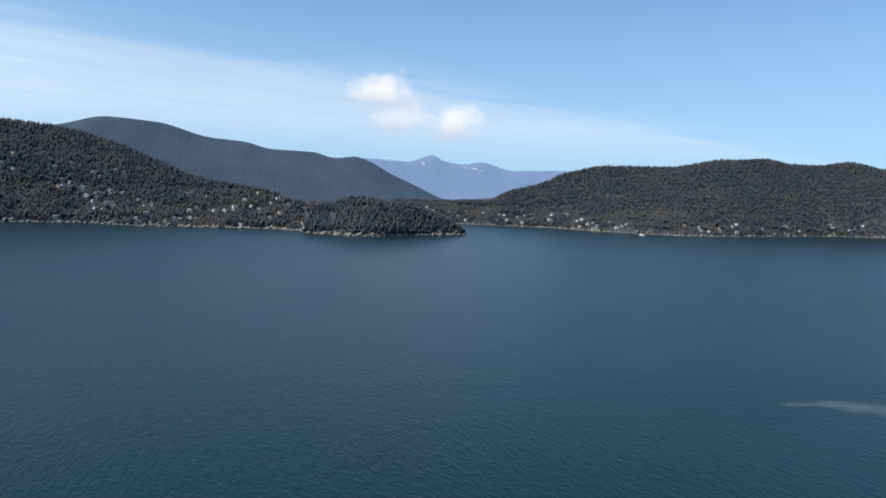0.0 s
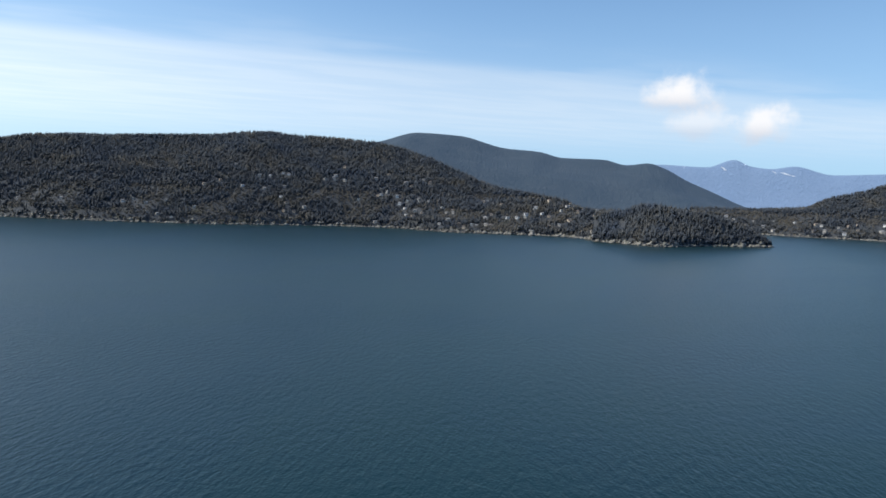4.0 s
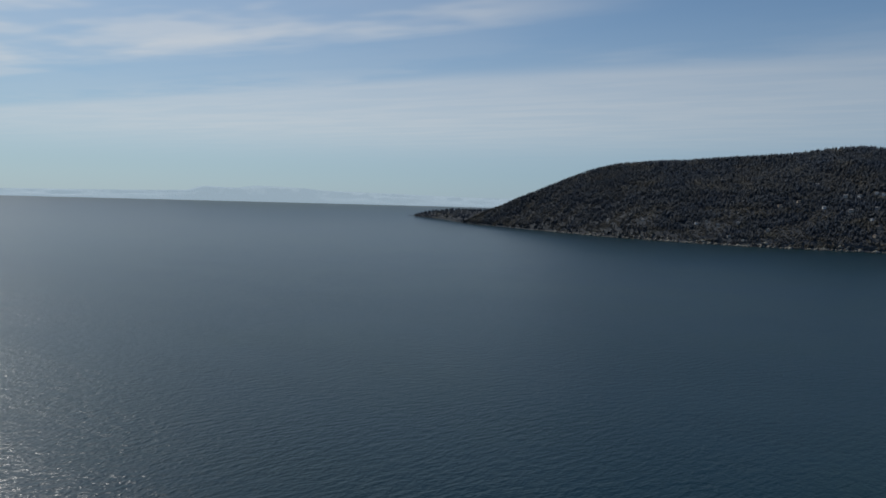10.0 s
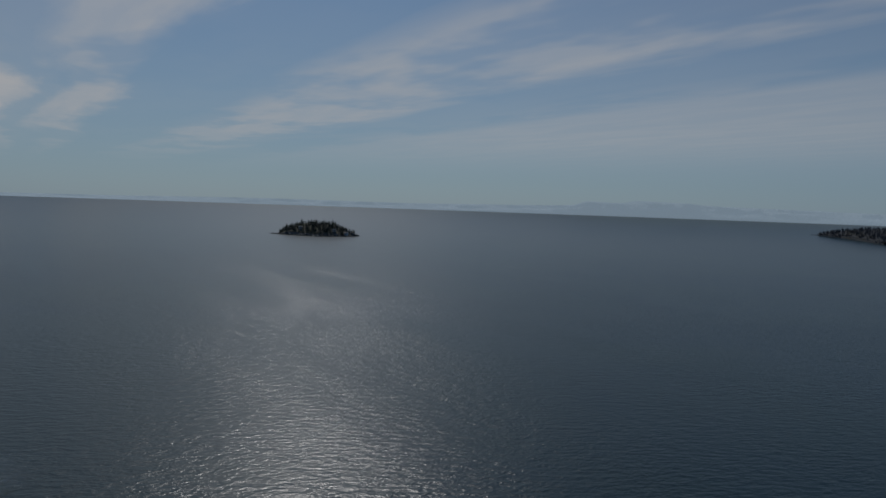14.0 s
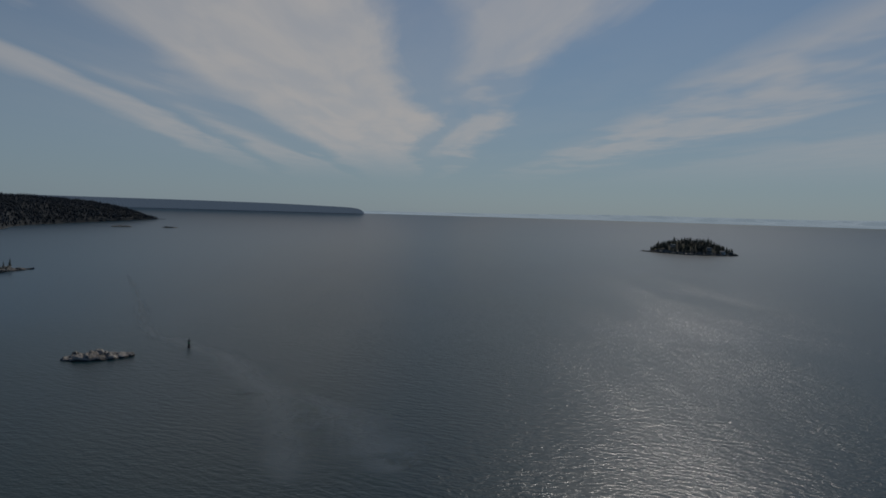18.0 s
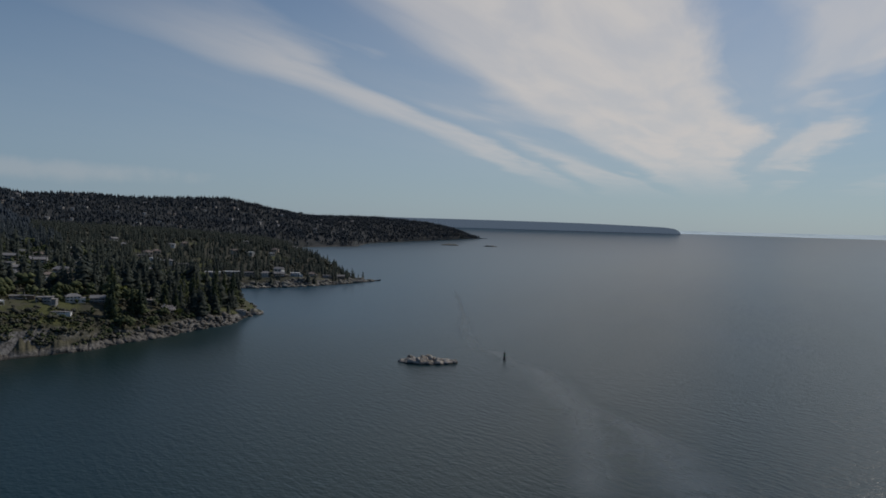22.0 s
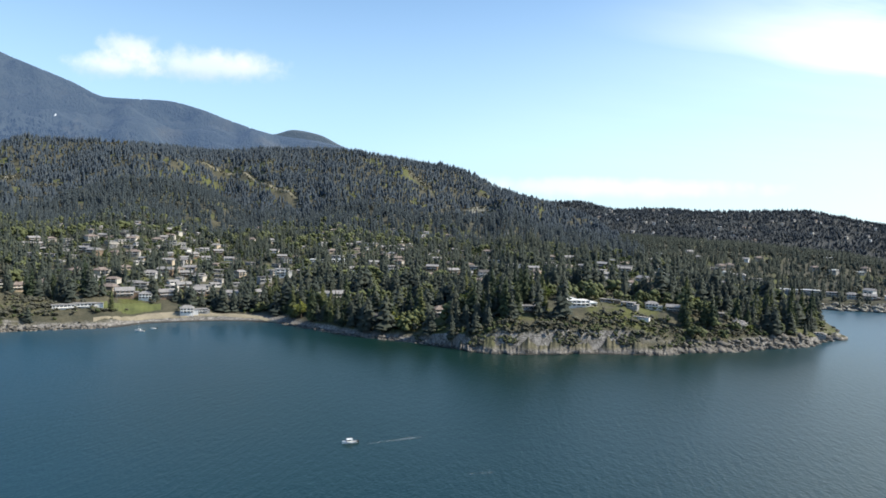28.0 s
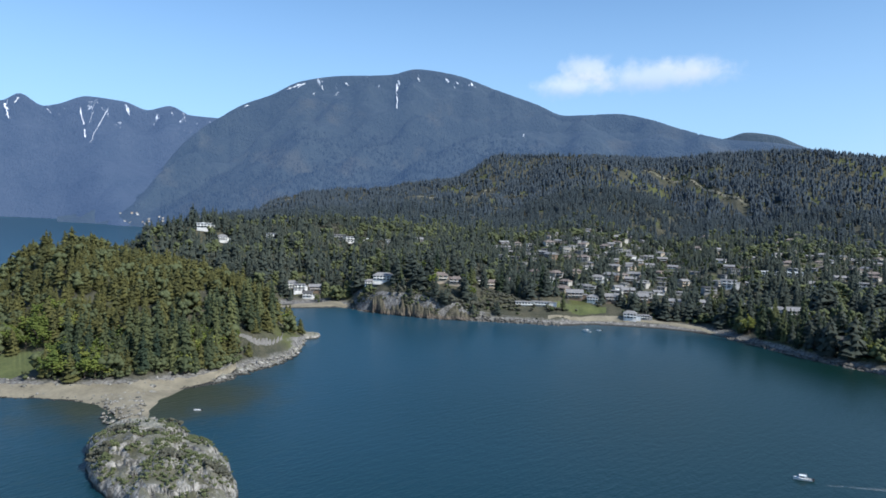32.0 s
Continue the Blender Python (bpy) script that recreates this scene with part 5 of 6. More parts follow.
COTTAGES = [("small white house with a grey gabled roof, far off", "white_wall", "grey_roof", "gable"), ("small tan house with a brown roof near a far shore", "tan_wall", "brown_roof", "hip"),
            ("small grey house with a pale flat roof on a far slope", "cream_wall", "white_roof", "flat"), ("small pale house with a grey roof above a far shore", "cream_wall", "grey_roof", "gable")]
COTTAGE = []


def put_cottage(land, b, r, size=1.0):
    k = int(rng.integers(0, 4))
    while len(COTTAGE) <= k:
        c = cottage(*COTTAGES[len(COTTAGE)])
        c.matrix_basis = stand(island_hill, 12 + 3 * len(COTTAGE), 2010)
        COTTAGE.append(c)
    m = stand(land, b, r, rng.uniform(-40, 40), -1.5)
    s = size * float(drawn_in(r) / r)
    copy_thing(COTTAGE[k], m).scale = (s, s, s)
    clear(land, b, r, 11, 14)


for land, count, b0, b1, r0, r1, size in ((island_hill, 62, 9, 30, 20, 330, 0.85), (island_hill, 32, 20, 44, 60, 420, 0.85), (island_hill, 8, 44, 56, 15, 160, 0.7),
                                            (channel_hill, 40, -34, -4, 12, 140, 0.85), (channel_hill, 18, -12, 2, 20, 240, 0.85), (lee_hill, 88, 164, 200, 120, 900, 0.9), (second_point, 22, 168, 190, 60, 480, 1.0)):
    for k in range(count):
        b = rng.uniform(b0, b1)
        i = int(np.clip(round((b - land.a[0]) / (land.a[1] - land.a[0])), 0, len(land.a) - 1))
        put_cottage(land, b, float(land.R[i, 1]) + rng.uniform(r0, r1), size * rng.uniform(0.75, 1.15))
for k in range(18):
    b = rng.uniform(256.5, 264)
    i = int(np.clip(round((b - main_mountain.a[0]) / 0.25), 0, len(main_mountain.a) - 1))
    put_cottage(main_mountain, b, float(main_mountain.R[i, 1]) + rng.uniform(20, 260), rng.uniform(0.6, 1.0))
for b, r in ((112.3, 2110), (109.6, 2075), (108.6, 2082)):
    put_cottage(islet_wooded, b, r, 0.9)

# ---- open ground: beaches, lawns, roads, cuttings ----
def draped(name, land, line, widths, mat, label, lift=0.35, step=4.0, camber=0.0):
    """A strip laid on the land along (bearing, r) points."""
    b = np.interp(np.linspace(0, len(line) - 1, 14 * len(line)), range(len(line)), [p[0] for p in line])
    r = np.interp(np.linspace(0, len(line) - 1, 14 * len(line)), range(len(line)), [p[1] for p in line])
    w = np.interp(np.linspace(0, len(line) - 1, 14 * len(line)), range(len(line)), widths)
    pts = []
    for s in np.linspace(-0.5, 0.5, 7):
        q = r + s * w
        wob = np.array([noise.noise((x * 3.1, s * 3, 0.3)) for x in b]) * w * 0.14
        z = np.array([land.height(x, y) for x, y in zip(b, q + wob)]) + lift * (1.2 - 2 * abs(s)) + camber * (1 - 4 * s * s)
        pts.append(spot(b, q + wob, z))
    ob = new(name, grid_mesh(np.stack(pts, 1)))
    ob.data.materials.append(M[mat])
    return tagged(ob, label, "", "", "structure")


draped("beach_bay", mainland, [(215.8, 653), (217.5, 672), (221, 681), (225.8, 675), (229.5, 658)], [4, 8, 10, 8, 4], "beach", "pale sand and shingle beach at the head of the bay", 0.5)
draped("beach_cove", mainland, [(245.6, 712), (247, 735), (249.5, 732), (252, 728)], [8, 20, 20, 18], "beach", "pale sandy cove below houses", 0.6)
draped("beach_park", park_hill, [(255.2, 436), (257, 417), (260, 404), (263, 396), (267, 402), (272, 423), (285, 450)], [6, 12, 17, 20, 19, 18, 18], "beach", "shingle beach below the wooded park", 0.7)
draped("lawn_bay", mainland, [(224.8, 694), (227, 688), (229, 690)], [14, 22, 12], "grass", "sloping green lawn above the beach", 0.5)
draped("slope_bay", mainland, [(231.9, 676), (233.4, 684), (235.0, 690)], [16, 30, 18], "dry_grass", "dry olive grass on a bare knoll above the shore", 0.5)
draped("lawn_park", park_hill, [(268.8, 455), (271, 462), (274, 475)], [22, 46, 60], "grass", "mown green park lawn among trees", 0.8)
draped("road_park", park_hill, [(255.0, 470), (253.6, 466), (252.4, 472), (251.6, 488), (251.5, 510)], [5, 6, 7, 7, 5], "asphalt", "pale paved park drive curving round the point", 0.5)
def sighted(land, b, e):
    """The distance at which the land at a bearing first rises to a height angle."""
    k = int(np.clip(round((b - land.a[0]) / (land.a[1] - land.a[0])), 0, len(land.a) - 1))
    rise = np.maximum.accumulate(np.degrees(np.arctan2(land.Z[k] - EYE_Z, land.R[k])))
    return float(np.interp(e, rise + np.arange(len(rise)) * 1e-6, land.R[k]))


# bearing and height angle of points along each clearing, and its breadth up the slope
CUTS = (("cutting_highway", mainland, [(234.6, 1.55), (237, 1.6), (239.5, 1.4), (242.8, 1.2)], [20, 60, 70, 24], "bank", "bare tan highway cutting in the forest"),
        ("cutting_slope", mainland, [(198.2, 1.2), (199.4, 1.1), (201.5, 0.6), (204, 0.3)], [26, 60, 40, 20], "rock", "bare rocky cutting on the wooded slope"),
        ("clearing_slope", mainland, [(234.4, 2.3), (235.2, 2.0), (236.2, 1.7)], [24, 60, 60], "bank", "pale scrubby clearing on the forest slope"),
        ("clearing_valley", mainland, [(222.4, 4.1), (219.5, 3.3), (217, 2.5), (214.6, 1.5)], [12, 22, 26, 20], "bank", "pale scrubby clearing in the wooded valley"),
        ("clearing_ridge", mainland, [(205.8, 4.3), (204.6, 3.4), (203.4, 2.4)], [10, 20, 14], "bank", "pale grassy clearing below the ridge"),
        ("cutting_far", mainland, [(249.8, 1.45), (251, 1.0), (252.2, 0.6)], [30, 60, 40], "bank", "bare cutting where the highway rounds the hill"))
PALE = []
for name, land, line, widths, mat, label in CUTS:
    line = [(b, sighted(land, b, e)) for b, e in line]
    draped(name, land, line, widths, mat, label, 2.0)
    for q in np.linspace(0, len(line) - 1, 9 * len(line)):
        b, r, w = (float(np.interp(q, range(len(line)), c)) for c in ([p[0] for p in line], [p[1] for p in line], widths))
        clear(land, b, r, w * 0.5 * 0.9)
        for ahead in range(0, 75, 18):
            clear(land, b, r - w * 0.4 - ahead, max(w * 0.3, 8))
        for _ in range(3):
            PALE.append((b + rng.normal(0, 0.35), r + rng.normal(0, w * 0.6), 0.0))
for b in np.arange(200, 213, 0.4):
    clear(mainland, b, 1990 + 12 * (b - 200), 9)
for b, r in ((269, 455), (270, 458), (271, 462), (272, 466), (273, 470), (274, 475), (270.5, 440), (271.5, 445), (272.5, 450)):
    clear(park_hill, b, r, 15)
for b in np.arange(251, 285, 0.4):
    r0 = float(np.interp(b, [249.6, 250.6, 252.4, 254.7, 256.8, 260.2, 263, 266.9, 271.5, 300], [543, 489, 458, 442, 424, 416, 412, 414, 434, 490]))
    clear(park_hill, b, r0 - 6, 7)
for b, r in ((255.0, 470), (254.3, 467), (253.6, 466), (253, 468), (252.4, 472), (251.8, 482), (251.6, 495), (251.5, 510)):
    clear(park_hill, b, r, 7)
for b in np.arange(231.8, 235.2, 0.4):
    clear(mainland, b, 676 + 4.4 * (b - 231.9), 16)
for b in np.arange(224.5, 229.5, 0.5):
    clear(mainland, b, 690, 12)
for b in np.arange(216, 230, 0.5):
    clear(mainland, b, float(np.interp(b, [215.8, 217.5, 221, 225.8, 229.5], [653, 672, 681, 675, 658])), 13)
for b in np.arange(246, 252.3, 0.5):
    clear(mainland, b, 733, 15)


def rock_mass(name, b, r, long, wide, high, turn, mat, label, category, kind="", rough=0.35, size=9.0, seed=0.0, res=(96, 30), blunt=0.42, blocks=0.0):
    """A rock that stands out of the sea: a broken dome on an uneven outline."""
    nu, nv = res
    c = spot(b, r, 0)
    pts = np.zeros((nu, nv, 3))
    t = radians(b + turn)
    for i in range(nu):
        a = 2 * math.pi * i / nu
        edge = 1 + 0.24 * noise.fractal((math.cos(a) * 1.4 + seed, math.sin(a) * 1.4, seed), 1, 2, 4)
        for j in range(nv):
            s = 1.06 * (1 - j / (nv - 1)) ** 0.85
            x, y = math.cos(a) * s * edge * wide, math.sin(a) * s * edge * long
            dome = max(0.0, 1 - s ** 2.6) ** blunt if s < 1 else 0.0
            n1 = noise.fractal((x / size + seed, y / size, seed), 0.9, 2.1, 5)
            n2 = abs(noise.noise((x / size * 2.3 + seed, y / size * 1.1, 4.0)))
            if blocks:
                near_d, near_p = noise.voronoi((x / blocks + 0.35 * n1, y / blocks * 0.6 + 0.35 * n1, seed))
                n1 += 0.9 * noise.cell(near_p[0] * 7.3) - 0.9 * max(0.0, 0.16 - (near_d[1] - near_d[0])) / 0.16
            z = high * dome * (1 + rough * n1) - high * 0.18 * n2 * dome - (2.5 if s > 1 else 0.0)
            pts[i, j] = (c[0] + x * math.cos(t) - y * math.sin(t), c[1] + x * math.sin(t) + y * math.cos(t), z)
    me = grid_mesh(pts, closed=True)
    ob = new(name, me)
    ob.data.materials.append(M[mat])
    return tagged(ob, label, category, "", kind)


islet = rock_mass("islet_rock", 261.1, 275, 62, 21.5, 10.5, 13, "rock", "bare grey granite islet with grass and scrub in its cracks", "", "structure", 0.15, 14.0, 2.0, (230, 80), 0.4, 13.0)
islet.data.polygons.foreach_set("use_smooth", np.zeros(len(islet.data.polygons), bool))
rock_mass("sea_rock", 157.9, 486, 8.0, 21, 3.6, 0, "guano_rock", "low bare rock whitened by birds amid the sea", "rock", "", 0.5, 6.0, 5.0, (140, 40), 0.42, 6.0)
rock_mass("sea_rock", 156.2, 3120, 15, 42, 9.0, 0, "rock", "low dark reef far out off the headland", "rock", "", 0.5, 14.0, 8.0, (48, 12))
rock_mass("sea_rock", 152.7, 3110, 12, 34, 8.0, 0, "rock", "low dark reef far out in open water", "rock", "", 0.5, 14.0, 11.0, (48, 12))
rock_mass("sea_rock", 249.9, 548, 9, 15, 4.2, 10, "rock", "pale flat rock off the park point", "rock", "", 0.4, 5.0, 3.0, (64, 18))
rock_mass("sea_rock", 172.4, 736, 10, 14, 4.5, 0, "rock", "grey tidal rock at the tip of the point", "rock", "", 0.4, 6.0, 6.0, (64, 18))

# the spit of shingle that ties the islet to the park beach
line = np.linspace(0, 1, 30)
cols = []
for s in np.linspace(-1, 1, 15):
    r = 398 - 66 * line
    half = np.interp(line, [0, 0.3, 0.6, 0.85, 1], [34, 17, 9, 8, 10])
    b = 263.4 - 0.8 * line + np.degrees(s * half / r)
    z = 2.0 * (1 - abs(s) ** 1.6) * np.interp(line, [0, 0.6, 0.8, 1], [1, 0.75, 0.5, 1.2]) - 0.35 + 0.25 * np.array([noise.noise((s * 5, x * 9, 1.0)) for x in line])
    cols.append(spot(b, r, z))
spit = new("spit", grid_mesh(np.stack(cols, 1)))
spit.data.materials.append(M["beach"])
tagged(spit, "shingle spit joining the rocky islet to the beach", "", "", "structure")

def cliff(name, land, span, label, reach=8.5, cap=0.72, mat="cliff"):
    """A fissured rock face from the tide line up to the edge of the land above."""
    b = np.arange(span[0], span[1], 0.045)
    nv = 30
    pts = np.zeros((len(b), nv, 3))
    for i, x in enumerate(b):
        k = int(np.clip(round((x - land.a[0]) / (land.a[1] - land.a[0])), 0, len(land.a) - 1))
        u = (x - land.a[0]) / (land.a[1] - land.a[0])
        k0, f = int(u), u - int(u)
        lerp = lambda g, j: g[k0, j] * (1 - f) + g[min(k0 + 1, len(land.a) - 1), j] * f
        r0, r1, z1 = lerp(land.R, 1), lerp(land.R, 10), lerp(land.Z, 10) * cap * min(1.1, max(0.3, 0.72 + 0.8 * noise.noise((x * 0.9, 3.0, 7.0)) + 0.3 * noise.noise((x * 3.7, 1.0, 5.0))))
        s0 = x * 0.01745 * r0
        fade = min(1.0, (x - span[0]) / 1.2, (span[1] - x) / 1.2)
        for j in range(nv):
            h = j / (nv - 1)
            z = -1.5 + (z1 + 1.5) * h
            s = s0 + 5.0 * noise.noise((s0 / 20, z / 8, 6.0))
            col = 1 - abs(noise.noise((s / 30, z / 50, 3.0))) * 2.4
            fine = 1 - abs(noise.noise((s / 8, z / 26, 8.0))) * 2.0
            ledge = noise.noise((s / 8, z / 3.5, 1.0))
            out = reach * 0.62 * (0.75 * col + 0.3 * fine + 0.16 * noise.noise((s / 2.6, z / 5, 2.0)) + 0.28 * ledge) * (1 - h ** 3) * fade
            pts[i, j] = spot(x, r0 + 0.5 + (r1 - r0) * h ** 2.6 - max(out, -0.3) - 1.2, z - (1 - fade) * 3.0)
    ob = new(name, grid_mesh(pts))
    ob.data.polygons.foreach_set("use_smooth", np.zeros(len(ob.data.polygons), bool))
    ob.data.materials.append(M[mat])
    return tagged(ob, label, "", "", "structure")


cliff("cliff_point", mainland, (178.5, 204.5), "fissured grey granite sea cliff with scrub along its top")
cliff("cliff_bay", mainland, (235.2, 246), "brownish rock cliff below hilltop houses", 6.5, 0.85, "brown_cliff")
cliff("cliff_park", park_hill, (250.3, 256), "pale weathered rock bank round the park point", 3.5, 0.5)

def cliff_scrub(land, span, count, cap, label):
    """Bushes clinging to a cliff face."""
    b, h = rng.uniform(*span, count), 0.3 + 0.7 * rng.random(count) ** 0.6
    i = np.clip(np.round((b - land.a[0]) / (land.a[1] - land.a[0])).astype(int), 0, len(land.a) - 1)
    r0, r1, z1 = land.R[i, 1], land.R[i, 10], land.Z[i, 10] * cap
    p = np.stack([b, r0 + (r1 - r0) * h ** 1.3 - 3.0, -1.5 + (z1 + 1.5) * h - 0.8], 1)
    keep = np.array([noise.noise((x * 0.55, y * 2.6, 2.0)) + 0.3 * y for x, y in zip(b, h)]) > 0.32
    p = p[keep]
    half = rng.random(len(p)) < 0.45
    stamp("scrub", p[half], rng.uniform(1.0, 3.0, int(half.sum())), BUSHLET, "leafy", "yellow-green " + label, "shrubs", 0.4)
    stamp("scrub", p[~half], rng.uniform(1.0, 3.4, int((~half).sum())), BUSHLET, "shrub", "olive-brown " + label, "shrubs", 0.4)


cliff_scrub(mainland, (178.5, 204.5), 3600, 0.8, "bushes clinging to the sea cliff")
cliff_scrub(mainland, (235.2, 246), 1300, 0.8, "bushes clinging to the cliff across the bay")

# ---- shore rocks, past counting ----
def shore_rocks(name, land, span, count, low, high, inland, mat, label, tall=1.0):
    b = rng.uniform(span[0], span[1], count)
    i = np.clip(np.round((b - land.a[0]) / (land.a[1] - land.a[0])).astype(int), 0, len(land.a) - 1)
    r = land.R[i, 1] + rng.random(count) ** 1.6 * inland - 2
    z = np.array([max(land.height(x, y), -0.4) for x, y in zip(b, r)])
    size = rng.uniform(low, high, count) * np.where(rng.random(count) < 0.15, 1.7, 1.0)
    shapes = []
    for s in range(6):
        v, f = tuft(random.Random(70 + s), (0, 0, 0.05), 0.7, 0.6 * tall)
        shapes.append((v, f))
    return stamp(name, np.stack([b, r, z], 1), size, shapes, mat, label, "rocks", 0.45)


shore_rocks("shore_rocks", mainland, (172, 184), 420, 1.2, 4.5, 13, "shore_rock", "tumbled grey granite along the point's waterline")
shore_rocks("cliff_rocks", mainland, (181, 204), 260, 0.8, 2.6, 3, "shore_rock", "fallen grey granite blocks below the sea cliff", 1.0)
shore_rocks("shore_rocks", mainland, (203, 216), 320, 0.8, 2.6, 7, "shore_rock", "dark tidal boulders along the wooded shore")
shore_rocks("shore_rocks", mainland, (228.5, 237), 260, 0.8, 2.8, 7, "shore_rock", "pale tidal ledges below the bank")
shore_rocks("cliff_rocks", mainland, (236, 246), 150, 0.8, 2.6, 3, "shore_rock", "fallen blocks below the cliff across the bay", 1.0)
shore_rocks("shore_rocks", park_hill, (249.7, 257), 260, 1.0, 3.2, 10, "rock", "pale granite boulders round the park point")
shore_rocks("beach_stones", park_hill, (257, 285), 420, 0.5, 1.8, 30, "rock", "scattered stones and drift on the park beach")
shore_rocks("shore_rocks", second_point, (162.4, 177), 420, 2.0, 5.5, 14, "rock", "grey rocks along the second point's shore")
shore_rocks("shore_rocks", islet_wooded, (107.5, 114.7), 200, 2.5, 7.0, 10, "rock", "rocky rim of the wooded island")
shore_rocks("shore_rocks", island_hill, (8, 60), 900, 3.0, 9.0, 16, "rock", "grey rocks along the island shore")
shore_rocks("shore_rocks", knob, (-2, 11), 260, 3.0, 9.0, 14, "rock", "grey rocks round the wooded headland")
shore_rocks("shore_rocks", channel_hill, (-34, 2), 500, 3.0, 9.0, 16, "rock", "pale rocks along the far shore")
sb = rng.uniform(262.0, 265.0, 160)
sr = 398 - rng.random(160) * 62
stamp("spit_stones", np.stack([sb, sr, np.full(160, 0.9)], 1), rng.uniform(0.6, 2.4, 160), [lump(random.Random(90 + s), (0, 0, 0), 0.6, 0.7) for s in range(4)], "rock", "stones strewn over the shingle spit", "stones", 0.4)

# ---- woods ----
def wood(name, land, count, rows, shapes, low, high, mat, label, keep=1.0, clump=60.0, span=None, seed=0.0):
    p = free(land.scatter(count, rng, rows, span))
    rest = p[:0]
    if keep < 1:
        p, rest = patchy(p, clump, keep, seed)
    size = rng.uniform(low, high, len(p)) * np.where(rng.random(len(p)) < 0.12, 1.25, 1.0)
    stamp(name, p - np.array([0, 0, 0.6]), size, shapes, mat, label, "trees")
    return rest


rest = wood("conifer_wood", park_hill, 5200, (0.2, 0.98), FIR_NEAR, 8, 19, "park_conifer", "dense fir wood covering the park knoll", 0.68, 30)
rest = rest[rng.random(len(rest)) < 0.6]
stamp("leafy_wood", rest, rng.uniform(7, 15, len(rest)), LEAF_NEAR, "leafy", "fresh green broadleaf trees in the park", "trees")
spread = mainland.scatter(12500, rng, (0.1, 0.56), (172, 262))
lot = np.array([[x, y, q] for x, y, q in streets])
at = spot(spread[:, 0], spread[:, 1], spread[:, 2])[:, :2]
in_town = np.zeros(len(spread), bool)
for x, y, q in lot:
    in_town |= (at[:, 0] - x) ** 2 + (at[:, 1] - y) ** 2 < (q + 12) ** 2
town_trees = free(spread[in_town])
spread = free(spread[~in_town])
firs, rest = patchy(spread, 95, 0.5)
bluff = (firs[:, 0] > 183) & (firs[:, 0] < 194) & (firs[:, 1] < 606)
firs = firs[~bluff | (rng.random(len(firs)) < 0.22)]
rest = rest[~((rest[:, 0] > 182) & (rest[:, 0] < 196) & (rest[:, 1] < 612))]
lush = np.array([noise.noise((b * 0.0175 * r / 55, r / 55, 9.0)) for b, r, _ in firs])
tall = np.clip(19 + 15 * lush + rng.normal(0, 4.5, len(firs)), 8, 35)
close = firs[:, 1] < 790
stamp("conifer_wood", firs[close] - np.array([0, 0, 0.6]), tall[close], FIR_NEAR, "conifer", "tall dark firs in groves along the bay's shore", "trees", 0.35)
stamp("conifer_wood", firs[~close] - np.array([0, 0, 0.6]), tall[~close], FIR_MID, "conifer", "tall dark firs in groves among the houses round the bay", "trees", 0.35)
bright, dull = patchy(rest, 70, 0.5, 5.0)
stamp("leafy_wood", bright, rng.uniform(7, 16, len(bright)), LEAF_NEAR, "leafy", "spring-green broadleaf trees in the gardens", "trees", 0.3)
stamp("scrub", dull, rng.uniform(3, 7.5, len(dull)), LEAF_FAR, "shrub", "bare and budding shrubs on the bank", "shrubs", 0.4)
clumps, low = patchy(town_trees, 45, 0.33, 3.5)
stamp("conifer_wood", clumps - np.array([0, 0, 0.6]), rng.uniform(11, 25, len(clumps)), FIR_MID, "conifer", "clumps of tall firs between the streets", "trees", 0.3)
low = low[rng.random(len(low)) < 0.8]
dark, fresh = patchy(low, 25, 0.7, 7.5)
stamp("leafy_wood", dark, rng.uniform(3.5, 8, len(dark)), LEAF_FAR, "hedge", "small dark garden trees between the houses", "trees", 0.35)
stamp("leafy_wood", fresh, rng.uniform(3.5, 8, len(fresh)), LEAF_FAR, "leafy", "small fresh green garden trees between the houses", "trees", 0.35)
hedge = mainland.scatter(6500, rng, (0.09, 0.56), (172, 262))
hedge = free(hedge, 0.62)
green, brown = patchy(hedge, 30, 0.7, 2.0)
stamp("hedges", green, rng.uniform(1.5, 4.5, len(green)), BUSHLET, "hedge", "dark green garden hedges and undergrowth", "shrubs", 0.4)
stamp("scrub", brown, rng.uniform(1.5, 4.0, len(brown)), BUSHLET, "shrub", "brown and olive undergrowth between gardens", "shrubs", 0.4)
edge = np.concatenate([mainland.scatter(1700, rng, (0.1, 0.26), (176, 206)), mainland.scatter(1200, rng, (0.1, 0.26), (228, 247))])
edge = free(edge[edge[:, 2] > 9], 0.8)
gold, olive = patchy(edge, 22, 0.5, 3.0)
stamp("scrub", gold, rng.uniform(1.0, 3.0, len(gold)), BUSHLET, "leafy", "yellow-green broom and grass on the cliff top", "shrubs", 0.4)
stamp("scrub", olive, rng.uniform(1.2, 4.2, len(olive)), BUSHLET, "shrub", "olive-brown scrub on the cliff slopes", "shrubs", 0.4)
foot = mainland.scatter(2400, rng, (0.5, 0.62), (200, 244))
foot, _ = patchy(foot, 110, 0.34, 6.0)
stamp("leafy_wood", foot, rng.uniform(9, 17, len(foot)), LEAF_FAR, "leafy", "pale green broadleaf trees at the forest's foot", "trees", 0.3)
# tufts and bushes thinning out towards the top of the bare knoll
knoll_rng = np.random.default_rng(52)
knoll = np.stack([knoll_rng.uniform(231.8, 235.1, 520), knoll_rng.uniform(-1, 1, 520), np.zeros(520)], 1)
knoll[:, 1] = np.interp(knoll[:, 0], (231.9, 233.4, 235.0), (676, 684, 690)) + knoll[:, 1] * np.interp(knoll[:, 0], (231.9, 233.4, 235.0), (9, 16, 10))
knoll[:, 2] = [mainland.height(b, r) + 0.2 for b, r, _ in knoll]
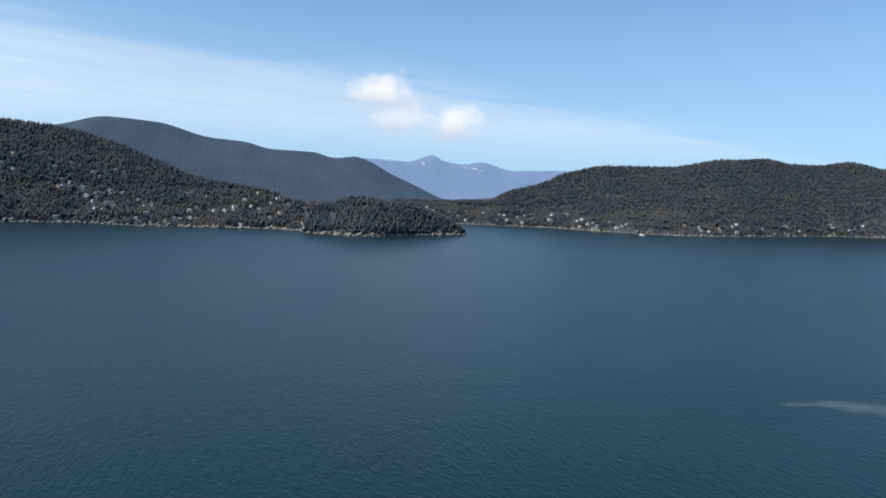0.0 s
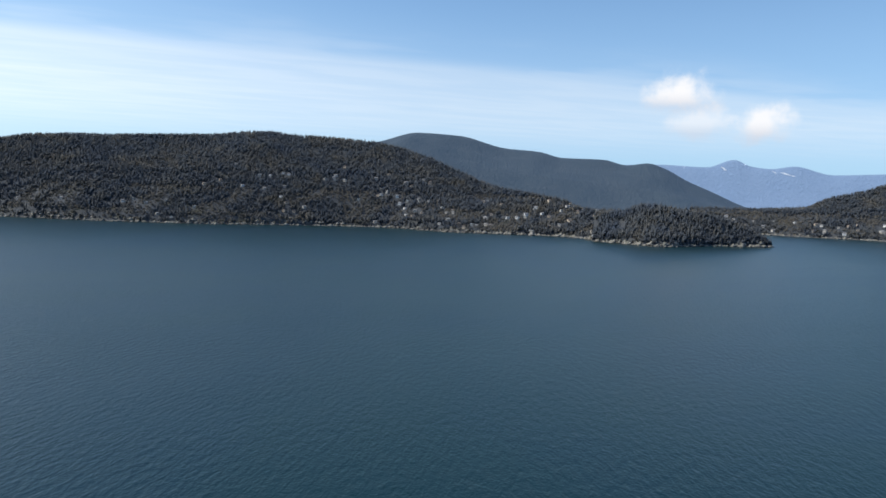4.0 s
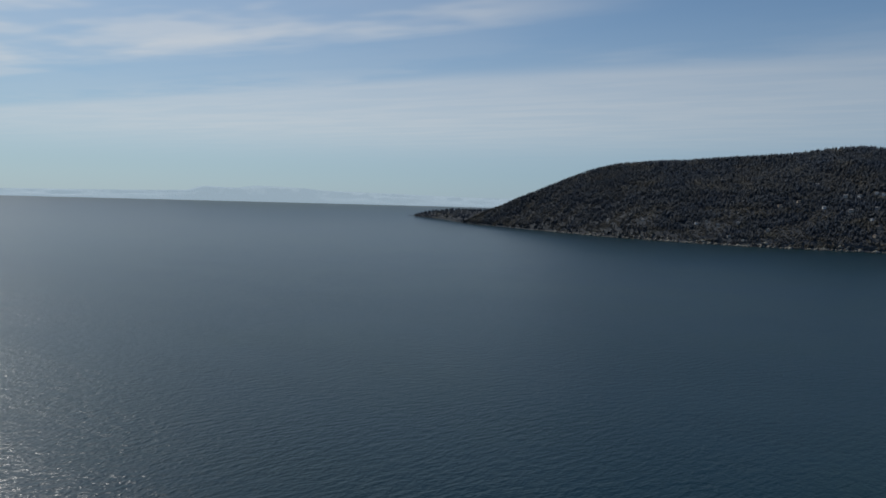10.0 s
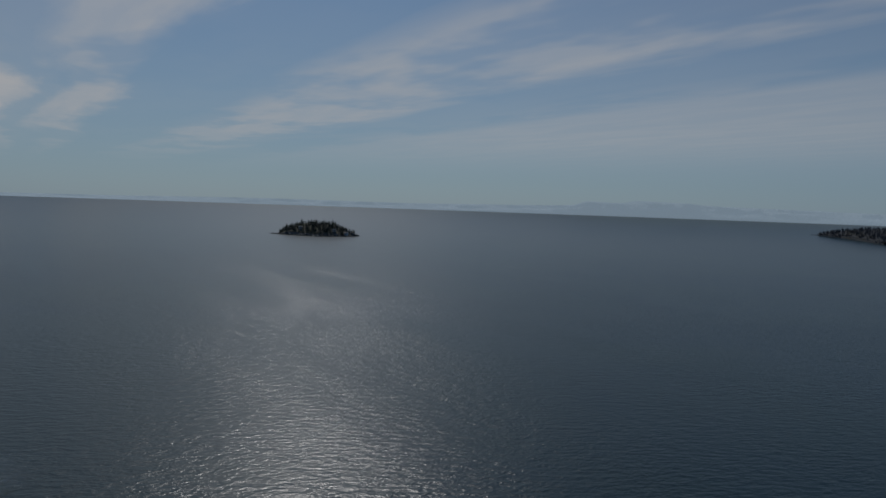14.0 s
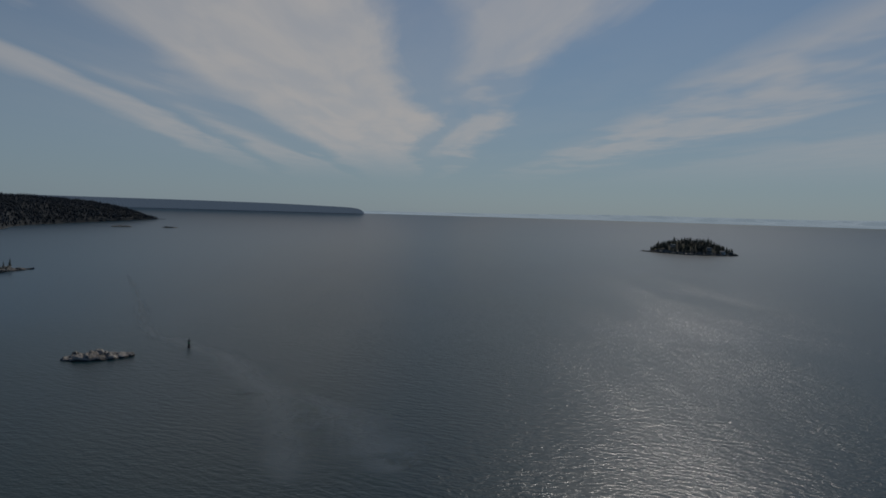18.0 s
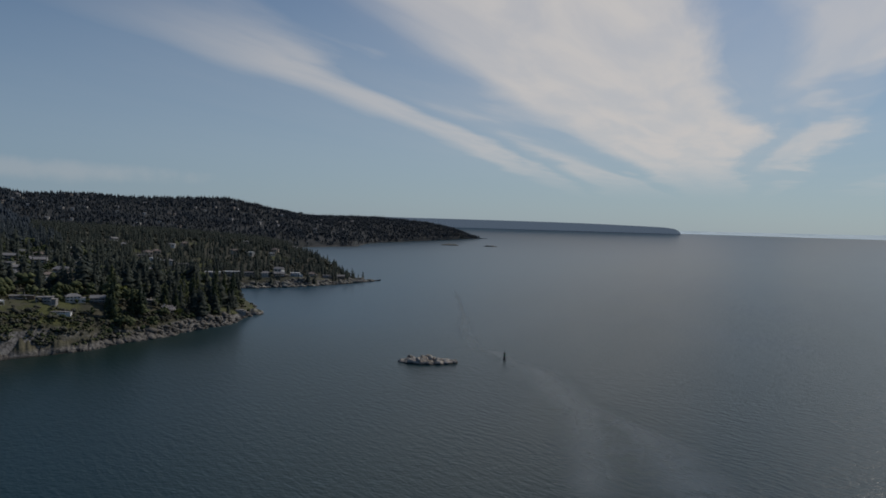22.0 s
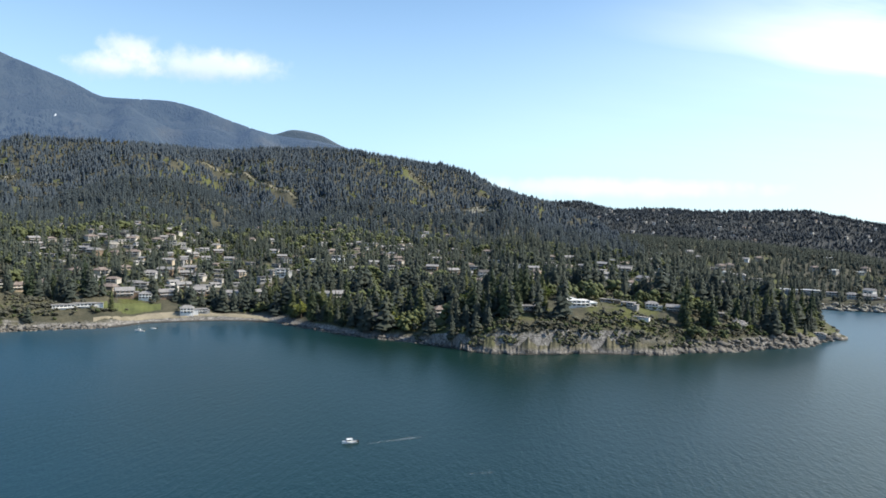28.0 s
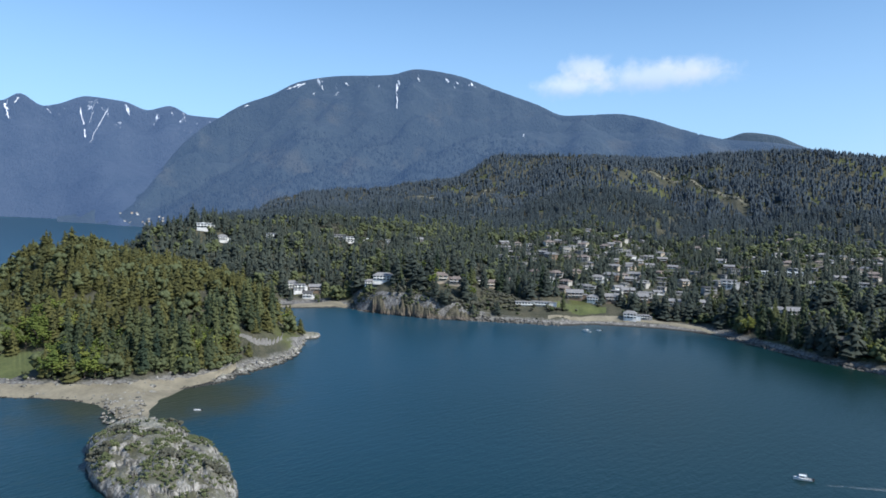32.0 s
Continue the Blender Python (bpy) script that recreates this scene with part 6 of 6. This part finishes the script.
tufts, thick = patchy(knoll, 14, 0.5, 4.0)
stamp("scrub", tufts[::3], knoll_rng.uniform(0.7, 1.6, len(tufts[::3])), BUSHLET, "leafy", "yellow-green tufts of grass and broom on the knoll", "shrubs", 0.4)
stamp("scrub", thick, knoll_rng.uniform(1.0, 3.2, len(thick)), BUSHLET, "shrub", "olive-brown bushes on the dry knoll", "shrubs", 0.4)
PALE = np.array([(b, r, mainland.height(b, r)) for b, r, _ in PALE])
stamp("scrub", PALE, rng.uniform(4, 10, len(PALE)), LEAF_FAR, "shrub", "pale budding scrub round the clearings", "shrubs", 0.4)
wood("conifer_wood", mainland, 6000, (0.54, 0.7), FIR_MID, 12, 26, "hazed_ridge_conifer", "tall fir forest on the slope above the houses", 0.95, 90, (186, 258))
rest = wood("conifer_wood", nose_hill, 4300, (0.1, 0.85), FIR_MID, 12, 24, "hazed_ridge_conifer", "dense fir forest on the nose of the ridge", 0.95, 90)
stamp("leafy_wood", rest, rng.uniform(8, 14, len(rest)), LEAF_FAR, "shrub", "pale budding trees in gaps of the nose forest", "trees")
rest = wood("conifer_wood", mainland, 23000, (0.66, 0.93), FIR_FAR, 10, 22, "hazed_high_conifer", "unbroken fir forest up to the ridge", 0.9, 150, (188, 258))
rest = rest[rng.random(len(rest)) < 0.6]
stamp("leafy_wood", rest, rng.uniform(8, 15, len(rest)), LEAF_FAR, "shrub", "pale budding trees in clearings of the ridge forest", "trees")
slope = main_mountain.scatter(15000, rng, (0.01, 0.46), (216, 261))
slope = slope[rng.random(len(slope)) < np.clip((5000 - slope[:, 1]) / 1500, 0, 1)]
slope, _ = patchy(slope, 300, 0.85, 4.0)
# these trees take the mountain's material, with haze in its emission
stamp("conifer_wood", slope, rng.uniform(12, 24, len(slope)), FIR_FAR, "main_mountain", "forest thinning up the mountain's lower slopes", "trees")
rest = wood("conifer_wood", mid_knoll, 1300, (0.05, 0.98), FIR_MID, 13, 24, "conifer", "fir wood on the inner knoll", 0.75, 50)
stamp("leafy_wood", rest, rng.uniform(9, 16, len(rest)), LEAF_FAR, "leafy", "pale green broadleaf trees on the inner knoll", "trees")
rest = wood("conifer_wood", second_point, 5200, (0.06, 0.9), FIR_MID, 9, 20, "conifer", "fir wood over the second point", 0.85, 50, (161, 188))
stamp("leafy_wood", rest, rng.uniform(6, 12, len(rest)), LEAF_FAR, "shrub", "bare garden trees on the second point", "trees")
wood("conifer_wood", lee_hill, 20000, (0.04, 0.84), FIR_LEE, 10, 20, "backlit_lee_conifer", "woods on the long suburban hill, painted dark as if backlit", 0.95, 90, (153, 202))
rest = wood("conifer_wood", islet_wooded, 520, (0.12, 0.95), FIR_MID, 9, 17, "conifer", "wind-cut firs crowding the small island", 1.0)
def far_forest(land, count, span, top, label, bare_label):
    """Firs over a far hill, with bare broadleaf trees in patches on its lower slopes."""
    p = free(land.scatter(count, rng, (0.04, 0.8), span))
    low = p[:, 2] < top
    fir, bare = patchy(p[low], 120, 0.58, 8.0)
    fir = np.concatenate([fir, p[~low]])
    stamp("conifer_wood", fir, rng.uniform(10, 19, len(fir)), FIR_HAZE, "hazed_far_conifer", label, "trees")
    bare = bare[rng.random(len(bare)) < 0.75]
    stamp("leafy_wood", bare, rng.uniform(6, 12, len(bare)), LEAF_HAZE, "bare_wood", bare_label, "trees")


far_forest(island_hill, 42000, None, 105, "dark forest over the island hill", "bare grey-brown broadleaf trees on the island's lower slopes")
rest = wood("conifer_wood", knob, 6000, (0.06, 1.0), FIR_HAZE, 10, 18, "hazed_far_conifer", "fir wood covering the round headland")
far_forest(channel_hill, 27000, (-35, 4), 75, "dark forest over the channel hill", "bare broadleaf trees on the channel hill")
wood("conifer_wood", cape_end, 900, (0.1, 0.9), FIR_FAR, 12, 20, "hazed_far_conifer", "trees on the far low cape")
pb = rng.uniform(254.0, 266, 2600)
pr = 276 + rng.normal(0, 24, 2600)
keep = np.abs(pr - 276) < 50
pb, pr = pb[keep], pr[keep]
tops = np.array([v.co[:] for v in islet.data.vertices])
flat = spot(pb, pr, np.zeros(len(pb)))
near = [int(np.argmin((tops[:, 0] - x) ** 2 + (tops[:, 1] - y) ** 2)) for x, y, _ in flat]
pz = tops[near, 2]
thick = np.array([noise.noise((x / 13, y / 13, 3.0)) for x, y, _ in flat])
ok = (pz > 3.5) & (thick > -0.12)
places = np.stack([pb, pr, pz - 0.3], 1)
dry = ok & (thick > 0.3)
stamp("islet_scrub", places[dry], rng.uniform(0.8, 2.6, int(dry.sum())), BUSH, "shrub", "brown scrub in hollows of the bare islet", "shrubs", 0.4)
moss = ok & ~dry
stamp("islet_grass", places[moss], rng.uniform(0.5, 1.5, int(moss.sum())), BUSH, "leafy", "yellow-green grass tufts on the bare islet", "grass", 0.6)

bb_ = rng.uniform(254.5, 285, 420)
rr_ = np.interp(bb_, [254.7, 256.8, 260.2, 263, 266.9, 271.5, 300], [446, 428, 420, 415, 419, 440, 498]) + rng.uniform(-4, 12, 420)
hem = free(np.stack([bb_, rr_, np.array([park_hill.height(x, y) for x, y in zip(bb_, rr_)])], 1), 0.6)
stamp("scrub", hem, rng.uniform(2, 6, len(hem)), LEAF_FAR, "leafy", "green bushes along the top of the beach", "shrubs", 0.4)

# ---- single trees nearest the camera ----
def fir_crown(seed, high, wide):
    """Drooping branches in whorls round the stem, each a folded spray."""
    rnd = random.Random(seed)
    bm = bmesh.new()
    tiers = 19
    for k in range(tiers):
        t = k / (tiers - 1)
        z = high * (0.10 + 0.86 * t)
        reach = wide * (1 - t) ** 0.62 * min(1.0, 0.55 + 2.5 * t) * (0.75 + 0.5 * rnd.random()) + 0.3
        for i in range(8 if t < 0.6 else 5):
            a = rnd.random() * 6.283
            q = reach * (0.7 + 0.5 * rnd.random())
            c, s = math.cos(a), math.sin(a)
            half = q * (0.22 + 0.2 * rnd.random()) + 0.2
            drop = q * (0.1 + 0.5 * rnd.random())
            p0 = bm.verts.new((0.15 * c, 0.15 * s, z + 0.5))
            p1 = bm.verts.new((0.55 * q * c - half * s, 0.55 * q * s + half * c, z - 0.35 * drop - 0.3))
            p2 = bm.verts.new((q * c, q * s, z - drop))
            p3 = bm.verts.new((0.55 * q * c + half * s, 0.55 * q * s - half * c, z - 0.35 * drop - 0.3))
            p4 = bm.verts.new((0.6 * q * c, 0.6 * q * s, z + 0.15 * q - 0.3 * drop))
            for tri in ((p0, p1, p4), (p1, p2, p4), (p2, p3, p4), (p3, p0, p4)):
                bm.faces.new(tri)
    bmesh.ops.create_cone(bm, segments=7, radius1=wide * 0.42, radius2=0.05, depth=high * 0.86, matrix=Matrix.Translation((0, 0, high * 0.55)))
    return bm


def fir(seed, high, wide, label):
    root = thing("fir_tree", label, "tree", "firs near the water")
    bm = tube(bmesh.new(), (0, 0, -1), (0, 0, high * 0.97), high * 0.018, 0.04, 7)
    part("trunk", bm, "bark", root)
    part("crown", fir_crown(seed, high, wide), "own_conifer", root)
    return root


def broadleaf(seed, high, wide, label, leaves="own_leafy"):
    """A trunk that forks into limbs, and a crown of many leaf clumps with gaps."""
    rnd = random.Random(seed)
    root = thing("broadleaf_tree", label, "tree", "broadleaf trees near the water")
    part("trunk", tube(bmesh.new(), (0, 0, -1), (0.2, 0.1, high * 0.42), high * 0.03, high * 0.017, 7), "bark", root)
    limbs = bmesh.new()
    crown = bmesh.new()
    for k in range(7):
        a, t = k * 0.9 + rnd.random() * 0.5, 0.25 + 0.17 * rnd.random()
        tip = Vector((math.cos(a) * wide * 0.62, math.sin(a) * wide * 0.62, high * (0.5 + 0.42 * rnd.random())))
        tube(limbs, (0.1, 0.05, high * t), tip, high * 0.012, 0.05, 5)
        for j in range(20):
            c = tip + Vector((rnd.gauss(0, 1) * wide * 0.27, rnd.gauss(0, 1) * wide * 0.27, rnd.gauss(0, 1) * high * 0.1))
            v, f = tuft(rnd, c, wide * (0.08 + 0.1 * rnd.random()), 0.75)
            vs = [crown.verts.new(p) for p in v]
            for q in f:
                crown.faces.new([vs[i] for i in q])
    part("limb", limbs, "bark", root)
    part("crown", crown, leaves, root)
    return root


FIRS = [fir(1, 24, 4.2, "tall dark green fir with drooping branches near the shore"), fir(2, 19, 3.4, "slender green fir beside the shore"),
        fir(3, 27, 5.0, "broad old fir rising above the shore"), fir(4, 15, 3.6, "young olive-green fir near the water")]
LEAVES = [broadleaf(1, 13, 5.2, "fresh yellow-green maple near the shore"), broadleaf(2, 10, 4.6, "small spring-green tree near the water")]
firsts = {id(o): True for o in FIRS + LEAVES}


def plant(proto, land, b, r, size):
    m = stand(land, b, r, rng.uniform(0, 360), 0.4)
    if firsts.pop(id(proto), None):
        proto.matrix_basis = m
        ob = proto
    else:
        ob = copy_thing(proto, m)
    ob.scale = (size, size, size * rng.uniform(0.9, 1.12))


def grove(land, span, inland, firs, leaves, edge=2):
    """Single trees on the seaward edge of a wood."""
    done = 0
    for k in range((firs + leaves) * 6):
        if done >= firs + leaves:
            break
        b = rng.uniform(*span)
        i = int(np.clip(round((b - land.a[0]) / (land.a[1] - land.a[0])), 0, len(land.a) - 1))
        r = float(land.R[i, 1]) + rng.uniform(*inland)
        p = free(np.array([[b, r, land.height(b, r)]]))
        if not len(p) or p[0, 2] < 3.0:
            continue
        if done < firs:
            plant(FIRS[int(rng.integers(0, 4))], land, b, r, rng.uniform(0.8, 1.3))
        else:
            plant(LEAVES[int(rng.integers(0, 2))], land, b, r, rng.uniform(0.7, 1.2))
        done += 1


grove(park_hill, (251, 257), (34, 75), 30, 6)
grove(park_hill, (257, 267.5), (20, 62), 84, 30)
grove(park_hill, (264.5, 268.5), (20, 46), 0, 12)
grove(mainland, (173.5, 184), (22, 80), 46, 4)
grove(mainland, (193.5, 204), (24, 95), 40, 8)
grove(mainland, (204, 217), (10, 70), 60, 8)
grove(mainland, (228, 246), (22, 70), 28, 8)
grove(park_hill, (267, 272.5), (24, 110), 0, 22)

clear(mainland, 178.6, 636, 10, 20)
blossom = broadleaf(7, 11, 5.0, "round flowering tree covered in pale pink blossom", "blossom")
blossom.matrix_basis = stand(mainland, 178.6, 632, 0, 0.4)

# ---- the channel marker ----
def marker(b, r):
    root = thing("channel_marker", "dark steel channel marker with a lantern on a rock base", "beacon")
    root.matrix_basis = pose(*spot(b, r, 0), 0, 0, b)
    part("base", tube(bmesh.new(), (0, 0, -2), (0, 0, 1.0), 1.1, 0.9, 12), "dark_metal", root)
    part("column", tube(bmesh.new(), (0, 0, 1.0), (0, 0, 5.0), 0.75, 0.55, 12), "dark_metal", root)
    part("band", tube(bmesh.new(), (0, 0, 3.0), (0, 0, 4.1), 0.72, 0.66, 12), "green_paint", root, "green painted band")
    part("platform", tube(bmesh.new(), (0, 0, 5.0), (0, 0, 5.2), 0.95, 0.95, 12), "dark_metal", root)
    for k in range(6):
        a = k * math.pi / 3
        part("rail_post", tube(bmesh.new(), (0.85 * math.cos(a), 0.85 * math.sin(a), 5.2), (0.85 * math.cos(a), 0.85 * math.sin(a), 6.0), 0.03, 0.03, 5), "dark_metal", root)
    part("mast", tube(bmesh.new(), (0, 0, 5.2), (0, 0, 6.5), 0.12, 0.1, 8), "dark_metal", root)
    lamp = tube(bmesh.new(), (0, 0, 6.5), (0, 0, 7.0), 0.3, 0.25, 10)
    part("lantern", lamp, "trim", root, "pale glass lantern")
    part("cap", tube(bmesh.new(), (0, 0, 7.0), (0, 0, 7.35), 0.34, 0.02, 10), "dark_metal", root)


marker(151.3, 505)


# ---- boats ----
def hull_mesh(length, beam, depth):
    bm = bmesh.new()
    rows = []
    for k in range(9):
        t = k / 8
        half = beam / 2 * (1 - max(0, (t - 0.45) / 0.55) ** 2.2) if t > 0.45 else beam / 2 * (0.86 + 0.3 * t)
        y, lift = -length / 2 + length * t, depth * 0.35 * t * t
        rows.append([bm.verts.new(p) for p in ((-half, y, depth * 0.6 + lift), (-half * 0.8, y, 0.05), (0, y, -depth * 0.35 + 0.5 * lift), (half * 0.8, y, 0.05), (half, y, depth * 0.6 + lift))])
    for a, b in zip(rows, rows[1:]):
        for i in range(4):
            bm.faces.new((a[i], a[i + 1], b[i + 1], b[i]))
        bm.faces.new((a[4], a[0], b[0], b[4]))
    bm.faces.new(rows[0])
    bmesh.ops.remove_doubles(bm, verts=bm.verts, dist=0.01)
    return bm


def motor_boat(name, b, r, heading, length, label, cabin=True, mast=0.0, motor=True):
    root = thing(name, label, "boat")
    root.matrix_basis = pose(*spot(b, r, 0.05), 0, 0, heading)
    w, h = length * 0.34, length * 0.17
    part("hull", hull_mesh(length, w, h), "hull", root)
    part("rub_rail", boxed(-w * 0.5, w * 0.5, -length * 0.5 - 0.05, -length * 0.42, h * 0.52, h * 0.66), "dark_metal", root)
    if cabin:
        part("cabin", boxed(-w * 0.36, w * 0.36, -length * 0.1, length * 0.22, h * 0.6, h * 1.5, bevel=0.12), "hull", root)
        part("windscreen", boxed(-w * 0.33, w * 0.33, length * 0.2, length * 0.235, h * 0.98, h * 1.38), "glass", root)
        for s in (-1, 1):
            part("side_window", boxed(s * w * 0.345 - 0.04, s * w * 0.345 + 0.04, -length * 0.07, length * 0.16, h * 1.0, h * 1.36), "glass", root)
        part("roof", boxed(-w * 0.4, w * 0.4, -length * 0.18, length * 0.2, h * 1.52, h * 1.62, bevel=0.04), "hull", root)
        part("cockpit_floor", boxed(-w * 0.36, w * 0.36, -length * 0.44, -length * 0.11, h * 0.62, h * 0.66), "grey_wall", root)
    if motor:
        part("outboard", boxed(-0.25, 0.25, -length * 0.5 - 0.6, -length * 0.5 - 0.06, -0.1, h * 0.95, bevel=0.08), "dark_metal", root)
    if mast:
        part("mast", tube(bmesh.new(), (0, length * 0.1, h * 0.6), (0, length * 0.1, mast), 0.06, 0.04, 6), "trim", root)
        part("boom", tube(bmesh.new(), (0, length * 0.1, h * 1.3), (0, -length * 0.4, h * 1.3), 0.05, 0.05, 6), "trim", root)
        part("furled_sail", tube(bmesh.new(), (0, length * 0.06, h * 1.5), (0, -length * 0.38, h * 1.45), 0.14, 0.09, 7), "hull", root)
    return root


motor_boat("cabin_cruiser", 209.8, 302, 209.8 + 100, 7.0, "white cabin cruiser with an outboard drifting in the bay")
motor_boat("sailing_boat", 226.3, 622, 226 + 70, 7.5, "white sailing boat moored off the beach with its sail furled", True, 9.0, False)
motor_boat("dinghy", 225.3, 632, 225 + 95, 5.0, "small white open boat moored off the beach", False)
motor_boat("dinghy", 258.1, 354, 338, 3.6, "small white open boat moored near the shingle spit", False)
motor_boat("passenger_boat", -16.4, 2345, -16 + 80, 20.0, "white passenger boat crossing the channel", True, 0.0, False)


# ---- wakes and calm lanes on the water ----
def lane(name, line, widths, mat, label, lift=0.06):
    k = 10 * len(line)
    t = np.linspace(0, len(line) - 1, k)
    b = np.interp(t, range(len(line)), [p[0] for p in line])
    r = np.interp(t, range(len(line)), [p[1] for p in line])
    w = np.interp(t, range(len(line)), widths)
    r = r + np.array([noise.noise((x * 1.3, 0.7, 2.0)) for x in t]) * w * 0.5
    w = w * (1 + 0.6 * np.array([noise.noise((x * 1.7, 5.7, 2.0)) for x in t]))
    p = spot(b, r, np.full(k, lift))
    d = np.gradient(p[:, :2], axis=0)
    d /= np.linalg.norm(d, axis=1)[:, None]
    side = np.stack([-d[:, 1], d[:, 0], np.zeros(k)], 1)
    rows = np.stack([p + side * (s * w / 2)[:, None] for s in np.linspace(-1, 1, 9)], 1)
    ob = new(name, grid_mesh(rows))
    soft = ob.data.attributes.new("soft", "FLOAT", "POINT")
    edge = np.clip((1 - np.abs(np.linspace(-1, 1, 9))) * 1.15, 0, 1)[None, :] * np.clip(np.minimum(t, t[-1] - t) * 2.5, 0, 1)[:, None]
    soft.data.foreach_set("value", edge.astype(np.float32).ravel())
    ob.data.materials.append(M[mat])
    ob.visible_shadow = False
    return tagged(ob, label, "", "", "structure")


def film_material(name, colour, rough, low, high, scale, amount):
    m = bpy.data.materials.new(name)
    m.use_nodes = True
    k = Nodes(m.node_tree)
    pos = k.tree.nodes.new("ShaderNodeNewGeometry").outputs["Position"]
    at = k.tree.nodes.new("ShaderNodeAttribute")
    at.attribute_name = "soft"
    grain = k.noise(pos, scale, 5, 0.65, 0.6)
    cover = k.math("MULTIPLY", k.smooth(k.math("ADD", grain, k.math("MULTIPLY", at.outputs["Fac"], 0.35)), low, high), k.math("MULTIPLY", at.outputs["Fac"], amount))
    a = k.add("ShaderNodeBsdfPrincipled", **{"Base Color": (*colour, 1), "Roughness": rough, "IOR": 1.33})
    t = k.tree.nodes.new("ShaderNodeBsdfTransparent")
    mixed = k.tree.nodes.new("ShaderNodeMixShader")
    k.put(mixed.inputs[0], cover)
    k.put(mixed.inputs[1], t.outputs[0])
    k.put(mixed.inputs[2], a.outputs[0])
    o = k.tree.nodes.new("ShaderNodeOutputMaterial")
    k.put(o.inputs[0], mixed.outputs[0])
    return m


M["foam"] = film_material("wake_foam", (0.7, 0.74, 0.76), 0.7, 0.6, 1.0, 0.5, 0.16)
# the slick's pale base colour imitates sky mirrored in calm water
M["slick"] = film_material("calm_water_sheen", (0.13, 0.165, 0.18), 0.3, 0.42, 0.9, 0.06, 0.6)
lane("wake", [(209.3, 299), (206.5, 304), (203, 312)], [1, 3, 6], "foam", "faint wake trailing behind the cabin cruiser")
lane("wake", [(200.2, 266), (198.6, 268), (197.0, 271)], [0.8, 1.6, 1], "foam", "thin streak of foam on the bay")
lane("wake", [(-17.5, 2345), (-19, 2350), (-21, 2352)], [6, 12, 8], "foam", "white wake of the passenger boat")
lane("wake", [(1.5, 1100), (-4.7, 1299), (-10.3, 1512), (-13, 1600)], [2, 7, 6, 3], "foam", "faint old wake lying across the channel")
lane("slick", [(155.95, 1104), (154.84, 744), (154.6, 616), (153.7, 547), (151.25, 510), (148.3, 455), (145, 390), (143.9, 305), (143.2, 235)], [8, 14, 18, 24, 30, 52, 60, 44, 40], "slick", "calm tide lane winding past the marker, sky sheen painted pale")
lane("slick", [(143.0, 385), (140, 330), (137, 290), (133.0, 258)], [14, 44, 62, 60], "slick", "calm patch beside the tide lane, painted pale as sky sheen", 0.14)
lane("slick", [(-26.4, 386), (-29.8, 395), (-33, 405), (-37, 410), (-41, 405)], [4, 18, 32, 42, 40], "slick", "calm patch on the channel, painted bright as sky sheen", 0.06)


# ---- snow left in gullies ----
def snow_gully(land, b0, e0, b1, e1, wide, seed=0.0):
    """Old snow lying down a gully, between two heights given as angles; broken into patches where it thins."""
    k = int(round((b0 - land.a[0]) / (land.a[1] - land.a[0])))
    rows = []
    t = np.linspace(0, 1, 26)
    angle = np.degrees(np.arctan2(land.Z[k] - EYE_Z, land.R[k]))
    top = np.maximum.accumulate(angle)
    e = e0 + (e1 - e0) * t
    r = np.array([np.interp(x, top + np.arange(len(top)) * 1e-6, land.R[k]) for x in e])
    w = 0.55 * wide * (1.0 - 0.55 * t) * np.clip(0.75 + 1.1 * np.array([noise.noise((x * 7 + seed, b0, 2.0)) for x in t]), 0.05, 1.4)
    for s in np.linspace(-1, 1, 4):
        b = b0 + (b1 - b0) * t + s * w / 2 + 0.10 * np.array([noise.noise((x * 5, b0 + seed, 4.0)) for x in t])
        q = r * 0.985
        rows.append(spot(b, q, EYE_Z + q * np.tan(np.radians(e))))
    ob = new("snow_gully", grid_mesh(np.stack(rows, 1)))
    ob.data.materials.append(M["snow"])
    tagged(ob, "streak of old snow in a mountain gully", "", "", "structure")


# bearing and height angle of the top, then of the foot, and the width in degrees
SNOW_MAIN = ((242.7, 10.7, 242.6, 8.7, 0.26), (250.5, 10.2, 251.6, 9.7, 0.6), (250.2, 10.3, 250.8, 9.9, 0.35), (248.8, 10.2, 248.75, 9.9, 0.2), (246.9, 10.55, 246.7, 10.35, 0.45), (247.5, 9.75, 247.7, 9.5, 0.25),
             (241.0, 11.2, 240.8, 10.9, 0.2), (238.6, 11.2, 238.4, 10.9, 0.35), (237.8, 11.0, 237.6, 10.8, 0.25), (249.4, 9.6, 249.5, 9.4, 0.2), (254.6, 8.3, 254.9, 8.1, 0.3), (232.0, 6.9, 232.1, 6.7, 0.2))
for k, row in enumerate(SNOW_MAIN):
    snow_gully(main_mountain, *row, seed=k * 1.7)
SNOW_RANGE = ((266.5, 7.1, 266.0, 4.25, 0.22), (264.8, 7.0, 265.9, 4.6, 0.09), (265.6, 7.5, 265.9, 6.0, 0.06), (266.0, 7.6, 265.3, 7.5, 0.25), (271.2, 6.9, 271.0, 5.9, 0.3), (270.4, 7.4, 270.6, 7.0, 0.2), (263.4, 7.2, 263.2, 6.8, 0.15), (260.4, 7.4, 260.2, 7.1, 0.15), (268.6, 6.8, 268.4, 6.5, 0.12))
for k, row in enumerate(SNOW_RANGE):
    snow_gully(snow_range, *row, seed=k * 2.3)
for k, row in enumerate(((-2.3, 2.62, -3.1, 2.35, 0.55), (1.9, 3.0, 1.6, 2.75, 0.5), (-1.7, 2.7, -1.9, 2.55, 0.3))):
    snow_gully(haze_blue_range, *row, seed=k * 3.1)
